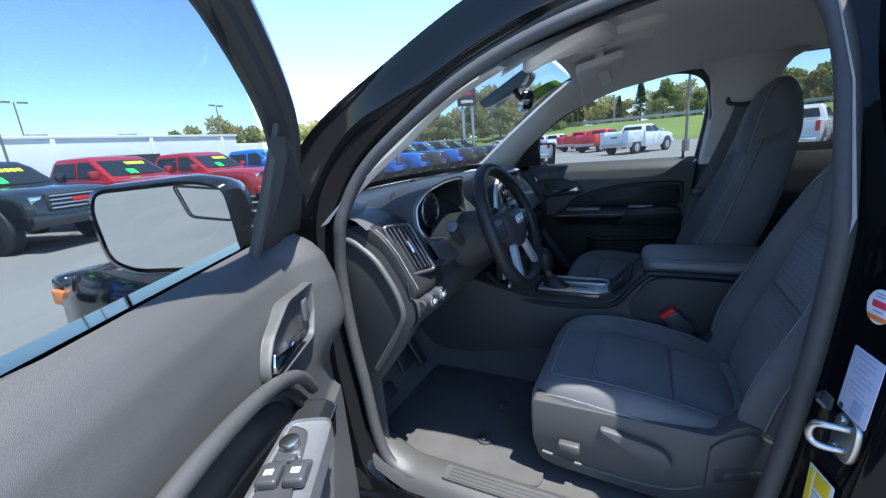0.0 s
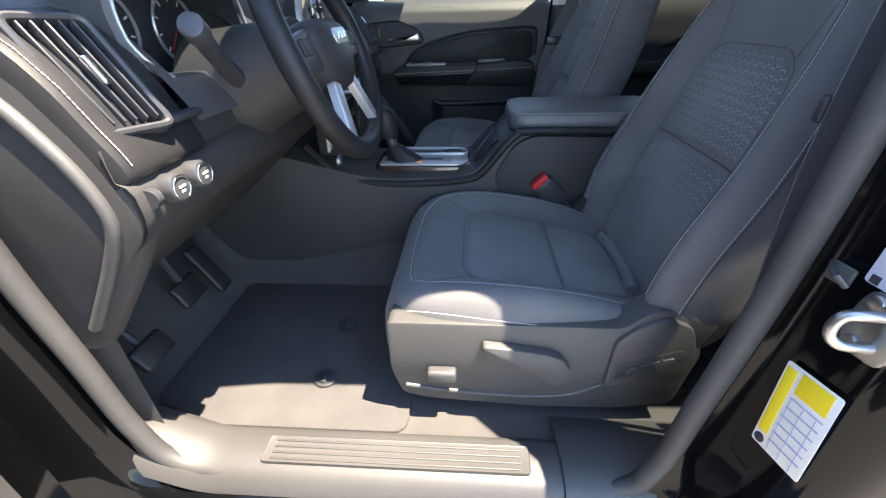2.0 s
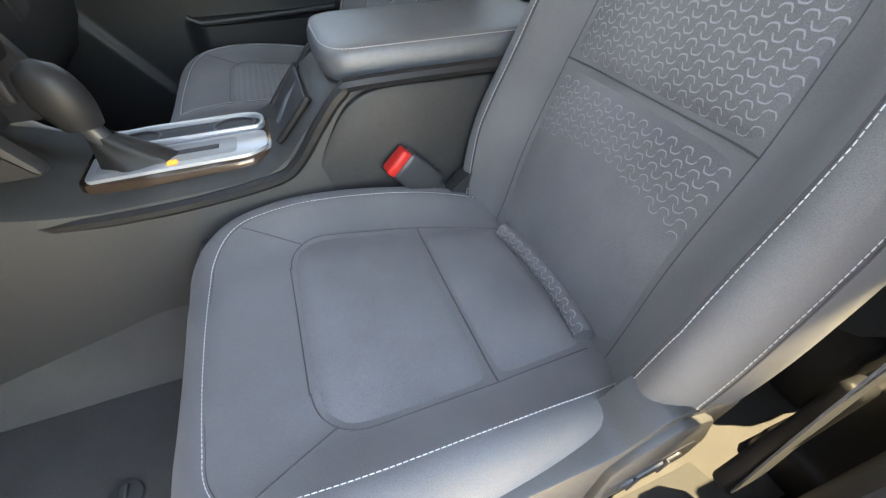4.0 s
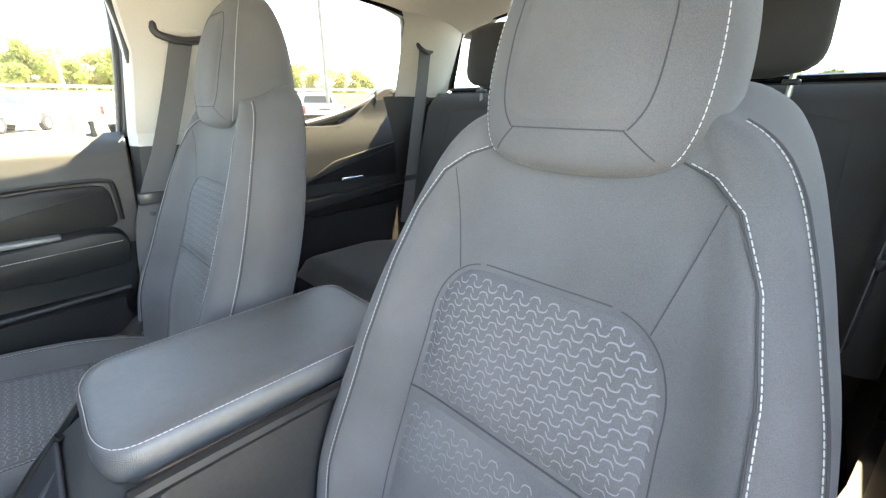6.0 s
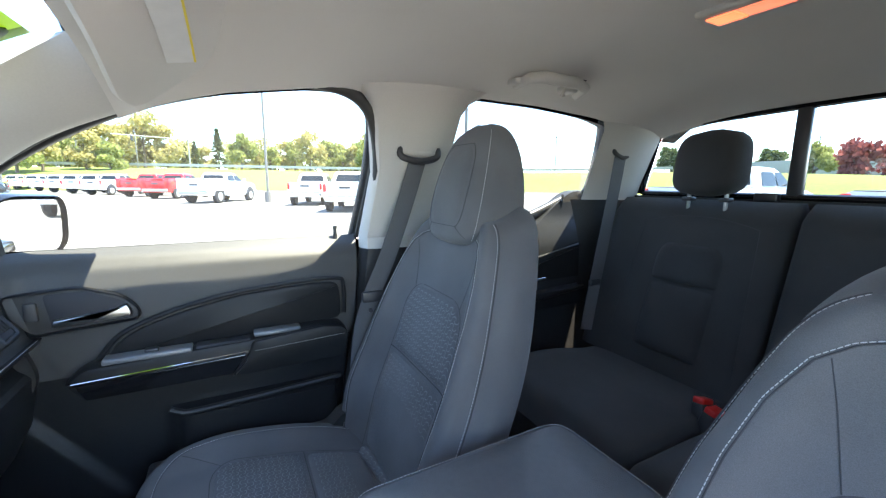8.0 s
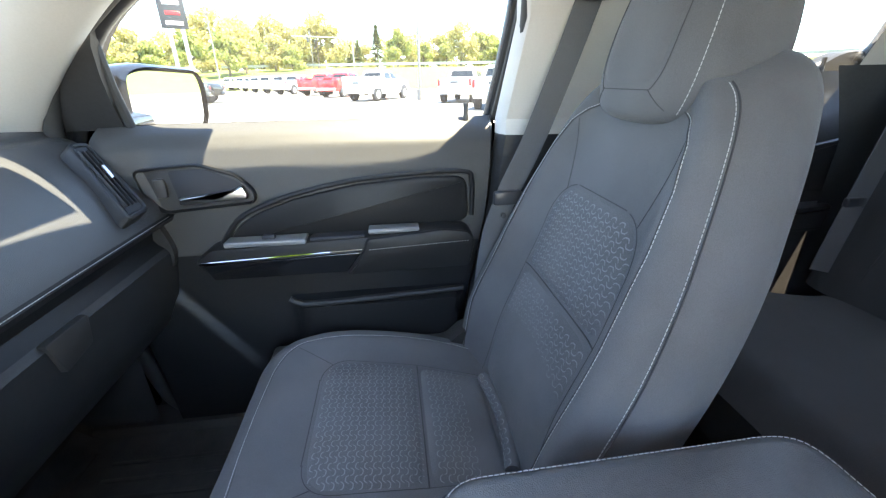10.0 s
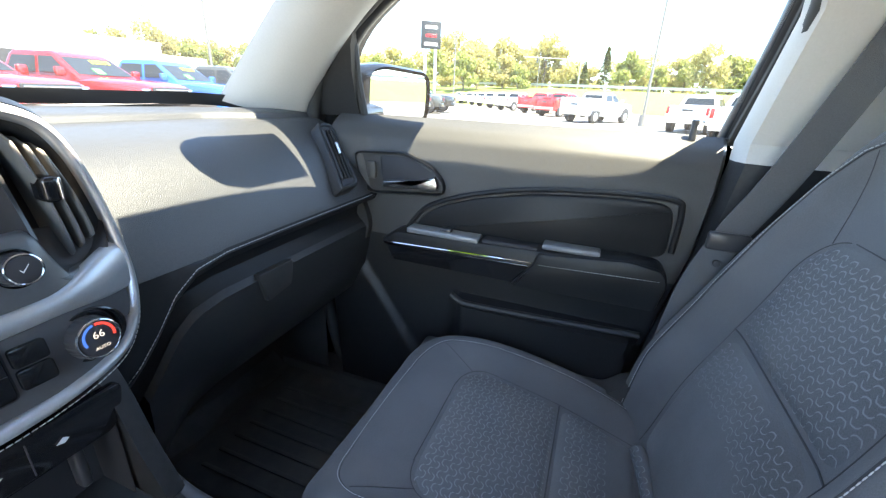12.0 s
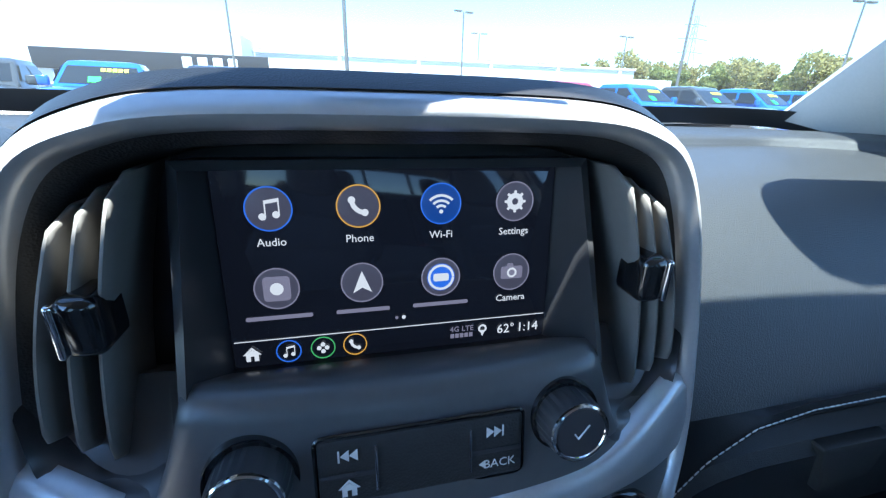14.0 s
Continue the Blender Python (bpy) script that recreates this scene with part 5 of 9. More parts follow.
def end_vent(s):
    """Tall outer air vent in its stitched surround."""
    c = Vector((-0.668, 0.544, 1.167) if s < 0 else (0.648, 0.550, 1.188))
    u = Vector((-0.90, 0.43, 0) if s < 0 else (1, 0, 0)).normalized()
    v = Vector((0, 0.50, 0.86) if s < 0 else (0, 0.656, 0.755)).normalized()
    lean = 0.0 if s < 0 else 0.40
    if s < 0:
        u = -u
    n = u.cross(v)
    o_ = rounded([(-0.044, -0.072), (0.040, -0.074), (0.043, 0.068), (-0.039, 0.072)] if s < 0 else [(-0.068, -0.082), (0.004, -0.080), (0.054, 0.078), (0.006, 0.082)], 0.016, 4)
    i_ = inset(o_, 0.010)
    surround = part("vent_surround", Shape().ring(o_, i_, c - n * (0.022 if s > 0 else 0.018), u, v, 0.036 if s > 0 else 0.03, 0.006), PLASTIC_LOW if s > 0 else SATIN, dash)
    # on the passenger side this black plate over the pad paints the vent's depth
    part("vent_back", Shape().plate(i_, c - n * (0.002 if s > 0 else 0.035), u, v, 0.004, 0.001), INK, surround)
    w = (v + u * lean).normalized()
    if s > 0:
        for k in range(4):
            part("vane", Shape().rbox(tuple(c + u * (-0.021 + 0.012 * k) + n * (0.007 - 0.0012 * k)), (0.0022, 0.007, 0.128), 0.001, Matrix((u, -n, w)).transposed()), PLASTIC_LOW, surround)
        part("vane_tab", Shape().rbox(tuple(c + u * 0.001 + v * 0.008 + n * 0.012), (0.007, 0.008, 0.032), 0.003, Matrix((u, -n, w)).transposed()), CHROME, surround)
        return
    for k in range(5):
        q = -0.024 + 0.012 * k
        part("vane", Shape().rbox(tuple(c + u * q - n * 0.006), (0.0028, 0.026, 0.118), 0.0012, Matrix((u, -n, v)).transposed()), SATIN, surround)
    part("vane_tab", Shape().rbox(tuple(c + u * 0.001 + n * 0.010), (0.008, 0.010, 0.034), 0.003, Matrix((u, -n, v)).transposed()), CHROME, surround)


end_vent(1)
end_vent(-1)

# end caps, lower dash and knee panel at the driver's side
for s in (-1, 1):
    cp = rounded([(0.80, 1.235), (0.66, 1.232), (0.575, 1.180), (0.522, 1.09), (0.500, 1.01), (0.55, 0.93), (0.65, 0.80), (0.80, 0.80)], 0.03, 4)
    pl = Shape().plate(cp if s > 0 else [(-a, b) for a, b in cp], (s * 0.70, 0, 0), Y if s > 0 else -Y, Z, 0.028, 0.012)
    ec = part("end_cheek", pl, DARKTRIM, dash, "grey plastic dash cheek")
    cv = rounded([(0.79, 1.205), (0.67, 1.202), (0.60, 1.152), (0.552, 1.075), (0.535, 1.012), (0.575, 0.945), (0.665, 0.815), (0.79, 0.815)], 0.03, 4)
    part("end_cover", Shape().plate(cv if s > 0 else [(-a, b) for a, b in cv], (s * 0.726, 0, 0), Y if s > 0 else -Y, Z, 0.008, 0.003), PLASTIC_LOW, ec, "black end cover")
    part("cover_bead", Shape().tube([(s * 0.731, a, b) for a, b in rounded([(0.78, 1.203), (0.67, 1.201), (0.60, 1.151), (0.552, 1.074), (0.535, 1.012), (0.575, 0.945), (0.655, 0.828)], 0.03, 4)[4:-4]], 0.0085, 10), PLASTIC, ec)
rows = []
for x in np.linspace(-0.728, -0.11, 32):
    col = smooth(x, -0.55, -0.45) * (1 - smooth(x, -0.28, -0.18))
    rows.append([(x, 0.520, 1.098), (x, 0.517, 1.062), (x, 0.506, 1.056), (x, 0.500, 1.045), (x, 0.499, 1.02), (x, 0.503, 1.0), (x, 0.520, 0.980), (x, 0.56, 0.95 + 0.02 * col), (x, 0.63, 0.89), (x, 0.70, 0.83), (x, 0.80, 0.80)])
part("knee_panel", Shape().grid(rows), DARKTRIM, dash, "grey plastic lower dash panel")
# stitched vent pod in front of the driver's door
rows = []
for x, back in ((-0.7275, 0.035), (-0.7265, 0.014), (-0.722, 0.004), (-0.712, 0.0), (-0.69, -0.001), (-0.64, -0.001), (-0.59, 0.0), (-0.572, 0.004), (-0.565, 0.014), (-0.564, 0.03)):
    prof = [(0.640, 1.238), (0.606, 1.224), (0.574, 1.198), (0.545, 1.160), (0.525, 1.122), (0.508, 1.092), (0.500, 1.072), (0.503, 1.060), (0.516, 1.056), (0.530, 1.060)]
    rows.append(spline([Vector((x, a + back, b - back * 0.35)) for a, b in prof], 3))
pod_ = part("vent_pod", Shape().grid(rows), LEATHER, dash, "stitched black vinyl pod round the outer vent")
stitch([Vector((-0.714, a - 0.0012, b)) for a, b in ((0.604, 1.224), (0.573, 1.198), (0.544, 1.160), (0.524, 1.122), (0.507, 1.092), (0.500, 1.076))], pod_)
part("demister_slot", Shape().rbox((-0.66, 0.668, 1.2445), (0.075, 0.016, 0.006), 0.003, Euler((0.35, 0, -0.2)).to_matrix()), INK, dash)
for k, x in enumerate((-0.676, -0.626)):
    kn = part("dash_knob", Shape().disc((x, 0.503, 1.036), (0, -1, 0.1), 0.0185, 0.022, 28, 0.004), SATIN, dash)
    part("chrome_rim", Shape().tube([(x + 0.015 * math.cos(a), 0.4805, 1.038 + 0.015 * math.sin(a)) for a in np.linspace(0, 2 * math.pi, 25)[:-1]], 0.0008, 6, True), CHROME, kn)
    part("pictogram", Shape().rbox((x, 0.4802, 1.039), (0.012, 0.001, 0.003), 0.0004).rbox((x, 0.4802, 1.033), (0.007, 0.001, 0.003), 0.0004), WHITE, kn)
part("dimmer_wheel", Shape().disc((-0.714, 0.498, 1.036), (1, 0, 0), 0.012, 0.012, 20, 0.002), SATIN, dash)

# instrument hood and cluster
ho = Shape()
arc_o, arc_i = [], []
HOOD_Z, HOOD_Y = [1.140, 1.165, 1.20, 1.25, 1.285, 1.318], [0.542, 0.556, 0.572, 0.577, 0.562, 0.525]
for a in np.linspace(math.radians(-42), math.radians(222), 41):
    ca, sa = math.cos(a), math.sin(a)
    arc_o.append(Vector((-0.405 + 0.172 * math.copysign(abs(ca) ** 0.75, ca), 0, 1.202 + (0.114 if sa > 0 else 0.080) * math.copysign(abs(sa) ** 0.8, sa))))
    arc_i.append(Vector((-0.405 + 0.157 * math.copysign(abs(ca) ** 0.75, ca), 0, 1.202 + (0.099 if sa > 0 else 0.070) * math.copysign(abs(sa) ** 0.8, sa))))


def hood_lip(p, back=0.0):
    return p + Vector((0, lerp(p.z, HOOD_Z, HOOD_Y) + back, 0))


rows = [[p + Vector((0, 0.76, -0.035)) for p in arc_o], [p + Vector((0, 0.66, -0.008)) for p in arc_o], [hood_lip(p, 0.03) for p in arc_o],
        [hood_lip(p, 0.004) for p in arc_o], [hood_lip(p.lerp(q, 0.4), -0.002) for p, q in zip(arc_o, arc_i)],
        [hood_lip(q, 0.004) for q in arc_i], [q + Vector((0, 0.61, 0)) for q in arc_i], [Vector((-0.405 + (q.x + 0.405) * 0.95, 0.668, 1.20 + (q.z - 1.20) * 0.90)) for q in arc_i]]
part("hood_liner", Shape().grid(rows[5:]), PLASTIC_LOW, dash, "black liner inside the instrument hood")
hood_part = part("instrument_hood", ho.grid(rows[:6]), SOFTDASH, dash, "curved hood over the instruments")
cl = Shape().plate(rounded([(-0.555, 1.12), (-0.255, 1.12), (-0.262, 1.29), (-0.548, 1.29)], 0.03, 4), (0, 0.668, 0), X, Z, 0.006, 0.002)
cluster = part("gauge_panel", cl, INK, hood_part)
for x in (-0.482, -0.328):
    part("dial_ring", Shape().tube([(x + 0.055 * math.cos(a), 0.658, 1.205 + 0.055 * math.sin(a)) for a in np.linspace(0, 2 * math.pi, 33)[:-1]], 0.003, 6, True), SILVER, cluster)
    for k in range(9):
        a = math.radians(225 - 33.75 * k)
        part("tick", Shape().rbox((x + 0.045 * math.cos(a), 0.659, 1.205 + 0.045 * math.sin(a)), (0.003, 0.001, 0.009), 0.0004, Euler((0, math.pi / 2 - a, 0)).to_matrix()), WHITE, cluster)
    part("needle", Shape().rbox((x - 0.015, 0.657, 1.185), (0.003, 0.001, 0.04), 0.0004, Euler((0, 0.7, 0)).to_matrix()), RED, cluster)
hr_ = Shape()
hr_.tube([hood_lip(a.lerp(b, 0.55), -0.003) for a, b in zip(arc_o, arc_i)], 0.0026, 8)
part("hood_bezel", hr_, SILVER, hood_part, "satin silver edging")
# long tray slot below the outer vent
part("coin_slot", Shape().rbox((-0.588, 0.511, 1.107), (0.062, 0.02, 0.010), 0.004), INK, dash)


# ---- steering wheel ----
def steering_wheel():
    c = Vector((-0.376, 0.372, 1.170))
    tilt = radians(20)
    m = Matrix.Translation(c) @ Matrix.Rotation(-tilt, 4, "X")
    o = thing("steering_wheel", "black leather steering wheel with silver spokes", "steering wheel")
    o.matrix_world = m
    R = 0.176
    part("rim", Shape().tube([(R * math.cos(a), -0.006 * math.cos(2 * a), R * math.sin(a) * 0.98) for a in np.linspace(0, 2 * math.pi, 65)[:-1]], 0.0185, 14, True), LEATHER, o, "grained black leather rim")
    hub = Shape()
    out = rounded([(-0.075, 0.045), (0.075, 0.045), (0.092, 0.005), (0.06, -0.055), (0.0, -0.075), (-0.06, -0.055), (-0.092, 0.005)], 0.03, 5)
    rows = []
    for sc_, yy in ((0.9, 0.05), (1.0, 0.03), (1.0, 0.0), (0.93, -0.015), (0.7, -0.026), (0.35, -0.031), (0.02, -0.032)):
        rows.append([(a * sc_, yy, b * sc_) for a, b in out])
    hb = part("airbag_hub", hub.grid(rows, close_u=True), PLASTIC_LOW, o)
    em = rounded([(-0.034, 0.004), (-0.028, -0.008), (0.028, -0.008), (0.034, 0.004), (0.03, 0.016), (-0.03, 0.016)], 0.004, 2)
    badge = Shape().plate(em, (0, -0.031, 0.005), X, Z, 0.004, 0.001)
    part("badge", badge, SILVER, hb, "plain silver badge bar")
    for k in (-1, 0, 1):
        part("badge_bar", Shape().rbox((k * 0.016, -0.036, 0.009), (0.011, 0.002, 0.012), 0.0008), CHROME, hb)
    for s in (-1, 1):
        sp = rounded([(s * 0.06, 0.035), (s * 0.165, 0.018), (s * 0.168, -0.022), (s * 0.075, -0.03)], 0.01, 3)
        sp = sp if s > 0 else sp[::-1]
        spk = part("spoke", Shape().plate(sp, (0, 0.006, 0), X, Z, 0.018, 0.005), SATIN, o)
        for k in range(2):
            part("wheel_button", Shape().rbox((s * (0.098 + 0.028 * k), -0.014, 0.005), (0.022, 0.006, 0.024), 0.003), PLASTIC_LOW, spk)
        low = rounded([(s * 0.030, -0.055), (s * 0.058, -0.048), (s * 0.098, -0.135), (s * 0.075, -0.152)], 0.008, 3)
        low = low if s > 0 else low[::-1]
        part("spoke", Shape().plate(low, (0, 0.006, 0), X, Z, 0.016, 0.005), SILVER, o, "satin silver lower spoke")
    stitch([(0.163 * math.cos(a), -0.008, 0.160 * math.sin(a)) for a in np.linspace(0.2, math.pi - 0.2, 60)], o, INK, 0.004, 0.003, 0.0006)
    col = thing("steering_column", "dark plastic steering column shroud with stalks", "steering column")
    rows = []
    for q in np.linspace(0, 1, 8):
        cc = c + Vector((0, 0.05 + 0.17 * q, -0.015 - 0.055 * q))
        r_ = 0.064 + 0.036 * q
        rows.append([cc + Vector((r_ * math.cos(a) * 1.05, 0, r_ * math.sin(a) * (1.0 if math.sin(a) > 0 else 1.25))) for a in np.linspace(0, 2 * math.pi, 25)[:-1]])
    part("shroud", Shape().grid(rows, close_u=True, cap=True), DARKTRIM, col)
    a0 = Vector((-0.445, 0.500, 1.130))
    a1 = Vector((-0.592, 0.456, 1.204))
    stalk = part("stalk", Shape().tube([a0, a0.lerp(a1, 0.5) + Vector((0, 0.006, 0.003)), a1], [0.015, 0.012, 0.0135], 12), SATIN, col)
    part("stalk_cap", Shape().disc(a1 - (a1 - a0).normalized() * 0.004, (a1 - a0), 0.0155, 0.026, 20, 0.004), SATIN, stalk)
    b1 = Vector((-0.20, 0.45, 1.19))
    part("stalk", Shape().tube([c + Vector((0.055, 0.075, 0.005)), b1], [0.012, 0.010], 12), SATIN, col)
    part("ignition_lock", Shape().disc((-0.262, 0.452, 1.105), (0.5, -0.8, 0), 0.018, 0.02, 20, 0.003), SATIN, col)
    kf = thing("key_fob", "pale key tag hanging from the ignition", "key")
    part("key_ring", Shape().tube([(-0.245 + 0.006 * math.cos(a), 0.438, 1.075 + 0.014 * math.sin(a)) for a in np.linspace(0, 2 * math.pi, 17)[:-1]], 0.0012, 6, True), STEEL, kf)
    part("tag", Shape().rbox((-0.238, 0.440, 1.005), (0.026, 0.007, 0.11), 0.003, Euler((0.1, -0.12, 0)).to_matrix()), material("paper_tag", (0.42, 0.42, 0.38), 0.6), kf)
    part("fob", Shape().disc((-0.224, 0.434, 0.925), (0, -1, 0), 0.013, 0.008, 16, 0.002), STEEL, kf)


steering_wheel()

# ---- centre stack ----
stack = thing("centre_stack", "centre stack with display, air vents and climate controls in silver frame", "centre stack")


def face_y(z):
    return 0.430 + (z - 1.02) * 0.168


def S_out():
    pts = [(0.0, 1.304), (0.070, 1.303), (0.105, 1.297), (0.131, 1.284), (0.149, 1.257), (0.161, 1.217), (0.168, 1.170), (0.170, 1.130), (0.163, 1.096), (0.146, 1.068), (0.108, 1.049), (0.0, 1.040)]
    pts = pts + [(-a, b) for a, b in pts[-2:0:-1]]
    return spline([Vector(p) for p in pts], 5, True)


def bow(x):
    """The stack's face wraps back towards its sides."""
    return 0.036 * min(1.2, abs(x) / 0.165) ** 2.6


def on_face(p, h=0.0):
    return Vector((p.x, face_y(p.y) + bow(p.x) - h, p.y))


outer = S_out()
cen = Vector((0, 1.155))


def shrink(d):
    q = inset([tuple(p) for p in outer], d)
    return [Vector(p) for p in q]


# hood pad above the frame, silver frame, black inner field
rows = [[on_face(p, -0.14) + Vector((0, 0, -0.02)) for p in outer], [on_face(p, -0.05) + Vector((0, 0, 0.006 if p.y > 1.2 else 0)) for p in outer], [on_face(p, -0.012) + Vector((0, 0, 0.006 if p.y > 1.2 else 0)) for p in outer], [on_face(p, 0.0) for p in outer]]
part("stack_pad", Shape().grid(rows, close_u=True), LEATHER, stack, "padded vinyl edge round the stack")
i0, i1, i2, i3, i4 = shrink(0.0015), shrink(0.004), shrink(0.008), shrink(0.0115), shrink(0.0135)
rows = [[on_face(p, -0.006) for p in outer], [on_face(p, 0.003) for p in i0], [on_face(p, 0.0075) for p in i1], [on_face(p, 0.0085) for p in i2], [on_face(p, 0.005) for p in i3], [on_face(p, -0.001) for p in i4], [on_face(p, -0.012) for p in shrink(0.0145)]]
part("silver_frame", Shape().grid(rows, close_u=True), SILVER, stack, "satin silver frame", 60)
# black control field under the display
rows = []
for x in np.linspace(-0.152, 0.152, 45):
    k = 1 - smooth(abs(x), 0.088, 0.104)
    top = 1.150 + 0.044 * k
    rows.append([on_face(Vector((x, 1.136 + (top - 1.136) * q)), h_) for q, h_ in ((0.0, 0.002), (0.3, 0.001), (0.6, -0.001), (0.82, -0.002), (0.92, -0.004), (0.98, -0.008), (1.0, -0.013))] + [Vector((x, 0.500, 1.186)).lerp(Vector((x, 0.506, 1.177)), k), Vector((x, 0.530, 1.170))])
part("control_field", Shape().grid(rows), SATIN_FIELD, stack, "satin black control field", 70)
bandp = []
for x in np.linspace(-0.160, 0.160, 41):
    k = smooth(abs(x), 0.075, 0.155)
    zc, hw_b = 1.1285 + 0.006 * k, 0.0095 + 0.014 * k
    bandp.append([on_face(Vector((x, zc + dz * hw_b)), hh) for dz, hh in ((-1.05, -0.006), (-0.97, 0.002), (-0.75, 0.0055), (0.0, 0.0068), (0.75, 0.0055), (0.97, 0.002), (1.05, -0.006))])
part("silver_band", Shape().grid(bandp), SILVER, stack, "silver band between radio and climate controls", 60)
# recess walls behind the silver frame
rows = [[on_face(p, -0.004) for p in shrink(0.0135)], [on_face(p, -0.012) for p in shrink(0.019)], [on_face(p, -0.06) for p in shrink(0.024)]]
part("recess_wall", Shape().grid(rows, close_u=True), PLASTIC_LOW, stack)
# ink-black sheet stands in for the recess's dark depth
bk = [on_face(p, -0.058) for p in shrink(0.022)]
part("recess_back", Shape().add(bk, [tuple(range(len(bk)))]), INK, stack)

# display: 160 x 96 mm, leaning back a little
du, dv = Vector((1, 0, 0)), Vector((0, 0.10, 0.995)).normalized()
dn = du.cross(dv)
d0 = Vector((0.0005, 0.5125, 1.2255))


def D(u, v, h=0.0):
    """A place on the display from its top left corner, as fractions."""
    return d0 + du * ((u - 0.5) * 0.160) + dv * ((0.5 - v) * 0.0960) + dn * h


scr = part("display", Shape().plate(rounded([(-0.080, -0.048), (0.080, -0.048), (0.080, 0.048), (-0.080, 0.048)], 0.002, 2), d0 - dn * 0.004, du, dv, 0.004, 0.0005), SCREEN, stack, "lit dark touch display with icons")
so = [(-0.0915, -0.050, 0.037), (0.0925, -0.046, 0.037), (0.0915, 0.0500, 0.009), (-0.0915, 0.0500, 0.009)]
si = [(-0.0803, -0.0483), (0.0803, -0.0483), (0.0803, 0.0483), (-0.0803, 0.0483)]
su = Shape()
rim_ = inset([(a, b) for a, b, c in so], 0.004)
rows = [[d0 + du * a + dv * b + dn * (c - 0.03) for a, b, c in so], [d0 + du * a + dv * b + dn * c for a, b, c in so], [d0 + du * a + dv * b + dn * (q[2] + 0.002) for (a, b), q in zip(rim_, so)], [d0 + du * a + dv * b - dn * 0.001 for a, b in si]]
su.grid(rows, close_u=True)
part("display_surround", su, material("smooth_black_trim", (0.030, 0.031, 0.034), 0.36, vary=0.08, scale=200), stack, "bevelled black display surround", 20)


def lit(name, col, k):
    return material(name, (0.02, 0.02, 0.02), 0.4, vary=0, emit=col, strength=k * 0.08)


UI_WHITE, UI_BLUE, UI_AMBER, UI_GREY, UI_GREEN, UI_DIM = lit("ui_white", (0.86, 0.85, 0.9), 0.62), lit("ui_blue", (0.04, 0.16, 0.75), 0.7), lit("ui_amber", (0.85, 0.42, 0.06), 0.6), lit("ui_lilac", (0.34, 0.31, 0.43), 0.45), lit("ui_green", (0.1, 0.5, 0.15), 0.6), lit("ui_dim", (0.09, 0.085, 0.13), 0.5)
UI_ORANGE = lit("ui_orange", (0.9, 0.16, 0.04), 0.7)
UI_RED, UI_NAVY = lit("ui_red", (0.9, 0.05, 0.04), 0.8), lit("ui_navy", (0.01, 0.06, 0.32), 0.6)


def dpose(u, v, h=0.0006):
    p = D(u, v, h)
    return Matrix.Translation(p) @ Matrix((du, dv, dn)).transposed().to_4x4()


def icon(u, v, rim, fill, r=0.0098):
    part("icon_disc", Shape().disc(D(u, v, 0.0001), dn, r, 0.0003, 32, 0.0001), fill, scr)
    part("icon_ring", Shape().tube([D(u, v, 0.0004) + du * (r * math.cos(a)) + dv * (r * math.sin(a)) for a in np.linspace(0, 2 * math.pi, 37)[:-1]], 0.00035, 5, True), rim, scr)


def glyph(polys, u, v, mat_, k=1.0, h=0.0006):
    for poly in polys:
        part("icon_shape", Shape().plate([(a * k, b * k) for a, b in poly], D(u, v, h), du, dv, 0.0002, 0.00005), mat_, scr)


def circ(cx, cy, r, n=14):
    return [(cx + r * math.cos(2 * math.pi * i / n), cy + r * math.sin(2 * math.pi * i / n)) for i in range(n)]


def arc(cx, cy, r, w, a0, a1, n=10):
    a = [math.radians(a0 + (a1 - a0) * i / n) for i in range(n + 1)]
    return [(cx + (r + w) * math.cos(q), cy + (r + w) * math.sin(q)) for q in a] + [(cx + (r - w) * math.cos(q), cy + (r - w) * math.sin(q)) for q in a[::-1]]


NOTE = [circ(-0.0028, -0.0034, 0.0016), circ(0.0030, -0.0026, 0.0016), [(-0.0018, -0.0034), (-0.0012, -0.0034), (-0.0012, 0.0036), (-0.0018, 0.0036)], [(0.0040, -0.0026), (0.0046, -0.0026), (0.0046, 0.0044), (0.0040, 0.0044)], [(-0.0018, 0.0022), (0.0046, 0.0032), (0.0046, 0.0048), (-0.0018, 0.0038)]]
PHONE = [arc(0.0032, 0.0032, 0.0062, 0.0011, 185, 265), circ(-0.0030, 0.0030, 0.0017), circ(0.0028, -0.0030, 0.0017)]
WIFI = [arc(0, -0.0040, 0.0080, 0.0006, 45, 135), arc(0, -0.0040, 0.0055, 0.0006, 45, 135), arc(0, -0.0040, 0.0031, 0.0006, 45, 135), circ(0, -0.0038, 0.0010)]
GEAR = [arc(0, 0, 0.0030, 0.0013, 0, 359, 24)] + [[(math.cos(a) * 0.004 - math.sin(a) * 0.0008, math.sin(a) * 0.004 + math.cos(a) * 0.0008), (math.cos(a) * 0.0056 - math.sin(a) * 0.0006, math.sin(a) * 0.0056 + math.cos(a) * 0.0006), (math.cos(a) * 0.0056 + math.sin(a) * 0.0006, math.sin(a) * 0.0056 - math.cos(a) * 0.0006), (math.cos(a) * 0.004 + math.sin(a) * 0.0008, math.sin(a) * 0.004 - math.cos(a) * 0.0008)] for a in [math.pi / 4 * i for i in range(8)]]
HOME = [[(-0.0050, 0.0), (0.0, 0.0048), (0.0050, 0.0), (0.0036, 0.0), (0.0, 0.0034), (-0.0036, 0.0)], [(-0.0034, -0.0040), (-0.0010, -0.0040), (-0.0010, -0.0008), (0.0010, -0.0008), (0.0010, -0.0040), (0.0034, -0.0040), (0.0034, 0.0002), (0.0, 0.0030), (-0.0034, 0.0002)]]
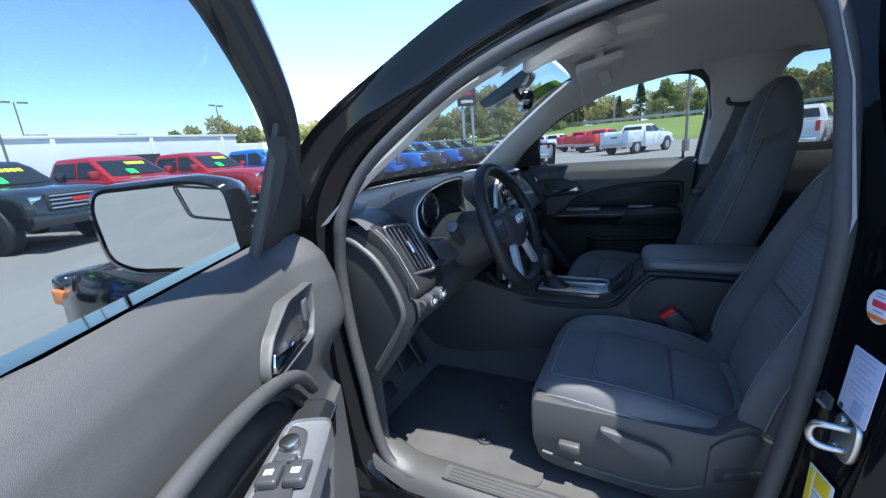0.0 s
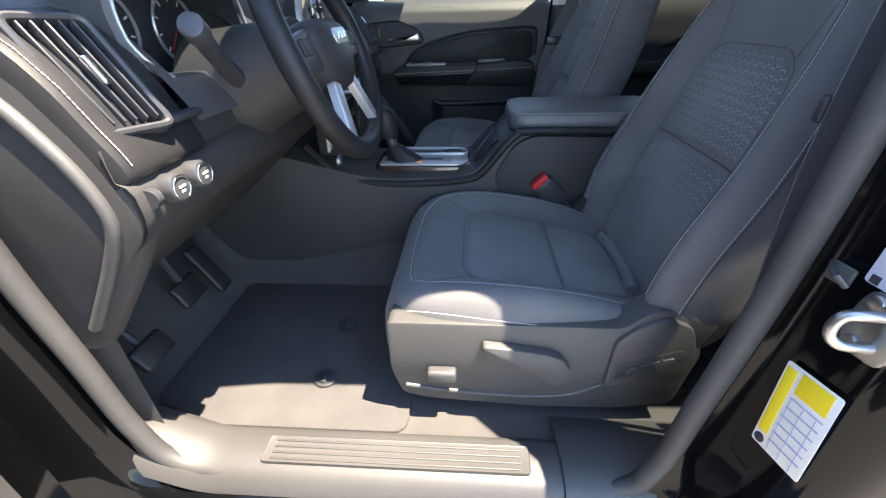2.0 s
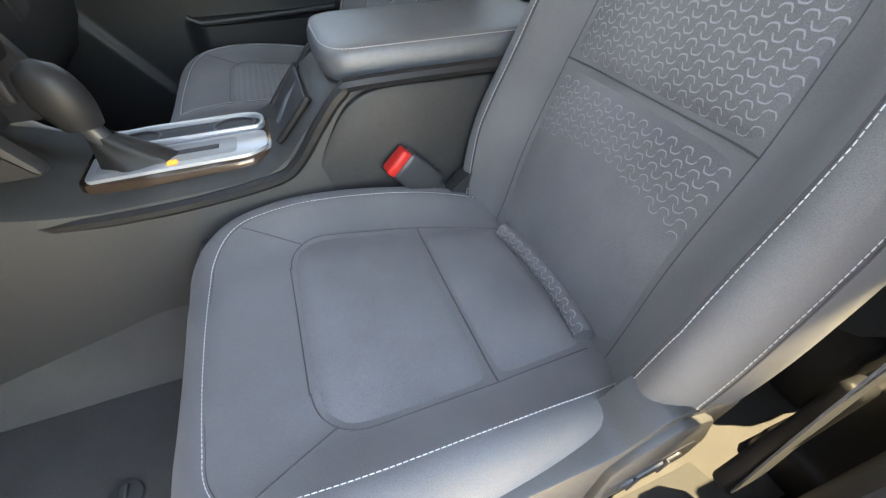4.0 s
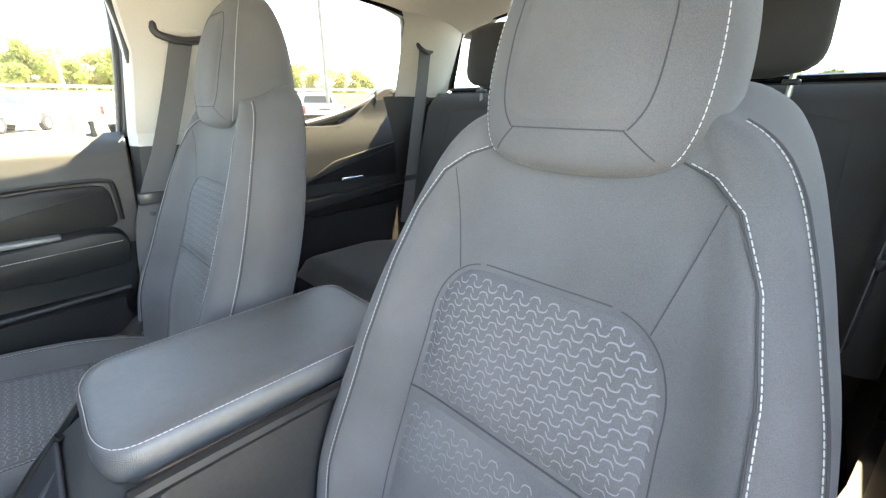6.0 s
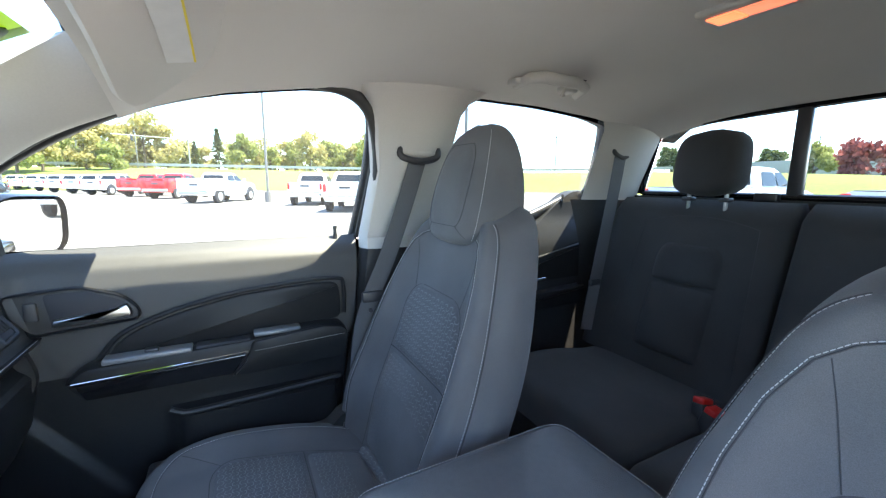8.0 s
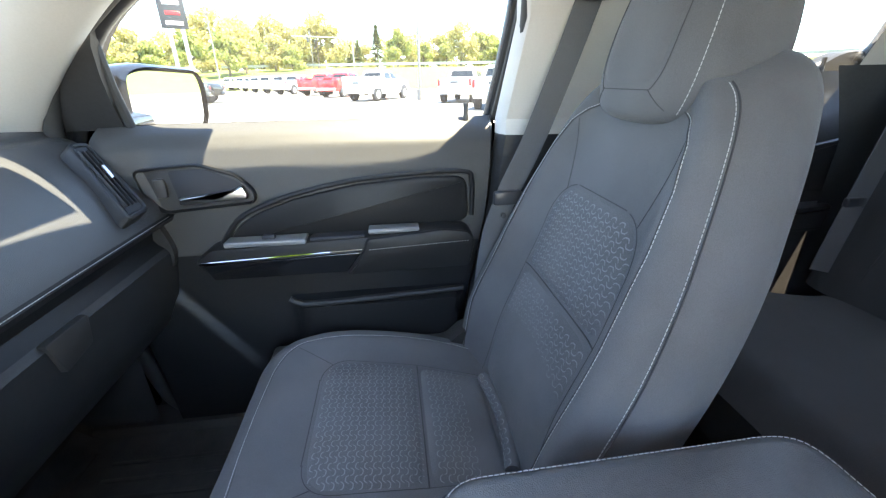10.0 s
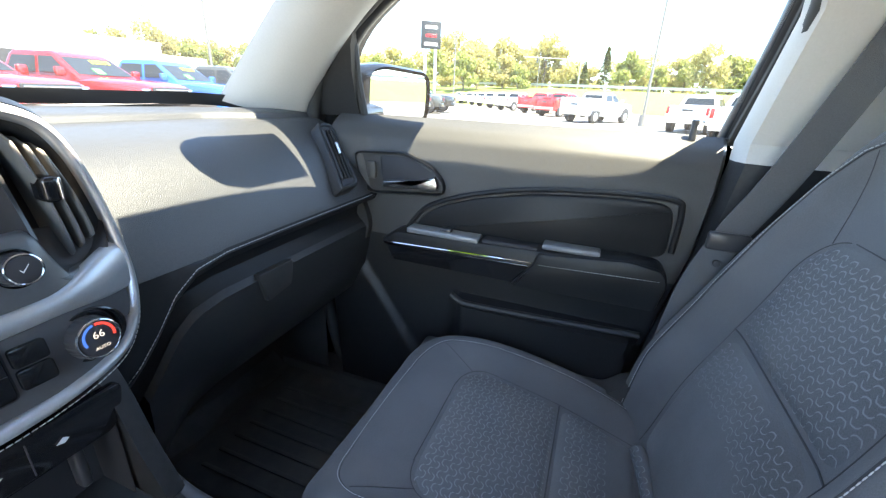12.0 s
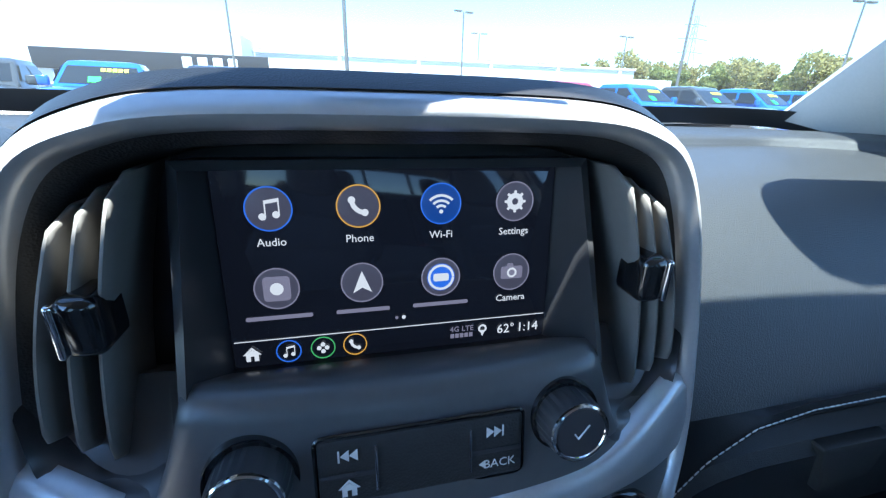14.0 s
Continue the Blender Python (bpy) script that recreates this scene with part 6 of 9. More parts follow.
cols, v1, v2 = (0.140, 0.383, 0.628, 0.867), 0.203, 0.592
icon(cols[0], v1, UI_BLUE, UI_DIM)
glyph(NOTE, cols[0], v1, UI_WHITE)
icon(cols[1], v1, UI_AMBER, UI_DIM)
glyph(PHONE, cols[1], v1, UI_WHITE)
icon(cols[2], v1, UI_BLUE, UI_NAVY)
glyph(WIFI, cols[2], v1, UI_WHITE)
icon(cols[3], v1, UI_GREY, UI_DIM)
glyph(GEAR, cols[3], v1, UI_WHITE)
icon(cols[0], v2, UI_GREY, UI_DIM)
glyph([rounded([(-0.006, -0.006), (0.006, -0.006), (0.006, 0.006), (-0.006, 0.006)], 0.002, 3)], cols[0], v2, UI_GREY)
glyph([circ(0, 0, 0.003)], cols[0], v2, UI_WHITE, h=0.0009)
icon(cols[1], v2, UI_GREY, UI_DIM)
glyph([[(-0.0045, -0.005), (0, 0.006), (0.0045, -0.005), (0, -0.0025)]], cols[1], v2, UI_WHITE)
icon(cols[2], v2, UI_GREY, UI_DIM)
glyph([circ(0, 0, 0.0072, 22)], cols[2], v2, UI_BLUE)
glyph([arc(0, 0, 0.0062, 0.0006, 0, 358, 22), rounded([(-0.004, -0.002), (0.004, -0.002), (0.004, 0.002), (-0.004, 0.002)], 0.001, 2)], cols[2], v2, UI_WHITE, h=0.0009)
icon(cols[3], v2, UI_GREY, UI_DIM)
glyph([rounded([(-0.006, -0.0036), (0.006, -0.0036), (0.006, 0.0032), (-0.006, 0.0032)], 0.001, 2), [(-0.003, 0.003), (0.001, 0.003), (0.0005, 0.0048), (-0.0025, 0.0048)]], cols[3], v2, UI_GREY)
glyph([arc(0, -0.0002, 0.0022, 0.0005, 0, 358, 16)], cols[3], v2, UI_WHITE, h=0.0009)
for txt, u in (("Audio", cols[0]), ("Phone", cols[1]), ("Wi-Fi", cols[2]), ("Settings", cols[3])):
    words(txt, UI_WHITE, dpose(u, 0.362), 0.0052, scr)
words("Camera", UI_WHITE, dpose(cols[3], 0.742), 0.0052, scr)
for u, wd in ((cols[0], 0.030), (cols[1], 0.026), (cols[2], 0.029)):
    part("label_bar", Shape().plate(rounded([(-wd / 2, -0.0010), (wd / 2, -0.0010), (wd / 2, 0.0010), (-wd / 2, 0.0010)], 0.0008, 2), D(u, 0.742, 0.0002), du, dv, 0.0003, 0.0001), UI_GREY, scr, "unlettered caption bar")
part("status_line", Shape().plate([(-0.079, -0.0002), (0.079, -0.0002), (0.079, 0.0002), (-0.079, 0.0002)], D(0.5, 0.858, 0.0002), du, dv, 0.0003, 0.0001), UI_WHITE, scr)
glyph(HOME, 0.052, 0.930, UI_WHITE, 0.82)
for u, rim, gl_ in ((0.155, UI_BLUE, NOTE), (0.255, UI_GREEN, [circ(0, 0.003, 0.0018), circ(0, -0.003, 0.0018), circ(0.003, 0, 0.0018), circ(-0.003, 0, 0.0018)]), (0.352, UI_AMBER, PHONE)):
    part("icon_ring", Shape().tube([D(u, 0.930, 0.0004) + du * (0.0056 * math.cos(a)) + dv * (0.0056 * math.sin(a)) for a in np.linspace(0, 2 * math.pi, 29)[:-1]], 0.0003, 5, True), rim, scr)
    glyph(gl_, u, 0.930, UI_WHITE, 0.62)
words("62\u00b0", UI_WHITE, dpose(0.856, 0.932), 0.0074, scr)
words("1:14", UI_WHITE, dpose(0.936, 0.932), 0.0074, scr)
words("4G LTE", UI_GREY, dpose(0.700, 0.905), 0.0042, scr)
for k in range(5):
    part("signal_bar", Shape().plate([(-0.0010, -0.0012), (0.0010, -0.0012), (0.0010, 0.0012), (-0.0010, 0.0012)], D(0.668 + 0.016 * k, 0.945, 0.0002), du, dv, 0.0002, 0.00005), UI_GREY, scr)
glyph([arc(0, 0.001, 0.0019, 0.0005, 0, 358, 14), [(-0.0014, 0.0), (0.0014, 0.0), (0, -0.0036)]], 0.772, 0.925, UI_WHITE)
glyph([circ(0, 0, 0.0008)], 0.485, 0.80, UI_GREY)
glyph([circ(0, 0, 0.0010)], 0.507, 0.80, UI_WHITE)

# upright vanes at both sides of the display, over a bowl
for s in (-1, 1):
    vent = part("air_vent", Shape().tube([on_face(Vector(p), -0.018) for p in spline([Vector((s * a, b)) for a, b in ((0.098, 1.284), (0.122, 1.274), (0.140, 1.232), (0.149, 1.185), (0.146, 1.160))], 5)], 0.0020, 6), SATIN, stack)
    for k in range(3):
        xv = 0.0195 * k * 0.5
        rows = []
        for q in np.linspace(0, 1, 17):
            x = s * (0.1205 - 0.0205 * q + xv + 0.0025 * math.sin(math.pi * q))
            z = (1.154 + 0.007 * k) * (1 - q) + (1.274 - 0.006 * k) * q
            y = 0.477 + 0.008 * q - 0.003 * math.sin(math.pi * q) + 0.012 * (max(0.0, 0.10 - q) / 0.10) ** 2 + 0.012 * max(0.0, (q - 0.92) / 0.08) ** 2
            rows.append([(x - 0.0005, y, z), (x - 0.0014, y + 0.0016, z), (x - 0.0019, y + 0.006, z), (x - 0.0010, y + 0.042, z), (x + 0.0010, y + 0.042, z), (x + 0.0019, y + 0.006, z), (x + 0.0014, y + 0.0016, z), (x + 0.0005, y, z)])
        part("vane", Shape().grid(rows, close_u=True, cap=True), VANE, vent, angle=60)
    part("vane_tab", Shape().rbox((s * 0.1150, 0.4835, 1.2240), (0.014, 0.022, 0.024), 0.0050, seg=16), GLOSS, vent)
    part("vane_tab_chrome", Shape().rbox((s * 0.1210, 0.4740, 1.2240), (0.0030, 0.005, 0.021), 0.0014), CHROME, vent)
    lip = []
    for a, b in spline([Vector(q) for q in ((0.094, 1.158), (0.108, 1.150), (0.124, 1.148), (0.138, 1.154), (0.149, 1.168), (0.153, 1.190))], 3):
        lip.append([on_face(Vector((s * a, b + up)), h_) for h_, up in ((-0.062, 0.020), (-0.045, 0.014), (-0.028, 0.008), (-0.012, 0.002), (-0.003, -0.003), (0.001, -0.009), (0.0, -0.014))])
    part("vent_bowl", Shape().grid(lip), SATIN, vent, "smooth bowl under the vanes", 70)
    # black sheet behind the vanes paints the duct's shade
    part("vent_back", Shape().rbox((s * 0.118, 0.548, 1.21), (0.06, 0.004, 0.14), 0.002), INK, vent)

fn = Vector((0, -1, 0.168)).normalized()
fv = Vector((0, 0.168, 1)).normalized()


def F(x, z, h=0.0):
    return Vector((x, face_y(z) + bow(x), z)) + fn * h


def fpose(x, z, h):
    return Matrix.Translation(F(x, z, h)) @ Matrix((X, fv, fn)).transposed().to_4x4()


def fplate(pts, h0, depth, bevel=0.0006, r=0.002):
    return Shape().plate(rounded([(a, (b - 1.02) * 1.014) for a, b in pts], r, 3), F(0, 1.02, h0), X, fv, depth, bevel)


def ribbed_knob(x, z, r, h0, length, name):
    """A fluted knob on a dark collar, with a chrome ring round its face."""
    def ring(hh, rr, lobe):
        return [F(x, z, h0 + hh) + X * (rr * (1 + lobe * math.cos(24 * a)) * math.cos(a)) + fv * (rr * (1 + lobe * math.cos(24 * a)) * math.sin(a)) for a in np.linspace(0, 2 * math.pi, 97)[:-1]]
    col = Shape().grid([ring(-0.003, r * 1.22, 0), ring(0.001, r * 1.22, 0), ring(0.003, r * 1.17, 0), ring(0.0025, r * 1.04, 0)], close_u=True)
    ob = part(name, Shape().grid([ring(0, r, 0.018), ring(length * 0.35, r, 0.018), ring(length * 0.8, r * 0.97, 0.016), ring(length * 0.95, r * 0.93, 0.005), ring(length, r * 0.88, 0)], close_u=True, cap=True), SATIN, stack, angle=25)
    part("collar", col, GLOSS, ob)
    part("chrome_rim", Shape().tube([F(x, z, h0 + length) + X * (r * 0.87 * math.cos(a)) + fv * (r * 0.87 * math.sin(a)) for a in np.linspace(0, 2 * math.pi, 49)[:-1]], 0.0012, 8, True), CHROME, ob)
    part("knob_face", Shape().disc(F(x, z, h0 + length - 0.001), fn, r * 0.83, 0.0016, 36, 0.0005), INK, ob)
    return ob


def fglyph(polys, x, z, h, mat_, parent, k=1.0):
    for poly in polys:
        part("pictogram", Shape().plate([(a * k, b * k) for a, b in poly], F(x, z, h), X, fv, 0.0003, 0.0001), mat_, parent)


POWER = [arc(0, 0, 0.004, 0.0005, 125, 415, 16), [(-0.0005, 0.0), (0.0005, 0.0), (0.0005, 0.005), (-0.0005, 0.005)]]
TICK = [[(-0.004, 0.0), (-0.0015, -0.0035), (0.005, 0.004), (0.0045, 0.0045), (-0.0015, -0.002), (-0.0035, 0.0006)]]
k1 = ribbed_knob(-0.0645, 1.1620, 0.0150, -0.001, 0.015, "volume_knob")
fglyph(POWER, -0.0645, 1.1620, 0.0147, WHITE, k1)
k2 = ribbed_knob(0.0675, 1.1685, 0.0140, -0.001, 0.015, "tuner_knob")
fglyph(TICK, 0.0675, 1.1685, 0.0147, WHITE, k2, 0.8)
bp_ = part("radio_panel", fplate([(-0.040, 1.1485), (0.045, 1.1485), (0.045, 1.1765), (-0.040, 1.1765)], -0.0045, 0.006), PLASTIC_LOW, stack)
part("panel_rim", Shape().tube([F(a, b, 0.0012) for a, b in rounded([(-0.041, 1.1475), (0.046, 1.1475), (0.046, 1.1775), (-0.041, 1.1775)], 0.004, 4)], 0.0009, 6, True), GLOSS, bp_)
part("button_gap", fplate([(-0.0395, 1.1622), (-0.0175, 1.1622), (-0.0175, 1.1600), (-0.0395, 1.1600)], 0.0018, 0.0004, 0.0001, 0.0001), INK, bp_)
part("button_gap", fplate([(0.0215, 1.1622), (0.0445, 1.1622), (0.0445, 1.1600), (0.0215, 1.1600)], 0.0018, 0.0004, 0.0001, 0.0001), INK, bp_)
for x in (-0.0175, 0.0215):
    part("chrome_bar", fplate([(x - 0.0006, 1.153), (x + 0.0006, 1.153), (x + 0.0006, 1.173), (x - 0.0006, 1.173)], 0.0018, 0.0012, 0.0002, 0.0003), CHROME, bp_)
PREV = [[(-0.0045, -0.003), (-0.0036, -0.003), (-0.0036, 0.003), (-0.0045, 0.003)], [(0.0006, -0.003), (0.0006, 0.003), (-0.0034, 0)], [(0.0046, -0.003), (0.0046, 0.003), (0.0006, 0)]]
fglyph(PREV, -0.0285, 1.1700, 0.0026, WHITE, bp_, 0.85)
fglyph([[(-a, b) for a, b in p][::-1] for p in PREV], 0.0325, 1.1700, 0.0026, WHITE, bp_, 0.85)
fglyph(HOME, -0.0285, 1.1555, 0.0026, WHITE, bp_, 0.85)
words("BACK", WHITE, fpose(0.0345, 1.1550, 0.0030), 0.0056, bp_)
fglyph([[(0.001, -0.0018), (0.001, 0.0018), (-0.0016, 0)]], 0.0268, 1.1555, 0.0026, WHITE, bp_)

# climate row
rows = []
for x in np.linspace(-0.150, 0.150, 41):
    bot = 1.052 + 0.032 * smooth(abs(x), 0.085, 0.150)
    rows.append([F(x, bot + (1.122 - bot) * q, h_) for q, h_ in ((0.0, -0.004), (0.05, 0.001), (0.5, 0.002), (0.95, 0.002), (1.0, -0.004))])
cf = part("climate_field", Shape().grid(rows), SATIN_FIELD, stack)
bx = part("climate_panel", fplate([(-0.034, 1.070), (-0.034, 1.113), (0.034, 1.113), (0.034, 1.070)], 0.001, 0.0040, 0.0009, 0.004), GLOSS, cf, "gloss black airflow keys")
part("panel_groove", Shape().tube([F(a, b, 0.0026) for a, b in rounded([(-0.0355, 1.0685), (0.0355, 1.0685), (0.0355, 1.1145), (-0.0355, 1.1145)], 0.005, 4)], 0.0008, 6, True), INK, bx)
part("button_gap", fplate([(-0.0335, 1.0908), (0.0335, 1.0908), (0.0335, 1.0914), (-0.0335, 1.0914)], 0.0048, 0.0004, 0.0001, 0.0001), INK, bx)
sidekeys = {}
for m in (-1, 1):
    for q, z0, z1 in ((0, 1.0925, 1.110), (1, 1.0725, 1.0905)):
        sidekeys[m, q] = part("climate_key", fplate([(m * 0.051 - 0.0125, z0), (m * 0.051 + 0.0125, z0), (m * 0.051 + 0.0125, z1), (m * 0.051 - 0.0125, z1)], 0.001, 0.0036, 0.0009, 0.0035), GLOSS, cf)
words("A/C", UI_GREY, fpose(-0.051, 1.101, 0.0048), 0.0062, sidekeys[-1, 0])
words("REAR", WHITE, fpose(0.051, 1.0760, 0.0048), 0.0034, sidekeys[1, 1])
AIRFLOW = [[(-0.003, -0.003), (-0.0015, -0.003), (-0.0005, 0.002), (-0.002, 0.002)], [(0.0005, 0.0), (0.004, 0.0012), (0.004, 0.0002), (0.0008, -0.001)], [(-0.001, -0.003), (0.003, -0.002), (0.003, -0.003), (-0.001, -0.004)]]
for x, z in ((-0.018, 1.102), (0.018, 1.103), (-0.018, 1.080), (0.018, 1.081)):
    fglyph(AIRFLOW + [circ(-0.0012, 0.0035, 0.0012)], x, z, 0.0052, WHITE, bx)
fglyph([arc(0, -0.001, 0.004, 0.0004, 20, 160), [(-0.004, 0), (-0.003, -0.003), (0.003, -0.003), (0.004, 0), (0.0034, 0), (0.0026, -0.0024), (-0.0026, -0.0024), (-0.0034, 0)]], 0.051, 1.101, 0.0048, WHITE, sidekeys[1, 0])
fglyph([[(-0.005, -0.003), (0.005, -0.003), (0.005, 0.003), (-0.005, 0.003), (-0.005, 0.0024), (0.0044, 0.0024), (0.0044, -0.0024), (-0.005, -0.0024)]], 0.051, 1.0835, 0.0048, WHITE, sidekeys[1, 1])
fglyph([arc(0, 0, 0.0026, 0.0005, 0, 300), arc(0.004, -0.001, 0.0015, 0.0004, 0, 358)], -0.051, 1.080, 0.0048, WHITE, sidekeys[-1, 1])
for x, z, key in ((-0.018, 1.1095, bx), (-0.051, 1.0870, sidekeys[-1, 1])):
    part("indicator", fplate([(x - 0.003, z), (x + 0.003, z), (x + 0.003, z + 0.0011), (x - 0.003, z + 0.0011)], 0.0046, 0.0006, 0.0001, 0.0003), UI_ORANGE, key)
for m in (-1, 1):
    part("knob_bezel", Shape().ring([(0.034 * math.cos(a), 0.026 * math.sin(a)) for a in np.linspace(0, 2 * math.pi, 41)[:-1]], [(0.026 * math.cos(a), 0.0245 * math.sin(a)) for a in np.linspace(0, 2 * math.pi, 41)[:-1]], F(m * 0.098, 1.089, -0.004), X, fv, 0.006, 0.002), GLOSS, cf)
k3 = ribbed_knob(0.096, 1.089, 0.0200, 0.001, 0.020, "temperature_knob")
words("66", UI_WHITE, fpose(0.096, 1.093, 0.0218), 0.0100, k3)
words("AUTO", UI_WHITE, fpose(0.096, 1.0805, 0.0218), 0.0046, k3)
fglyph([arc(0, 0.002, 0.0125, 0.0012, 100, 205)], 0.096, 1.089, 0.0217, UI_BLUE, k3)
fglyph([arc(0, 0.002, 0.0125, 0.0012, -15, 92)], 0.096, 1.089, 0.0217, UI_RED, k3)
k4 = ribbed_knob(-0.096, 1.089, 0.0200, 0.001, 0.020, "temperature_knob")
# switch strip, cubby and knee pads under the stack
strip_o = rounded([(-0.105, 1.036), (0.105, 1.036), (0.100, 1.012), (0.088, 0.990), (-0.088, 0.990), (-0.100, 1.012)], 0.008, 4)
sb = part("switch_strip", Shape().plate(strip_o, (0, 0.442, 0), X, Z, 0.010, 0.003), GLOSS, stack, "gloss black switch strip")
part("strip_icon", Shape().plate([(-0.006, -0.003), (0.002, -0.003), (0.007, 0.001), (0.004, 0.002), (0.0, -0.001), (-0.005, -0.001)], (0.0, 0.4312, 1.012), X, Z, 0.0008, 0.0002), WHITE, sb)
part("strip_icon", Shape().plate([(-0.005, -0.001), (0.001, -0.003), (0.005, 0.0), (0.001, 0.003)], (0.048, 0.4312, 1.013), X, Z, 0.0008, 0.0002), WHITE, sb)
for x in (-0.03, 0.025):
    part("button_gap", Shape().rbox((x, 0.4318, 1.012), (0.0012, 0.001, 0.034), 0.0004), INK, sb)
# cubby lined in ink black to paint its shaded inside
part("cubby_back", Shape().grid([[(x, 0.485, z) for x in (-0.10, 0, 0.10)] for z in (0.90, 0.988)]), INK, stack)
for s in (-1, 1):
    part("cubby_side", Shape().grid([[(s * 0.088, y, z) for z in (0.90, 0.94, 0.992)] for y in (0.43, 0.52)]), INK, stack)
    part("cubby_post", Shape().rbox((s * 0.060, 0.452, 0.962), (0.010, 0.016, 0.052), 0.004), SATIN, stack)
for s in (-1, 1):
    sd = rounded([(0.52, 1.09), (0.452, 1.052), (0.434, 1.020), (0.410, 0.955), (0.38, 0.90), (0.52, 0.90)], 0.015, 3)
    part("stack_flank", Shape().plate(sd if s > 0 else [(-a, b) for a, b in sd], (s * 0.092, 0, 0), Y if s > 0 else -Y, Z, 0.022, 0.008), PLASTIC_LOW, stack)
stitch([on_face(p, 0.002) + Vector((0, 0, -0.004)) for p in S_out() if p.y < 1.12], stack)

# ---- centre console ----
RAIL = material("satin_grey_rail", (0.17, 0.172, 0.18), 0.36, 0.2, vary=0.08, scale=200)
con = thing("centre_console", "dark centre console with shifter, cup holders and padded armrest", "console")
# tunnel body
rows = []
for y in np.linspace(-0.42, 0.95, 56):
    top = lerp(y, [-0.42, -0.02, 0.02, 0.06, 0.11, 0.15, 0.36, 0.42, 0.62], [0.955, 0.958, 0.955, 0.925, 0.870, 0.853, 0.850, 0.86, 0.92])
    w = lerp(y, [-0.42, 0.0, 0.12, 0.36, 0.62], [0.108, 0.108, 0.125, 0.128, 0.15])
    rows.append([(-w - 0.012, y, 0.53), (-w - 0.006, y, 0.70), (-w, y, top - 0.03), (-w + 0.006, y, top - 0.008), (-w + 0.02, y, top), (0, y, top), (w - 0.02, y, top), (w - 0.006, y, top - 0.008), (w, y, top - 0.03), (w + 0.006, y, 0.70), (w + 0.012, y, 0.53)])
body = part("console_body", Shape().grid(rows), DARKTRIM, con)
for s in (-1, 1):
    pl = rounded([(-0.36, 0.945), (-0.03, 0.952), (0.015, 0.93), (0.08, 0.83), (0.14, 0.80), (0.10, 0.72), (-0.36, 0.70)], 0.03, 4)
    part("side_panel", Shape().plate(pl if s > 0 else [(-a, b) for a, b in pl], (s * 0.108, 0, 0), Y if s > 0 else -Y, Z, 0.010, 0.005), PLASTIC_LOW, body)
    rail = [Vector((s * 0.122, y, z)) for y, z in ((-0.36, 0.962), (-0.03, 0.964), (0.012, 0.955), (0.05, 0.915), (0.09, 0.865), (0.13, 0.842), (0.25, 0.83), (0.38, 0.832), (0.46, 0.85), (0.55, 0.93))]
    line_ = spline(rail, 5)
    part("edge_rail", Shape().tube([p for p in line_ if p.y < 0.27 or s < 0], 0.010, 8), LEATHER, body)
    if s > 0:
        part("front_rail", Shape().tube([p + Vector((s * 0.012, 0, 0)) for p in line_ if p.y > 0.26], 0.0135, 10), RAIL, body, "satin grey rail beside the tunnel")
arm_out = rounded([(-0.100, 0.012), (-0.06, 0.030), (0.08, 0.030), (0.125, 0.008), (0.131, -0.345), (0.115, -0.372), (-0.085, -0.372), (-0.104, -0.345)], 0.028, 5)
rows = []
for sc_, z in ((0.02, 1.006), (0.5, 1.006), (0.85, 1.004), (0.95, 0.999), (0.99, 0.990), (1.0, 0.975), (0.985, 0.962), (0.96, 0.958)):
    cx_, cy_ = 0.014, -0.17
    rows.append([(cx_ + (a - cx_) * sc_, cy_ + (b - cy_) * (sc_ * 0.6 + 0.4 if sc_ > 0.8 else sc_), z) for a, b in arm_out])
lid = part("armrest", Shape().grid(rows, close_u=True, cap=True), LEATHER_ARM, con, "padded vinyl armrest lid with stitched edge")
stitch([(0.014 + (a - 0.014) * 0.952, -0.17 + (b + 0.17) * 0.971, 1.0003) for a, b in arm_out + arm_out[:1]], lid)
lo_ = inset(arm_out, 0.006)
part("armrest_box", Shape().plate(lo_, (0, 0, 0.925), X, Y, 0.034, 0.004), SATIN, con)
# shifter plate
pl_o = rounded([(-0.082, 0.385), (0.072, 0.385), (0.085, 0.30), (0.078, 0.15), (0.05, 0.118), (-0.06, 0.118), (-0.088, 0.15), (-0.092, 0.30)], 0.025, 4)
sp_ = part("shifter_plate", Shape().plate(pl_o, (0, 0, 0.846), X, Y, 0.018, 0.006), BRONZE, con, "bronze gloss tray round the shifter")
pl_i = rounded([(-0.080, 0.372), (-0.004, 0.372), (-0.002, 0.132), (-0.058, 0.128), (-0.080, 0.155)], 0.014, 4)
gp = part("gate_plate", Shape().plate(pl_i, (0, 0, 0.863), X, Y, 0.006, 0.002), SILVER, sp_, "satin silver gate plate")
part("gate_field", Shape().plate(rounded([(-0.066, 0.36), (-0.014, 0.36), (-0.014, 0.175), (-0.066, 0.175)], 0.010, 4), (0, 0, 0.8688), X, Y, 0.001, 0.0004), PLATE, gp)
part("gate_slot", Shape().rbox((-0.040, 0.275, 0.8700), (0.013, 0.15, 0.002), 0.001), INK, gp)
part("gear_indicator", Shape().rbox((-0.069, 0.262, 0.8705), (0.011, 0.013, 0.003), 0.001), UI_AMBER, gp)
cup = rounded([(0.010, 0.368), (0.064, 0.368), (0.072, 0.30), (0.070, 0.15), (0.052, 0.130), (0.008, 0.132), (0.006, 0.25)], 0.016, 4)
cin = inset(cup, 0.007)
part("cup_rim", Shape().ring(cup, cin, (0, 0, 0.863), X, Y, 0.011, 0.003), SILVER, sp_, "satin silver cup holder rim")
# flat black sheet paints the wells' shade on the solid tray
part("cup_well_shade", Shape().plate(cin, (0, 0, 0.8635), X, Y, 0.001, 0.0002), INK, sp_)
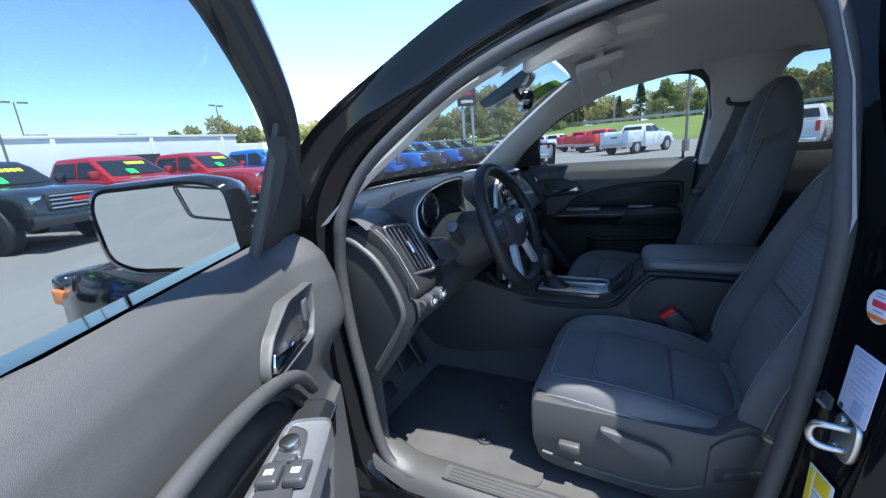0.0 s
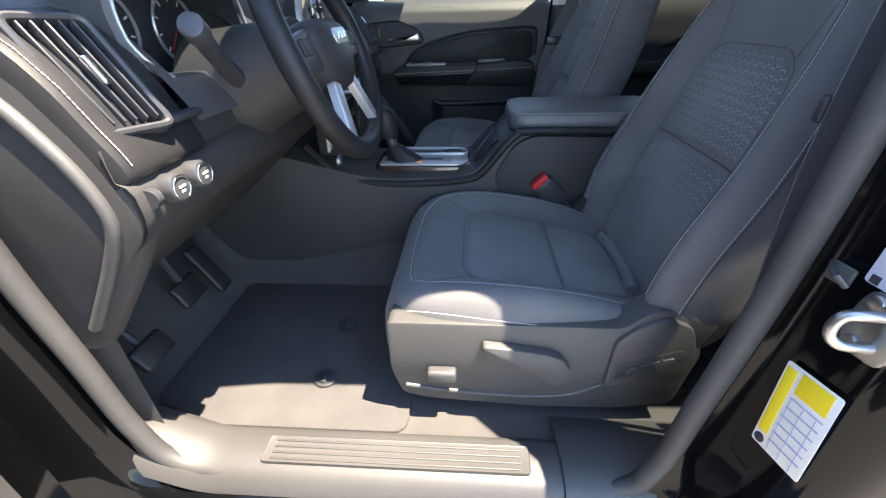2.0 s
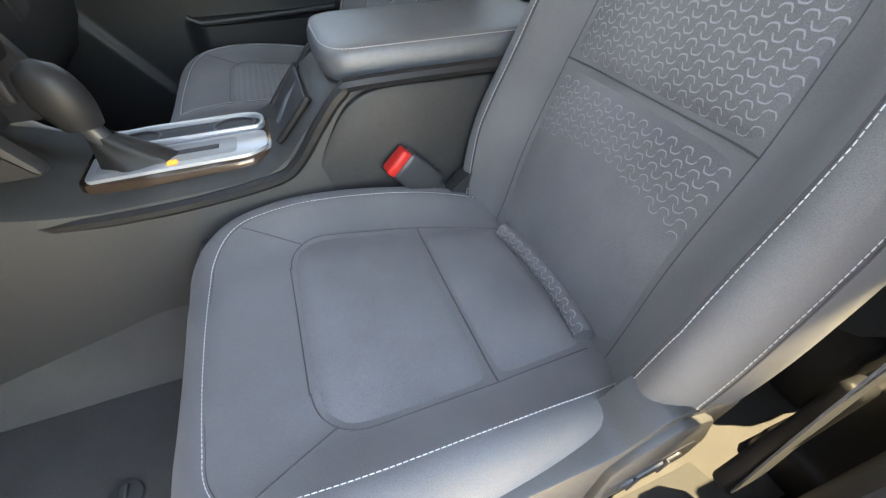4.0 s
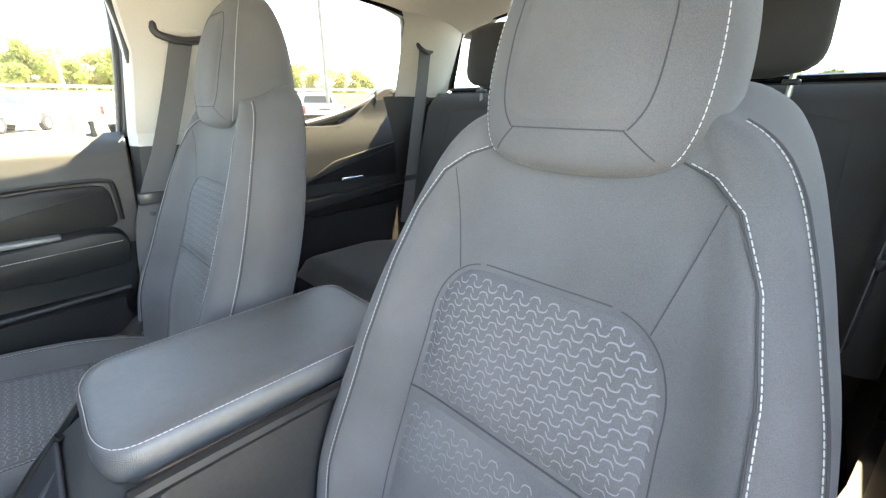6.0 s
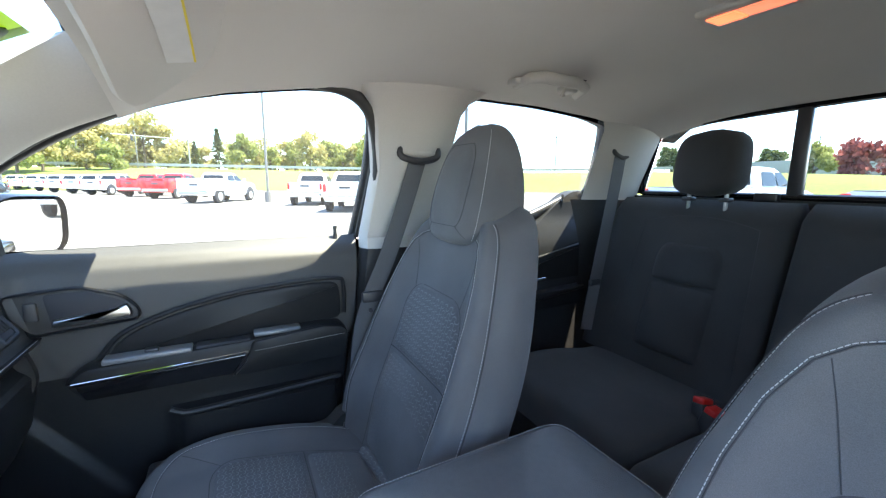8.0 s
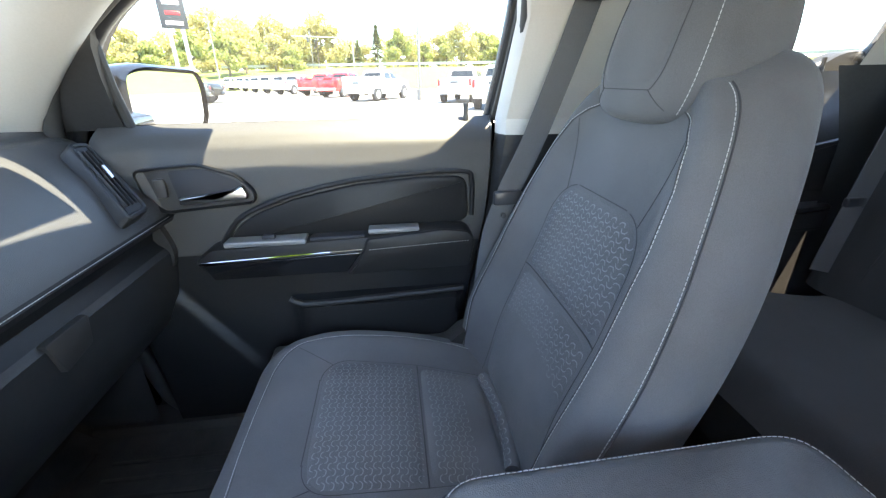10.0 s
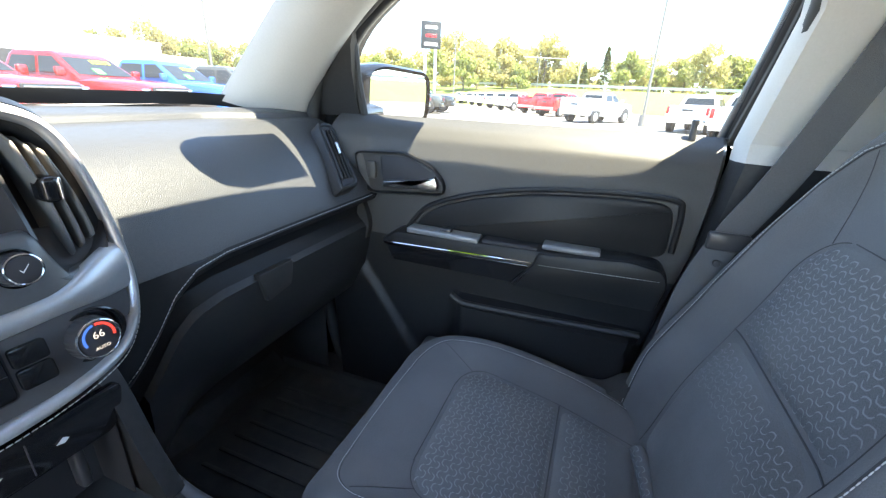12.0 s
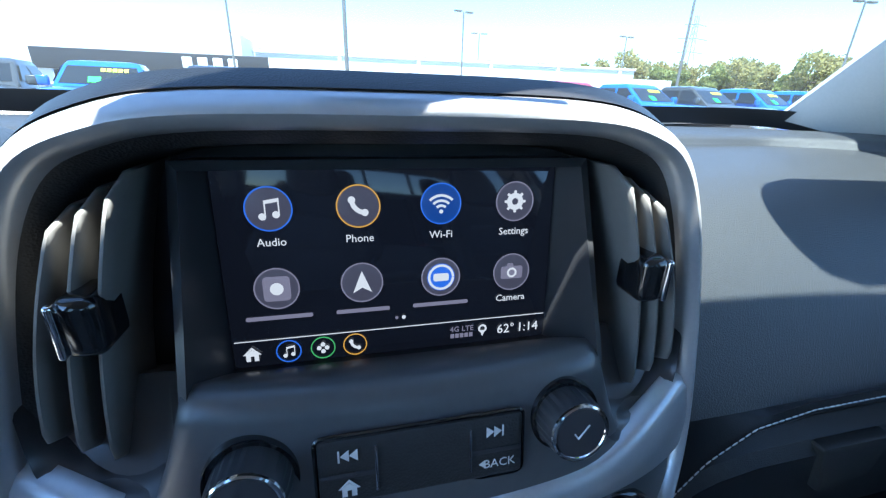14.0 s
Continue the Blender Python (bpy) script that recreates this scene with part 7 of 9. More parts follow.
for y in (0.178, 0.322):
    part("cup_ring", Shape().tube([(0.037 + 0.026 * math.cos(a), y + 0.032 * math.sin(a), 0.8655) for a in np.linspace(0, 2 * math.pi, 29)[:-1]], 0.0022, 6, True), SATIN, sp_)
bt = Shape()
rows = []
for q in np.linspace(0, 1, 8):
    rows.append([(-0.040 + (0.030 - 0.016 * q) * (1 + 0.10 * math.sin(5 * a + 3 * q)) * math.cos(a), 0.305 + 0.030 * q + (0.050 - 0.034 * q) * (1 + 0.08 * math.sin(7 * a)) * math.sin(a), 0.869 + 0.045 * q) for a in np.linspace(0, 2 * math.pi, 33)[:-1]])
part("shift_boot", bt.grid(rows, close_u=True), LEATHER, sp_, "creased black shift boot")
sh_o = part("shifter", Shape().tube([(-0.041, 0.330, 0.89), (-0.041, 0.336, 0.91), (-0.043, 0.345, 0.94)], [0.016, 0.014, 0.012], 14), SATIN, con, "black shift lever with boot")
rows = []
for q in np.linspace(0, 1, 10):
    z = 0.93 + 0.085 * q
    r_ = 0.016 + 0.010 * math.sin(math.pi * min(1, q * 0.85 + 0.1)) - 0.012 * smooth(q, 0.85, 1.0)
    rows.append([(-0.044 + r_ * 1.0 * math.cos(a), 0.345 + 0.015 * q + r_ * 1.25 * math.sin(a), z) for a in np.linspace(0, 2 * math.pi, 21)[:-1]])
part("shift_knob", Shape().grid(rows, close_u=True, cap=True), LEATHER, sh_o)
part("knob_ring", Shape().tube([(-0.044 + 0.017 * math.cos(a), 0.345 + 0.02 * math.sin(a), 0.934) for a in np.linspace(0, 2 * math.pi, 25)[:-1]], 0.002, 6, True), SILVER, sh_o)
# bin between tray and armrest, with a divider; a black plate paints its shade
slope = Euler((-0.90, 0, 0)).to_matrix()
bin_ = part("bin", Shape().rbox((0.004, 0.083, 0.903), (0.150, 0.078, 0.006), 0.003, slope), INK, con, "bin whose shaded hollow is painted by a black plate")
part("bin_divider", Shape().tube([(0.020, 0.060, 0.930), (0.010, 0.086, 0.905), (-0.010, 0.108, 0.878)], 0.0045, 8), SATIN, bin_)
for m in (-1, 1):
    part("bin_lip", Shape().tube([(0.004 + m * 0.078, 0.056, 0.936), (0.004 + m * 0.080, 0.084, 0.906), (0.004 + m * 0.074, 0.112, 0.874)], 0.006, 8), LEATHER, bin_)

# ---- pedals, mat ----
fm = thing("floor_mat", "dark carpet mat with round fixing hooks in the driver's footwell", "floor mat")
mo = rounded([(-0.66, 0.235), (-0.165, 0.235), (-0.17, 0.62), (-0.20, 0.76), (-0.61, 0.76), (-0.66, 0.62)], 0.03, 4)
rows = []
part("mat_body", Shape().plate([(a, b) for a, b in mo], (0, 0, 0.546), X, Y, 0.005, 0.003), MAT, fm)
for x in (-0.544, -0.371):
    hk = part("mat_hook", Shape().disc((x, 0.424, 0.552), (0, 0, 1), 0.024, 0.006, 24, 0.003), SATIN, fm)
    part("hook_knob", Shape().rbox((x, 0.424, 0.560), (0.034, 0.012, 0.008), 0.003), SATIN, hk)
RUBBER_MAT = material("black_rubber_mat", (0.065, 0.066, 0.067), 0.42, vary=0.35, scale=30, bump=0.5, bump_scale=240, coarse=7)
fm2 = thing("floor_mat", "black rubber mat with dusty scuffs in the passenger footwell", "floor mat")
mo = rounded([(0.18, 0.12), (0.665, 0.12), (0.675, 0.62), (0.66, 0.80), (0.20, 0.80)], 0.04, 4)
rows = []
for q in np.linspace(0, 1, 26):
    y = 0.12 + 0.70 * q
    zf = 0.549 + 0.32 * smooth(y, 0.76, 1.04)
    rows.append([(x, y, zf + 0.012 * smooth(abs(x - 0.425), 0.222, 0.245) + 0.012 * smooth(0.145 - y, 0, 0.02)) for x in np.linspace(0.18, 0.672, 30)])
part("mat_body", Shape().grid(rows), RUBBER_MAT, fm2)
for k in range(9):
    part("mat_rib", Shape().rbox((0.25 + 0.044 * k, 0.46, 0.552), (0.010, 0.50, 0.004), 0.0018, seg=8), RUBBER_MAT, fm2)
TREAD = material("pedal_rubber", (0.018, 0.018, 0.018), 0.5, vary=0.2, scale=60)
pd = thing("pedals", "black rubber brake and accelerator pedals", "pedals")
part("brake_arm", Shape().tube([(-0.40, 0.86, 0.90), (-0.40, 0.81, 0.74), (-0.40, 0.79, 0.69)], 0.009, 8), SATIN, pd)
part("brake_pad", Shape().rbox((-0.40, 0.778, 0.672), (0.085, 0.018, 0.060), 0.008, Euler((-0.5, 0, 0)).to_matrix()), TREAD, pd)
part("accelerator", Shape().rbox((-0.29, 0.80, 0.66), (0.05, 0.018, 0.14), 0.01, Euler((-0.5, 0, 0)).to_matrix()), TREAD, pd)
part("parking_brake", Shape().rbox((-0.60, 0.722, 0.678), (0.080, 0.018, 0.050), 0.008, Euler((-0.6, 0, 0)).to_matrix()), TREAD, pd)
part("parking_arm", Shape().tube([(-0.60, 0.82, 0.80), (-0.60, 0.745, 0.69)], 0.008, 8), SATIN, pd)


# ---- black body round the door openings ----
# depth and outward reach of the middle pillar's face, from the seal on
JAMB = ((0.004, 0.004), (0.012, 0.014), (0.018, 0.030), (0.024, 0.046), (0.028, 0.075), (0.034, 0.112), (0.044, 0.128), (0.085, 0.134), (0.125, 0.136))


def body_ring(s):
    ap = spline([Vector(q) for q in AP], 6, True)
    n = len(ap)
    rows = [[] for _ in range(9)]
    steps = ((0.004, 0.004), (0.014, 0.010), (0.026, 0.012), (0.034, 0.030), (0.046, 0.046), (0.062, 0.050), (0.072, 0.058), (0.105, 0.064), (0.125, 0.085))
    for i, p in enumerate(ap):
        t = (ap[(i + 1) % n] - ap[i - 1]).normalized()
        nn = Vector((t.y, -t.x))
        rear = smooth(-p.x, 0.13, 0.18) * smooth(p.y, 0.60, 0.70) * (1 - smooth(p.y, 1.30, 1.50))
        for k, (d, dx) in enumerate(steps):
            d, dx = d + (JAMB[k][0] - d) * rear, dx + (JAMB[k][1] - dx) * rear
            q = p + nn * d
            if q.y < 0.5:
                q.y = 0.5
            rows[k].append((s * (-apx(p.y) + dx * (1.0 - 0.88 * smooth(p.y, 1.30, 1.55))), q.x, q.y))
    sh = Shape().grid([row + row[:1] for row in rows])
    solid("body_aperture", sh, PAINT, "gloss black body flange round the door opening", "car body", "structure", "body flanges", 60)


body_ring(1)
body_ring(-1)
# front end: bonnet and wings
rows = []
for y, zc, wx in ((0.815, 1.231, 0.88), (0.98, 1.20, 0.90), (1.3, 1.175, 0.92), (1.7, 1.14, 0.915), (1.95, 1.09, 0.88), (2.08, 1.02, 0.82), (2.14, 0.90, 0.78), (2.16, 0.7, 0.78)):
    row = []
    for u in np.linspace(-1, 1, 33):
        a = abs(u)
        x = math.copysign(min(1.0, a / 0.78) ** 0.95 * wx * 0.985 + 0.015 * wx * smooth(a, 0.7, 1.0), u)
        z = zc - 0.05 * min(1, a / 0.78) ** 2.5 + 0.012 * math.exp(-((a - 0.55) / 0.05) ** 2)
        if a > 0.78:
            z -= (a - 0.78) / 0.22 * (zc - 0.05 - 0.55)
        row.append((x, y, z))
    rows.append(row)
fe = thing("bonnet", "gloss black bonnet and wings of the pickup", "car body", kind="structure")
part("bonnet_skin", Shape().grid(rows), PAINT, fe)
for s in (-1, 1):
    part("headlight", Shape().rbox((s * 0.70, 2.09, 0.99), (0.26, 0.10, 0.09), 0.03), GLOSS, fe)
    part("side_marker", Shape().rbox((s * 0.845, 2.03, 0.96), (0.02, 0.09, 0.06), 0.008), material("amber_lens", (0.85, 0.22, 0.03), 0.25), fe)
part("cowl", Shape().grid([[(x, y, z) for x in np.linspace(-0.78, 0.78, 9)] for y, z in ((1.03, 1.18), (0.98, 1.215), (0.90, 1.225))]), SATIN, fe)
for s in (-1, 1):
    part("wiper", Shape().tube([(s * 0.1, 1.0, 1.235), (s * 0.35, 0.985, 1.262), (s * 0.6, 0.90, 1.275)], 0.006, 6), SATIN, fe)
# cab sides below the sills and bed behind the cab
for s in (-1, 1):
    solid("rocker_panel", Shape().grid([[(s * x, y, z) for y in (-1.2, -0.3, 0.7)] for x, z in ((0.77, 0.53), (0.83, 0.515), (0.87, 0.46), (0.84, 0.34))]), PAINT, "gloss black rocker panel under the door", "car body", "structure", "rocker panels")
    solid("side_wall", Shape().grid([[(s * 0.775, y, z) for y in (-1.28, -0.8, -0.42)] for z in (0.5, 0.8, 1.2)]), PLASTIC_LOW, "inner body side behind the trim", "wall", "structure", "body sides")
solid("sill_trim", Shape().grid([[(x, y, z) for y in np.linspace(-0.42, 0.8, 5)] for x, z in ((0.66, 0.53), (0.69, 0.57), (0.76, 0.572), (0.80, 0.53))]), PLASTIC, "grey plastic sill on the passenger side", "sill", "structure")
solid("wall_side", Shape().grid([[(0.80, y, z) for y in np.linspace(-0.42, 0.8, 5)] for z in (0.45, 0.6, 0.75)]), PLASTIC_LOW, "inner body side under the passenger door", "wall", "structure")
for s in (-1, 1):
    solid("wall_rear_lower", Shape().rbox((s * 0.70, -1.335, 0.85), (0.24, 0.03, 0.80), 0.006).rbox((s * 0.785, -1.19, 0.85), (0.02, 0.32, 0.80), 0.006), LEATHER, "black lower corner panel behind the rear seat", "wall", "structure", "rear corner panels")
    solid("rear_sill", Shape().rbox((s * 0.715, -0.87, 0.53), (0.19, 0.90, 0.16), 0.02), LEATHER, "black plastic sill under the rear door", "sill", "structure", "rear sills")
bed = thing("pickup_bed", "gloss black pickup bed behind the cab", "pickup bed")
part("bed_floor", Shape().rbox((0, -2.15, 0.82), (1.5, 1.6, 0.04), 0.01), SATIN, bed)
part("bed_front", Shape().rbox((0, -1.38, 1.08), (1.64, 0.05, 0.56), 0.015), PAINT, bed)
part("tailgate", Shape().rbox((0, -2.95, 1.08), (1.60, 0.06, 0.52), 0.02), PAINT, bed)
for s in (-1, 1):
    part("bed_side", Shape().rbox((s * 0.86, -2.15, 1.0), (0.14, 1.62, 0.72), 0.03), PAINT, bed)

# striker, door check, labels on the middle pillar
def on_jamb(ob, x, z, turn=0.0):
    """Sets a thing flat on the driver's side jamb of the middle pillar, facing forwards."""
    ap = sorted((q[1], q[0]) for q in AP if q[0] < -0.15 and q[1] < 1.55)
    d = lerp(-0.748 - x, [0.030, 0.046, 0.075, 0.112], [0.018, 0.024, 0.028, 0.034])
    y = lerp(z, [q[0] for q in ap], [q[1] for q in ap]) - d + 0.0025
    right, up = Vector((-1, -0.15, 0)).normalized(), Vector((0, -0.09, 1))
    up = (up - right * up.dot(right)).normalized()
    ob.matrix_world = Matrix.Translation((x, y, z)) @ Matrix((right, up, right.cross(up))).transposed().to_4x4() @ Matrix.Rotation(radians(turn), 4, "Z")
    return ob


sk = on_jamb(thing("door_striker", "bright steel door striker on the pillar", "striker"), -0.832, 0.968)
part("base_plate", Shape().plate(rounded([(-0.020, -0.032), (0.020, -0.032), (0.025, 0.0), (0.020, 0.032), (-0.020, 0.032), (-0.025, 0.0)], 0.012, 3), (0, 0, -0.003), X, Y, 0.007, 0.002), STEEL, sk)
part("loop", Shape().tube(spline([(0.006, 0.017, 0.0), (0.002, 0.017, 0.026), (-0.004, 0.012, 0.036), (-0.006, 0.0, 0.039), (-0.004, -0.012, 0.036), (0.002, -0.017, 0.026), (0.006, -0.017, 0.0)], 5), 0.0052, 10), STEEL, sk)
for dy in (-0.022, 0.022):
    part("bolt", Shape().disc((-0.010, dy, 0.003), (0, 0, 1), 0.007, 0.005, 14, 0.0015), STEEL, sk)
bk_ = on_jamb(thing("belt_bracket", "small dark bracket bolted on the pillar", "bracket"), -0.784, 0.995)
part("plate", Shape().rbox((0, 0, 0.001), (0.024, 0.020, 0.004), 0.002), material("dull_steel", (0.06, 0.06, 0.06), 0.6, 0.0, vary=0.2, scale=90), bk_)
part("clip", Shape().tube([(-0.010, 0.006, 0.002), (0.0, 0.007, 0.014), (0.010, 0.004, 0.018), (0.016, -0.004, 0.010)], 0.0032, 8), SATIN, bk_)


def label_at(x, z, turn, name, text):
    return on_jamb(thing(name, text, "sticker", "pillar stickers"), x, z, turn)


def flat(pts, h=0.0006, d=0.0006):
    return Shape().plate(pts, (0, 0, h), X, Y, d, 0.0001)


def rect(cx, cy, w, h):
    return [(cx - w / 2, cy - h / 2), (cx + w / 2, cy - h / 2), (cx + w / 2, cy + h / 2), (cx - w / 2, cy + h / 2)]


o = label_at(-0.822, 1.160, 4, "round_sticker", "round white dealer sticker with red and orange bars on black pillar")
part("paper", flat(circ(0, 0, 0.0225, 32), 0), WHITE, o)
part("red_bar", flat(rect(0, 0.003, 0.025, 0.009)), RED_INK, o)
part("orange_bar", flat([(-0.019, -0.012), (0.019, -0.012), (0.013, -0.0185), (-0.013, -0.0185)]), ORANGE_INK, o)
for k in range(3):
    part("ink_bar", flat(rect(0, 0.0165 - 0.004 * k if k < 2 else -0.0065, 0.021 - 0.002 * k, 0.002)), BLUE_INK, o)
o = label_at(-0.830, 1.048, 0, "paper_label", "white certification paper with faint print on black pillar")
part("paper", flat(rounded(rect(0, 0, 0.060, 0.096), 0.004, 3), 0), material("bluish_paper", (0.52, 0.54, 0.66), 0.6, vary=0.06), o)
for k in range(9):
    part("ink_bar", flat(rect(-0.004 + 0.004 * (k % 3), 0.044 - 0.0075 * k, 0.038 - 0.004 * (k % 4), 0.0022)), BLUE_INK, o)
part("code_block", flat(rect(0.008, -0.032, 0.022, 0.022)), BLUE_INK, o)
part("code_block", flat(rect(-0.022, -0.043, 0.008, 0.008)), INK, o)
o = label_at(-0.828, 0.838, 6, "tyre_label", "white and yellow tyre pressure label on black pillar")
part("paper", flat(rounded(rect(0, 0, 0.060, 0.112), 0.003, 2), 0), WHITE, o)
part("yellow_bar", flat(rect(-0.022, 0.006, 0.012, 0.088)), YELLOW, o)
part("yellow_bar", flat(rect(0.006, 0.040, 0.034, 0.026)), YELLOW, o)
part("dark_mark", flat(circ(-0.022, -0.048, 0.006, 16)), INK, o)
for k in range(6):
    part("ink_bar", flat(rect(0.006, 0.020 - 0.012 * k, 0.036, 0.0016)), BLUE_INK, o)
for k in range(3):
    part("rule", flat(rect(-0.010 + 0.014 * k, -0.018, 0.0008, 0.072)), BLUE_INK, o)

# ---- things under the roof ----
mi = thing("rear_view_mirror", "black rear view mirror below a sensor housing", "mirror")
hs = rounded([(0.575, 1.548), (0.40, 1.640), (0.385, 1.625), (0.41, 1.590), (0.55, 1.525)], 0.012, 3)
part("sensor_housing", Shape().plate(hs, (-0.055, 0, 0), Y, Z, 0.11, 0.012), GLOSS, mi)
part("mirror_arm", Shape().tube([(0, 0.46, 1.585), (0.0, 0.44, 1.555), (0, 0.42, 1.54)], 0.010, 8), SATIN, mi)
mo = rounded([(-0.120, -0.026), (0.120, -0.026), (0.126, 0.0), (0.115, 0.034), (-0.115, 0.034), (-0.126, 0.0)], 0.02, 4)
mu, mv = Vector((0.94, 0.34, 0.0)).normalized(), Vector((0.0, -0.12, 0.99)).normalized()
part("mirror_case", Shape().plate(mo, Vector((0.0, 0.435, 1.533)), mu, mv, 0.035, 0.012), GLOSS, mi)
mgl = Vector((0.0, 0.435, 1.533)) + mu.cross(mv) * 0.0352
part("mirror_glass", Shape().add([mgl + mu * a + mv * b for a, b in inset(mo, 0.012)], [tuple(range(len(mo)))]), material("dim_mirror", (0.25, 0.27, 0.28), 0.03, 1.0, vary=0), mi)
part("mirror_buttons", Shape().rbox(tuple(mgl + mv * -0.021), (0.06, 0.004, 0.006), 0.001), SATIN, mi)


def sun_visor(s):
    o = thing("sun_visor", "folded greige sun visor with paper warning label", "sun visor", "sun visors")
    pts = rounded([(0.16, 0.272), (0.37, 0.285), (0.505, 0.290), (0.540, 0.276), (0.542, 0.244), (0.475, 0.160), (0.43, 0.136), (0.36, 0.124), (0.16, 0.108)], 0.02, 4)
    sh = Shape()
    loops = [[], [], []]
    for a, b in pts:
        z = roof_z(a, min(0.33, b)) - 0.027
        loops[0].append((s * a, b, z))
        loops[1].append((s * a, b, z - 0.022))
    for a, b in inset(pts, 0.008):
        z = roof_z(a, min(0.33, b)) - 0.027
        loops[2].append((s * a, b, z - 0.030))
    sh.grid(loops[:3], close_u=True, cap=True)
    part("visor_pad", sh, HEADLINER, o)
    for name, ly0, ly1, m_ in (("paper_label", 0.164, 0.200, WHITE), ("label_edge", 0.161, 0.164, YELLOW)):
        lab = Shape().grid([[(s * x, y, roof_z(x, y) - 0.0715) for x in np.linspace(0.21, 0.405, 8)] for y in np.linspace(ly0, ly1, 4)])
        part(name, lab, m_, o)
    part("stay_clip", Shape().rbox((s * 0.175, 0.19, roof_z(0.175, 0.19) - 0.024), (0.03, 0.03, 0.03), 0.006), TRIM, o)
    part("pivot", Shape().tube([(s * 0.60, 0.29, 1.60), (s * 0.57, 0.30, 1.615)], 0.009, 8), TRIM, o)


sun_visor(1)
sun_visor(-1)
oc = thing("overhead_console", "greige overhead console with lit map lamp", "overhead console")
pts = rounded([(-0.055, 0.30), (0.055, 0.30), (0.07, 0.22), (0.065, 0.02), (0.04, -0.02), (-0.04, -0.02), (-0.065, 0.02), (-0.07, 0.22)], 0.02, 4)
loops = [[(a, b, roof_z(a, b) + 0.002) for a, b in pts], [(a, b, roof_z(a, b) - 0.022) for a, b in pts], [(a, b, roof_z(a, b) - 0.030) for a, b in inset(pts, 0.01)]]
part("console_case", Shape().grid(loops, close_u=True, cap=True), TRIM, oc)
for s in (-1, 1):
    part("map_lamp", Shape().rbox((s * 0.03, 0.215, roof_z(0, 0.215) - 0.031), (0.034, 0.03, 0.006), 0.002), LAMP_ON if s < 0 else TRIM, oc)
    part("lamp_switch", Shape().rbox((s * 0.03, 0.165, roof_z(0, 0.165) - 0.031), (0.026, 0.022, 0.006), 0.002), SATIN, oc)
part("glasses_lid", Shape().rbox((0, 0.065, roof_z(0, 0.065) - 0.031), (0.085, 0.10, 0.006), 0.003), TRIM, oc)
dl = thing("dome_light", "lit dome lamp on the headliner", "ceiling lamp")
part("lamp_frame", Shape().rbox((0.03, -0.69, 1.7265), (0.20, 0.085, 0.014), 0.005), TRIM, dl)
for x in (0.095, -0.03):
    part("lens", Shape().rbox((x, -0.69, 1.7195), (0.05, 0.045, 0.006), 0.002), LAMP_ON, dl)
part("lens", Shape().rbox((0.033, -0.69, 1.720), (0.07, 0.045, 0.005), 0.002), material("pink_lens", (0.60, 0.22, 0.16), 0.4, emit=(1.0, 0.18, 0.10), strength=0.07), dl)


def grab_handle(s):
    o = thing("grab_handle", "greige folding grab handle above the rear door", "grab handle", "grab handles")

    def P(u, v):
        """Along and across the roof's edge."""
        y = -0.545 - u
        x = 0.515 - 0.085 * v
        return Vector((s * x, y, roof_z(x, y) - 0.010))
    part("handle", Shape().tube([P(u, v) + Vector((0, 0, -0.006)) for u, v in ((0.0, -0.1), (0.012, 0.45), (0.045, 0.62), (0.16, 0.62), (0.20, 0.45), (0.215, -0.1))], [0.010, 0.014, 0.015, 0.015, 0.014, 0.010], 10), TRIM, o)
    # dark sheet on the headliner imitates shade behind the handle
    part("recess", Shape().grid([[P(u, v) + Vector((0, 0, 0.0075)) for u in np.linspace(0.03, 0.195, 10)] for v in (0.0, 0.2, 0.45, 0.60)]), RUBBER, o, "dark sheet painting the shaded gap behind the folded handle")
    part("hinge_block", Shape().rbox(tuple(P(0.0, 0.0)), (0.04, 0.035, 0.018), 0.006), TRIM, o)
    part("hinge_block", Shape().rbox(tuple(P(0.17, 0.05)), (0.04, 0.045, 0.018), 0.006), TRIM, o)
    part("coat_hook", Shape().tube([P(0.15, 0.25) + Vector((0, 0, -0.005)), P(0.15, 0.05) + Vector((0, 0, -0.018)), P(0.165, -0.05) + Vector((0, 0, -0.012))], 0.005, 8), TRIM, o)


grab_handle(1)
grab_handle(-1)


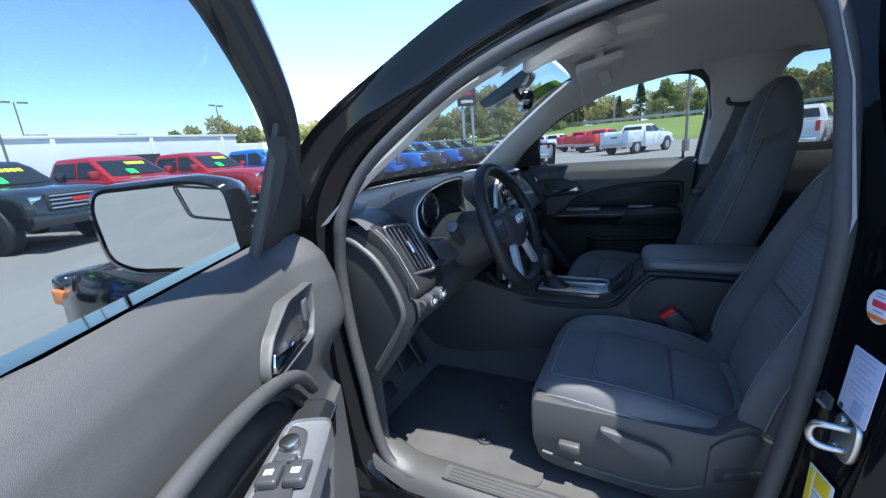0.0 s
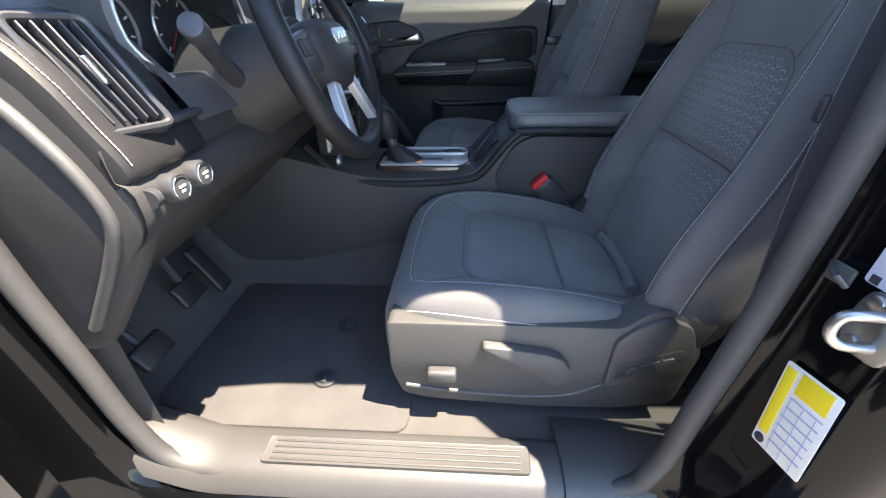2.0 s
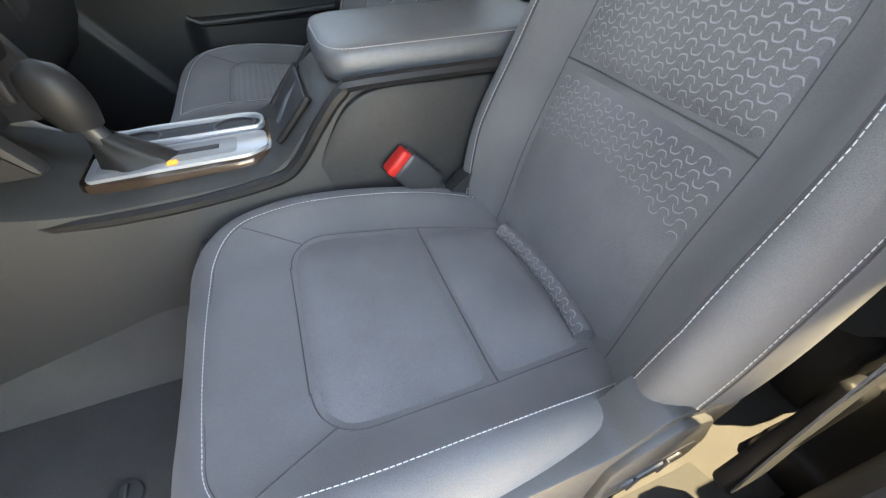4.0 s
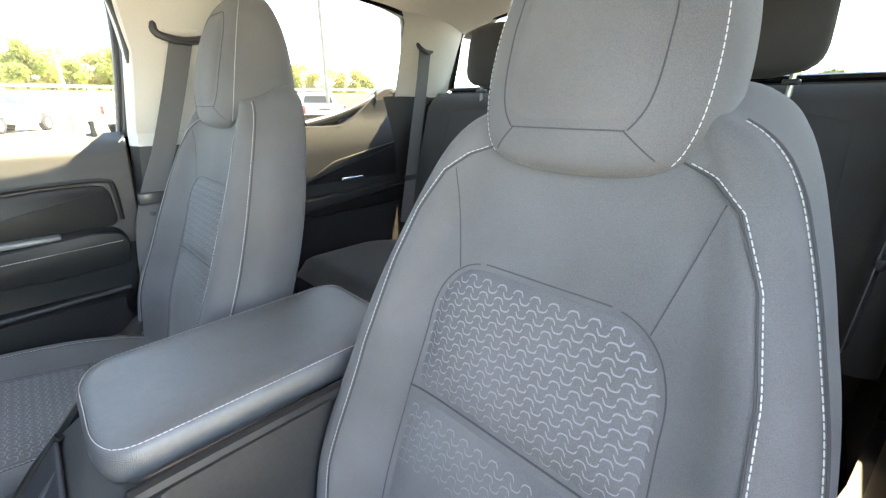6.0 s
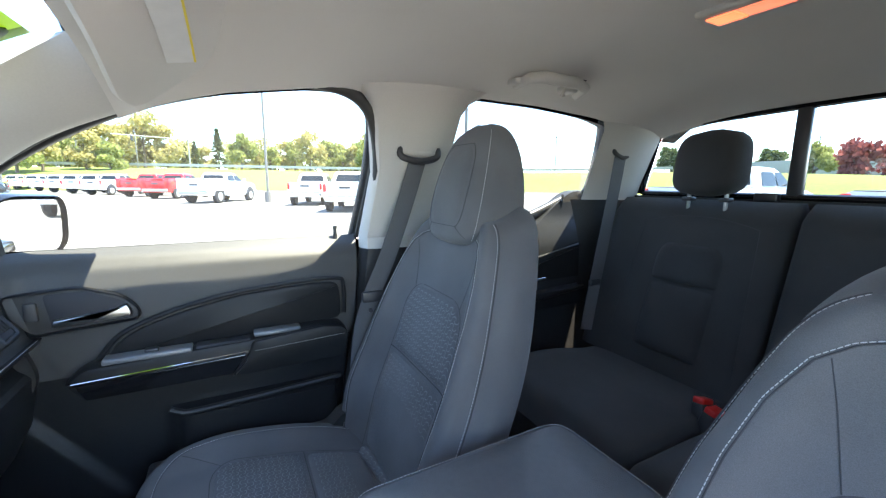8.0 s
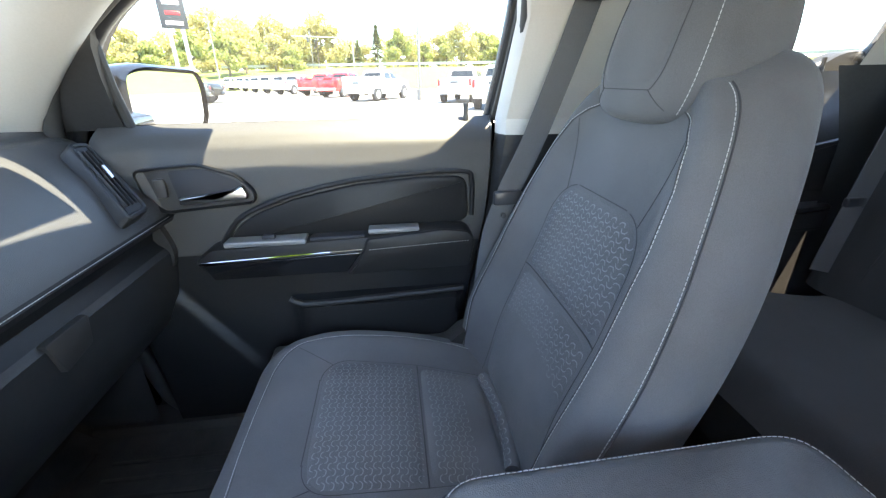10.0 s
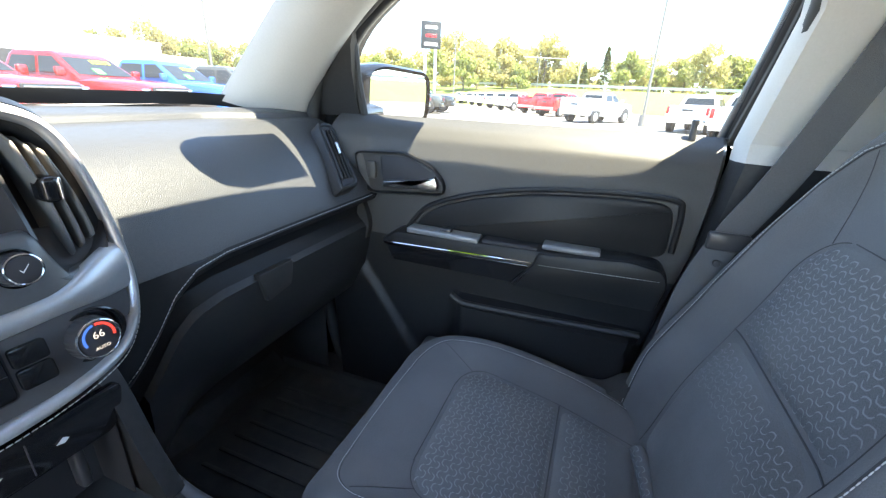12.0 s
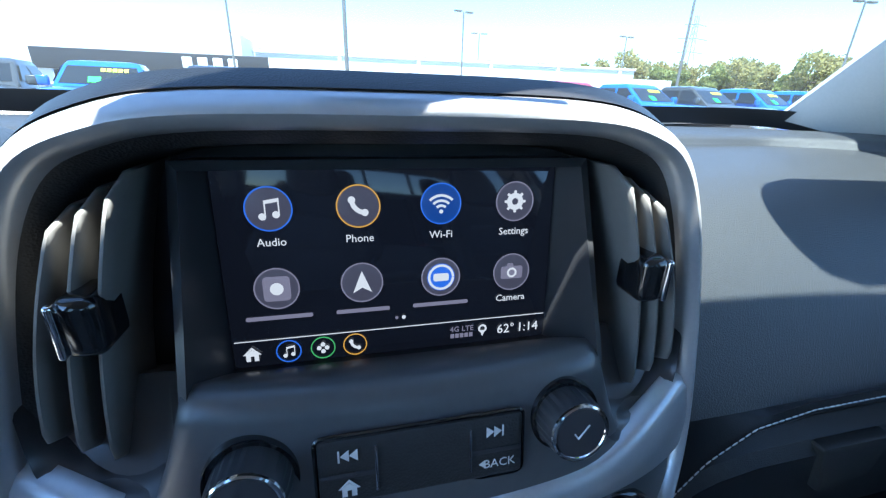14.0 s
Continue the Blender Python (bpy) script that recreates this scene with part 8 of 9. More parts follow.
def front_belt(s, cy):
    o = thing("seat_belt", "grey front seat belt hanging from the pillar guide", "seat belt", "seat belts")
    gx, gy, gz = 0.655, -0.325, 1.498
    part("height_adjuster", Shape().rbox((s * 0.672, -0.325, 1.525), (0.022, 0.075, 0.075), 0.008), TRIM, o)
    part("guide", Shape().tube(spline([(s * 0.64, gy + 0.055, gz + 0.012), (s * 0.636, gy + 0.05, gz - 0.012), (s * 0.634, gy, gz - 0.022), (s * 0.636, gy - 0.05, gz - 0.012), (s * 0.64, gy - 0.055, gz + 0.012)], 4), 0.009, 8), SATIN, o)
    part("guide_cap", Shape().rbox((s * 0.645, gy, gz + 0.006), (0.022, 0.085, 0.034), 0.010), TRIM, o)
    back = 0.0 if s > 0 else -0.07
    path = spline([(s * 0.642, gy, gz - 0.012), (s * 0.645, -0.285 + 0.3 * back, 1.36), (s * 0.648, -0.235 + 0.8 * back, 1.22), (s * 0.652, -0.19 + 1.3 * back, 1.115), (s * 0.655, -0.16 + 1.7 * back, 1.0), (s * 0.66, -0.15 + 2 * back, 0.80), (s * 0.665, -0.20 + 1.6 * back, 0.64)], 4)
    part("webbing", Shape().tube(path, 0.0, flat=(0.047, 0.0022, (0, 1, 0.3))), BELT, o)
    part("tongue", Shape().rbox((s * 0.645, -0.192 + 1.3 * back, 1.118), (0.014, 0.060, 0.030), 0.005), SATIN, o)
    if s < 0:
        part("anchor_cover", Shape().rbox((-0.652, -0.318, 0.735), (0.022, 0.042, 0.20), 0.008, Euler((0.25, 0, 0)).to_matrix()), LEATHER, o, "black sleeve over the belt anchor")
    part("stop_button", Shape().disc((s * 0.646, -0.185 + 1.4 * back, 1.08), (-s, 0, 0), 0.006, 0.004, 12, 0.001), SATIN, o)


front_belt(1, 0)
front_belt(-1, 0)
for s in (1, -1):
    o = thing("rear_belt", "grey rear seat belt leaving its slot in the corner pillar", "seat belt", "seat belts")
    part("slot_trim", Shape().tube(spline([(s * 0.648, -1.075, 1.545), (s * 0.640, -1.085, 1.525), (s * 0.636, -1.115, 1.512), (s * 0.636, -1.14, 1.517)], 4), 0.008, 8), SATIN, o)
    part("webbing", Shape().tube(spline([(s * 0.640, -1.11, 1.522), (s * 0.640, -1.09, 1.40), (s * 0.635, -1.05, 1.22), (s * 0.63, -1.01, 1.04), (s * 0.625, -0.98, 0.90)], 4), 0.0, flat=(0.047, 0.0022, (0.2, 1, 0))), BELT, o)
    part("stop_button", Shape().rbox((s * 0.632, -1.015, 1.07), (0.014, 0.05, 0.022), 0.004), SATIN, o)

# fluorescent price film in the upper corner of the windscreen
def on_ws(u, v):
    """u across from the middle to the right, v from the base upwards."""
    x = u * 0.55
    y = 1.0 - 0.09 * u * u - (1.0 - 0.09 * u * u - 0.345) * v
    z = 1.272 + (1.672 - 1.272) * v + 0.045 * math.sin(math.pi * v)
    return Vector((x * (1.12 - 0.16 * v), y - 0.006, z - 0.014))


gf = thing("price_film", "fluorescent green film with dark figures on the windscreen", "sticker")
part("film", Shape().grid([[on_ws(u, v) for u in np.linspace(0.56 + 0.12 * (1 - math.sqrt(max(0.0, 1 - ((v - 0.815) / 0.1151) ** 2))), 0.95, 12)] for v in np.linspace(0.70, 0.93, 13)]), MARKER, gf)
dk = material("dark_green_figures", (0.03, 0.10, 0.02), 0.5, vary=0.1)
for k in range(4):
    u0 = 0.60 + 0.085 * k
    fig = Shape()
    fig.tube([on_ws(u0 + 0.032 * math.cos(a) + 0.02, 0.815 + 0.075 * math.sin(a)) + Vector((0, -0.003, -0.002)) for a in np.linspace(0.3, 2 * math.pi - 0.9 * (k % 2), 20)], 0.0, flat=(0.002, 0.016, (0, 0.7, 0.7)))
    part("figure_bar", fig, dk, gf)


# ---- outside ----
TYRE = material("tyre_rubber", (0.025, 0.025, 0.026), 0.8, vary=0.2)
ALLOY = material("alloy_rim", (0.55, 0.55, 0.56), 0.3, 0.8, vary=0.08)
DARKRIM = material("black_rim", (0.02, 0.02, 0.022), 0.3, vary=0.1)
CARGLASS = material("dark_car_glass", (0.02, 0.026, 0.03), 0.06, vary=0.1, coarse=0.6)
TAIL = material("red_tail_lamp", (0.55, 0.02, 0.02), 0.25, vary=0.05)
# emission added to keep the card bright; it is no lamp
PRICE = material("green_price_card_glow", (0.06, 0.80, 0.10), 0.6, vary=0.05, emit=(0.05, 0.8, 0.1), strength=0.15)
PRICE_Y = material("yellow_price_film", (0.75, 0.85, 0.05), 0.6, vary=0.05)


def paint(name, col):
    return material(name, col, 0.25, vary=0.05, coat=0.8)


def pickup(name, label, mat_, rim, chrome=False, price=True, service=False):
    """A parked crew-cab pickup, its front towards +y."""
    o = thing(name, label, "pickup truck", "parked pickups")
    st = [(-2.90, 0.62, 1.28, 0.93), (-2.88, 0.50, 1.33, 0.98), (-2.2, 0.46, 1.34, 1.01), (-1.0, 0.46, 1.33, 1.01), (-0.85, 0.42, 1.27, 1.0), (0.2, 0.40, 1.26, 1.0), (1.15, 0.42, 1.27, 1.0), (1.6, 0.48, 1.29, 1.0), (2.3, 0.50, 1.25, 0.99), (2.65, 0.48, 1.20, 0.95), (2.84, 0.50, 1.12, 0.88), (2.90, 0.55, 1.0, 0.84)]
    rows = []
    for y, z0, z1, w in st:
        sec = [(0.0, z1 + (0.03 if y > 1.2 else 0)), (0.55 * w, z1 + (0.035 if y > 1.2 else 0)), (0.86 * w, z1 + 0.005), (0.97 * w, z1 - 0.05), (w, z1 - 0.22), (0.985 * w, z0 + 0.2), (0.93 * w, z0), (0.0, z0)]
        rows.append([(a, y, b) for a, b in sec] + [(-a, y, b) for a, b in sec[-2:0:-1]])
    part("body", Shape().grid(rows, close_u=True, cap=True), mat_, o, angle=35)
    cab = []
    for z, y0, y1, w in ((1.24, -0.92, 1.32, 0.95), (1.40, -0.88, 1.10, 0.92), (1.78, -0.74, 0.58, 0.80), (1.88, -0.66, 0.42, 0.74), (1.92, -0.4, 0.1, 0.55)):
        pts = rounded([(-w, y0), (w, y0), (w * 0.97, y1), (-w * 0.97, y1)], 0.10, 3)
        cab.append([(a, b, z) for a, b in pts])
    part("cab", Shape().grid(cab, close_u=True, cap=True), mat_, o, angle=30)
    ws_ = Shape().grid([[(u * 0.80, 1.165 - 0.02 * u * u, 1.375) for u in (-1, -0.5, 0, 0.5, 1)], [(u * 0.68, 0.615 - 0.02 * u * u, 1.775) for u in (-1, -0.5, 0, 0.5, 1)]])
    wsp = part("windscreen", ws_, CARGLASS, o)
    part("rear_window", Shape().grid([[(-0.72, -0.885, 1.42), (0.72, -0.885, 1.42)], [(-0.62, -0.758, 1.76), (0.62, -0.758, 1.76)]]), CARGLASS, o)
    for s in (-1, 1):
        for y0, y1, y2, y3 in ((-0.72, 0.10, 0.06, -0.60), (0.18, 0.98, 0.52, 0.14)):
            part("side_window", Shape().grid([[(s * 0.935, y0, 1.40), (s * 0.935, y1, 1.40)], [(s * 0.812, y3, 1.77), (s * 0.812, y2, 1.77)]]), CARGLASS, o)
        for y in (-1.85, 1.88):
            # solid dark disc paints the shaded wheel well round each tyre
            part("arch_shade", Shape().disc((s * 0.93, y, 0.52), (s, 0, 0), 0.50, 0.085, 24, 0.02), INK, o)
            wh = part("wheel", Shape().disc((s * 0.74, y, 0.41), (s, 0, 0), 0.41, 0.285, 28, 0.05), TYRE, o)
            part("rim", Shape().disc((s * 1.01, y, 0.41), (s, 0, 0), 0.265, 0.018, 24, 0.01), rim, wh)
            for k in range(6):
                a = math.pi / 3 * k
                part("spoke", Shape().rbox((s * 1.03, y + 0.13 * math.cos(a), 0.41 + 0.13 * math.sin(a)), (0.02, 0.20, 0.05), 0.008, Euler((a, 0, 0)).to_matrix(), 8), rim if rim is not DARKRIM else GLOSS, wh)
        part("wing_mirror", Shape().rbox((s * 1.10, 0.95, 1.42), (0.22, 0.12, 0.22), 0.04), mat_, o)
        part("headlight", Shape().rbox((s * 0.73, 2.82, 1.02), (0.24, 0.12, 0.20), 0.03), CHROME, o)
        part("tail_lamp", Shape().rbox((s * 0.90, -2.88, 1.12), (0.14, 0.08, 0.36), 0.03), TAIL, o)
        part("door_handle", Shape().rbox((s * 1.01, 0.20, 1.14), (0.03, 0.18, 0.03), 0.01), mat_, o)
        part("door_gap", Shape().rbox((s * 1.0, 0.14, 0.85), (0.012, 0.012, 0.80), 0.004), INK, o)
    gr = part("grille", Shape().rbox((0, 2.90, 0.98), (1.22, 0.08, 0.36), 0.03), CHROME if chrome else INK, o)
    for k in range(4):
        part("grille_bar", Shape().rbox((0, 2.945, 0.86 + 0.08 * k), (1.14, 0.02, 0.03), 0.008, seg=8), CHROME, gr)
    part("badge", Shape().rbox((0, 2.958, 0.99), (0.34, 0.02, 0.09), 0.01), TAIL, gr, "plain red badge bar")
    part("front_bumper", Shape().rbox((0, 2.86, 0.62), (1.86, 0.22, 0.24), 0.05), CHROME if chrome else mat_, o)
    part("rear_bumper", Shape().rbox((0, -2.92, 0.66), (1.86, 0.16, 0.20), 0.04), CHROME if chrome else SILVER, o)
    part("tailgate_badge", Shape().rbox((0, -2.905, 1.14), (0.5, 0.02, 0.10), 0.01), SATIN, o)
    part("bed_cover", Shape().rbox((0, -1.9, 1.335), (1.7, 1.75, 0.03), 0.01), SATIN, o)
    if price:
        part("price_card", Shape().grid([[(0.02, 1.128, 1.41), (0.26, 1.128, 1.41)], [(0.02, 0.955, 1.535), (0.26, 0.955, 1.535)]]), PRICE, wsp)
        for k in range(5):
            part("price_bar", Shape().grid([[(-0.52 + 0.115 * k, 0.790, 1.655), (-0.43 + 0.115 * k, 0.790, 1.655)], [(-0.52 + 0.115 * k, 0.678, 1.735), (-0.43 + 0.115 * k, 0.678, 1.735)]]), PRICE_Y, wsp)
    if service:
        for s in (-1, 1):
            part("tool_locker", Shape().rbox((s * 0.86, -1.95, 1.15), (0.36, 1.95, 0.75), 0.02), mat_, o)
            for k in range(3):
                part("locker_door", Shape().rbox((s * 1.045, -2.6 + 0.64 * k, 1.22 if k != 1 else 1.38), (0.02, 0.52, 0.52 if k != 1 else 0.2), 0.008), mat_, o)
    return o


WHITE_P, RED_P, BLUE_P, BLACK_P, GREY_P = paint("white_paint", (0.72, 0.73, 0.74)), paint("red_paint", (0.36, 0.015, 0.02)), paint("blue_paint", (0.02, 0.14, 0.55)), paint("dark_paint", (0.018, 0.020, 0.022)), paint("grey_green_paint", (0.055, 0.06, 0.058))
mold = {
    "black": pickup("pickup_truck", "black pickup with price figures behind its windscreen, parked in a row", BLACK_P, DARKRIM),
    "grey": pickup("pickup_truck", "dark grey pickup with price card, parked in a row", GREY_P, DARKRIM),
    "navy": pickup("pickup_truck", "dark pickup with bright chrome grille, parked in a row", BLACK_P, ALLOY, chrome=True),
    "red": pickup("pickup_truck", "red pickup with price card, parked in a row", RED_P, DARKRIM),
    "blue": pickup("pickup_truck", "bright blue pickup with price card, parked in a row", BLUE_P, DARKRIM),
    "white": pickup("pickup_truck", "white pickup parked across the asphalt", WHITE_P, ALLOY, chrome=True, price=False),
    "service": pickup("pickup_truck", "white pickup with tool lockers parked across the asphalt", WHITE_P, ALLOY, price=False, service=True),
    "redwork": pickup("pickup_truck", "red work pickup with tool lockers parked across the asphalt", paint("signal_red_paint", (0.60, 0.01, 0.015)), ALLOY, price=False, service=True),
}
used = set()


def park(kind, x, y, az):
    """Puts a pickup with its middle at x, y, heading az degrees to the right of straight ahead."""
    m = pose(x, y, 0, 0, 0, -az)
    if kind not in used:
        used.add(kind)
        mold[kind].matrix_world = m
    else:
        copy_thing(mold[kind], m)


HEAD = 166
hx, hy = math.sin(radians(HEAD)), math.cos(radians(HEAD))
for k, kind in enumerate(("grey", "blue", "navy", "grey", "black", "red", "red", "blue", "grey", "blue", "blue", "grey", "blue", "grey", "grey", "black")):
    fx, fy = -2.5 + 2.62 * (k - 2), 10.6 + 0.05 * (k - 2)
    park(kind, fx - 2.9 * hx, fy - 2.9 * hy, HEAD)
for kind, x, y, az in (("white", 20.8, -5.6, 112), ("white", 22.5, -8.6, 112), ("white", 21.0, -11.2, 112), ("white", 26.8, -4.8, 112), ("service", 31.0, 0.6, 120), ("redwork", 38.5, 3.6, 118), ("redwork", 43.5, 6.0, 118), ("white", 48.5, 9.6, 118), ("white", 53.5, 12.2, 118), ("white", 58.5, 15.0, 118), ("white", 64.5, 18.0, 118), ("white", 71.0, 22.0, 118), ("white", 19.5, -11.0, 112), ("service", 36.0, -9.5, 112),
                       ("white", 1.6, -11.5, 178), ("white", 6.2, -13.0, 178), ("redwork", 46.0, 1.0, 118), ("white", -2.4, -12.5, 180), ("white", 80.0, 27.0, 118)):
    park(kind, x, y, az)

# grass bank, fence rail
gr = Shape()
rows = []
for q in np.linspace(0, 1, 40):
    az = radians(48 + 150 * q)
    row = []
    for d, z in ((62, 0.02), (66, 0.5), (78, 2.3), (92, 3.6), (130, 4.2), (260, 5.0)):
        w = 1 + 0.35 * math.exp(-((q - 0.05) / 0.12) ** 2) - 0.42 * smooth(q, 0.55, 0.85)
        row.append((math.sin(az) * d * w, math.cos(az) * d * w, z * (1.0 - 0.55 * smooth(q, 0.62, 0.9)) + 0.25 * noise.noise((d * 0.1, q * 20, 0))))
    rows.append(row)
gr.grid(rows)
solid("grass_bank", gr, GRASS, "sloping grass bank beside the car park", "grass", "structure")
rail = thing("guard_rail", "grey road guard rail on top of the bank", "guard rail")
RAILM = material("galvanised_rail", (0.35, 0.36, 0.36), 0.5, 0.4)
rp_ = []
for q in np.linspace(0.12, 0.66, 40):
    az = radians(48 + 150 * q)
    w = 1 + 0.35 * math.exp(-((q - 0.05) / 0.12) ** 2) - 0.42 * smooth(q, 0.55, 0.85)
    rp_.append((math.sin(az) * 93 * w, math.cos(az) * 93 * w, 4.3 - 1.9 * smooth(q, 0.62, 0.9)))
part("rail", Shape().tube(rp_, 0.0, flat=(0.12, 0.5, (1, 0, 0))), RAILM, rail)
for p in rp_[::2]:
    part("post", Shape().rbox((p[0], p[1], p[2] - 0.5), (0.15, 0.15, 1.2), 0.02, seg=8), RAILM, rail)

# ---- dealership building ----
WALLM = material("white_wall_panels", (0.70, 0.70, 0.69), 0.7, vary=0.05, scale=2, coarse=0.2)
DARKF = material("charcoal_fascia", (0.03, 0.03, 0.032), 0.5, vary=0.1, coarse=0.4)
bd = thing("dealership", "long low white dealership building with dark fascia", "building")
part("wall", Shape().rbox((8.0, 52.0, 2.45), (52.0, 12.0, 4.9), 0.05), WALLM, bd)
part("wall", Shape().rbox((-20.0, 47.0, 2.9), (24.0, 12.0, 5.8), 0.05), WALLM, bd)
part("roof_edge", Shape().rbox((8.0, 46.0, 4.95), (52.2, 0.3, 0.25), 0.03), WALLM, bd)
fa = part("fascia", Shape().rbox((-14.5, 40.9, 3.35), (17.0, 0.5, 1.5), 0.04), DARKF, bd, "charcoal fascia with pale letter shapes")
for k in range(4):
    part("letter_block", Shape().rbox((-12.2 + 1.15 * k, 40.6, 3.4), (0.75, 0.1, 0.85), 0.08), WHITE, fa)
for k in range(9):
    wn = part("window", Shape().rbox((-21.0 + 1.7 * k, 40.95, 1.4), (1.45, 0.2, 2.2), 0.02), CARGLASS, bd)
    part("frame", Shape().rbox((-21.85 + 1.7 * k, 40.85, 1.4), (0.12, 0.2, 2.3), 0.01, seg=8), SILVER, wn)
for k in range(6):
    part("pilaster", Shape().rbox((-8.0 + 8.0 * k, 45.95, 2.4), (0.35, 0.2, 4.8), 0.02, seg=8), WALLM, bd)
part("loading_door", Shape().rbox((22.0, 45.95, 1.6), (5.0, 0.2, 3.2), 0.02), DARKF, bd)
for k in range(5):
    part("roof_unit", Shape().rbox((-6.0 + 7.5 * k, 50.0, 5.2), (1.4, 1.2, 0.7), 0.05), RAILM, bd)
b2 = thing("annex_building", "white corrugated annex at the end of the dealership", "building")
part("wall", Shape().rbox((40.0, 62.0, 2.3), (18.0, 10.0, 4.6), 0.05), WALLM, b2)
for k in range(22):
    part("panel_rib", Shape().rbox((31.5 + 0.8 * k, 56.95, 3.4), (0.2, 0.12, 2.0), 0.02, seg=8), WALLM, b2)
b3 = thing("far_building", "long grey low building far behind the grass", "building")
part("wall", Shape().rbox((42.0, -140.0, 4.0), (90.0, 12.0, 8.0), 0.05), RAILM, b3)

# ---- masts ----
POLE = material("bronze_pole", (0.20, 0.19, 0.17), 0.5, 0.3, vary=0.1)


def lamp_post(az, d, h, heads=2, r=0.09, turn=0.0):
    o = thing("street_lamp", "tall car park lamp post with box heads", "street lamp", "lamp posts", at=(math.sin(radians(az)) * d, math.cos(radians(az)) * d, 0))
    part("pole", Shape().tube([(0, 0, 0), (0, 0, h)], [r, r * 0.7], 10), POLE, o)
    part("plinth", Shape().tube([(0, 0, 0), (0, 0, 0.7)], r * 2.4, 12), ASPHALT, o)
    for k in range(heads):
        a = radians(turn + 180 * k)
        part("lamp_head", Shape().rbox((0.62 * math.cos(a), 0.62 * math.sin(a), h), (0.72, 0.36, 0.16), 0.04, Euler((0, 0, a)).to_matrix()), POLE, o)


for az, d, h, tn in ((35, 58, 8.6, 10), (15.4, 42, 8.6, 20), (0.8, 19, 9.0, 0), (-12.0, 36, 8.6, 30), (41.0, 30, 9.0, 40), (55.0, 44, 8.4, 0), (94.2, 29, 9.0, 90), (121.0, 20, 9.0, 0), (70.2, 52, 7.6, 20), (17.5, 55, 8.6, 0)):
    lamp_post(az, d, h, turn=tn)
sg = thing("pylon_sign", "dark dealer pylon sign on two posts", "sign", at=(math.sin(radians(67)) * 66, math.cos(radians(67)) * 66, 0))
sg.rotation_euler = (0, 0, radians(-60))
for s in (-1, 1):
    part("post", Shape().rbox((s * 0.75, 0, 3.8), (0.4, 0.4, 7.6), 0.04), SILVER, sg)
part("panel", Shape().rbox((0, 0, 9.3), (2.9, 0.6, 3.6), 0.06), DARKF, sg)
for k, w in enumerate((1.8, 1.6, 1.9)):
    for m in (-1, 1):
        part("letter_bar", Shape().rbox((0, m * 0.31, 10.3 - 1.1 * k), (w, 0.03, 0.42), 0.05), WHITE if k != 1 else TAIL, sg)
tw = thing("lattice_tower", "far lattice power line tower", "power tower", at=(math.sin(radians(42)) * 250, math.cos(radians(42)) * 250, 0))
for sx in (-1, 1):
    for sy in (-1, 1):
        part("leg", Shape().tube([(sx * 4.2, sy * 4.2, 0), (sx * 1.3, sy * 1.3, 24), (sx * 0.5, sy * 0.5, 41)], 0.16, 5), RAILM, tw)
for k in range(12):
    z0, z1 = 3.2 * k, 3.2 * (k + 1)
    w0, w1 = (np.interp(z, [0, 24, 41], [4.2, 1.3, 0.5]) for z in (z0, z1))
    for m in (-1, 1):
        part("brace", Shape().tube([(-w0, m * w0, z0), (w1, m * w1, z1)], 0.08, 4), RAILM, tw)
        part("brace", Shape().tube([(w0, m * w0, z0), (-w1, m * w1, z1)], 0.08, 4), RAILM, tw)
for z, w in ((25, 7.5), (31, 8.5), (37, 6.0)):
    part("cross_arm", Shape().tube([(-w, 0, z), (0, 0, z + 0.6), (w, 0, z)], 0.22, 5), RAILM, tw)
for az, d in ((133, 95), (160, 120), (76, 105), (81, 110)):
    o = thing("utility_pole", "wooden utility pole with cross arm", "utility pole", "utility poles", at=(math.sin(radians(az)) * d, math.cos(radians(az)) * d, 2.5))
    part("pole", Shape().tube([(0, 0, 0), (0, 0, 9.5)], [0.16, 0.11], 8), POLE, o)
    part("cross_arm", Shape().rbox((0, 0, 9.0), (2.4, 0.14, 0.14), 0.02, seg=8), POLE, o)
sgn = thing("road_gantry", "traffic signal mast over the far road", "signal mast", at=(math.sin(radians(86)) * 100, math.cos(radians(86)) * 100, 3.6))
part("mast", Shape().tube([(0, 0, 0), (0, 0, 6.2)], 0.14, 8), RAILM, sgn)
part("arm", Shape().tube([(0, 0, 6.0), (-3, 12, 6.2)], 0.10, 8), RAILM, sgn)
part("signal_head", Shape().rbox((-2.2, 9, 5.6), (0.4, 0.4, 1.0), 0.05), SATIN, sgn)

# ---- trees ----
BARK = material("bark", (0.16, 0.12, 0.09), 0.9, vary=0.3, scale=8, bump=1.0, bump_scale=20)
LEAF = {n: leaf_material("leaves_" + n, c, c2) for n, c, c2 in (("fresh", (0.27, 0.30, 0.10), (0.38, 0.40, 0.17)), ("yellow", (0.38, 0.34, 0.14), (0.50, 0.45, 0.22)), ("deep", (0.09, 0.12, 0.05), (0.17, 0.21, 0.09)), ("red", (0.22, 0.06, 0.06), (0.34, 0.13, 0.13)))}
rng = random.Random(7)


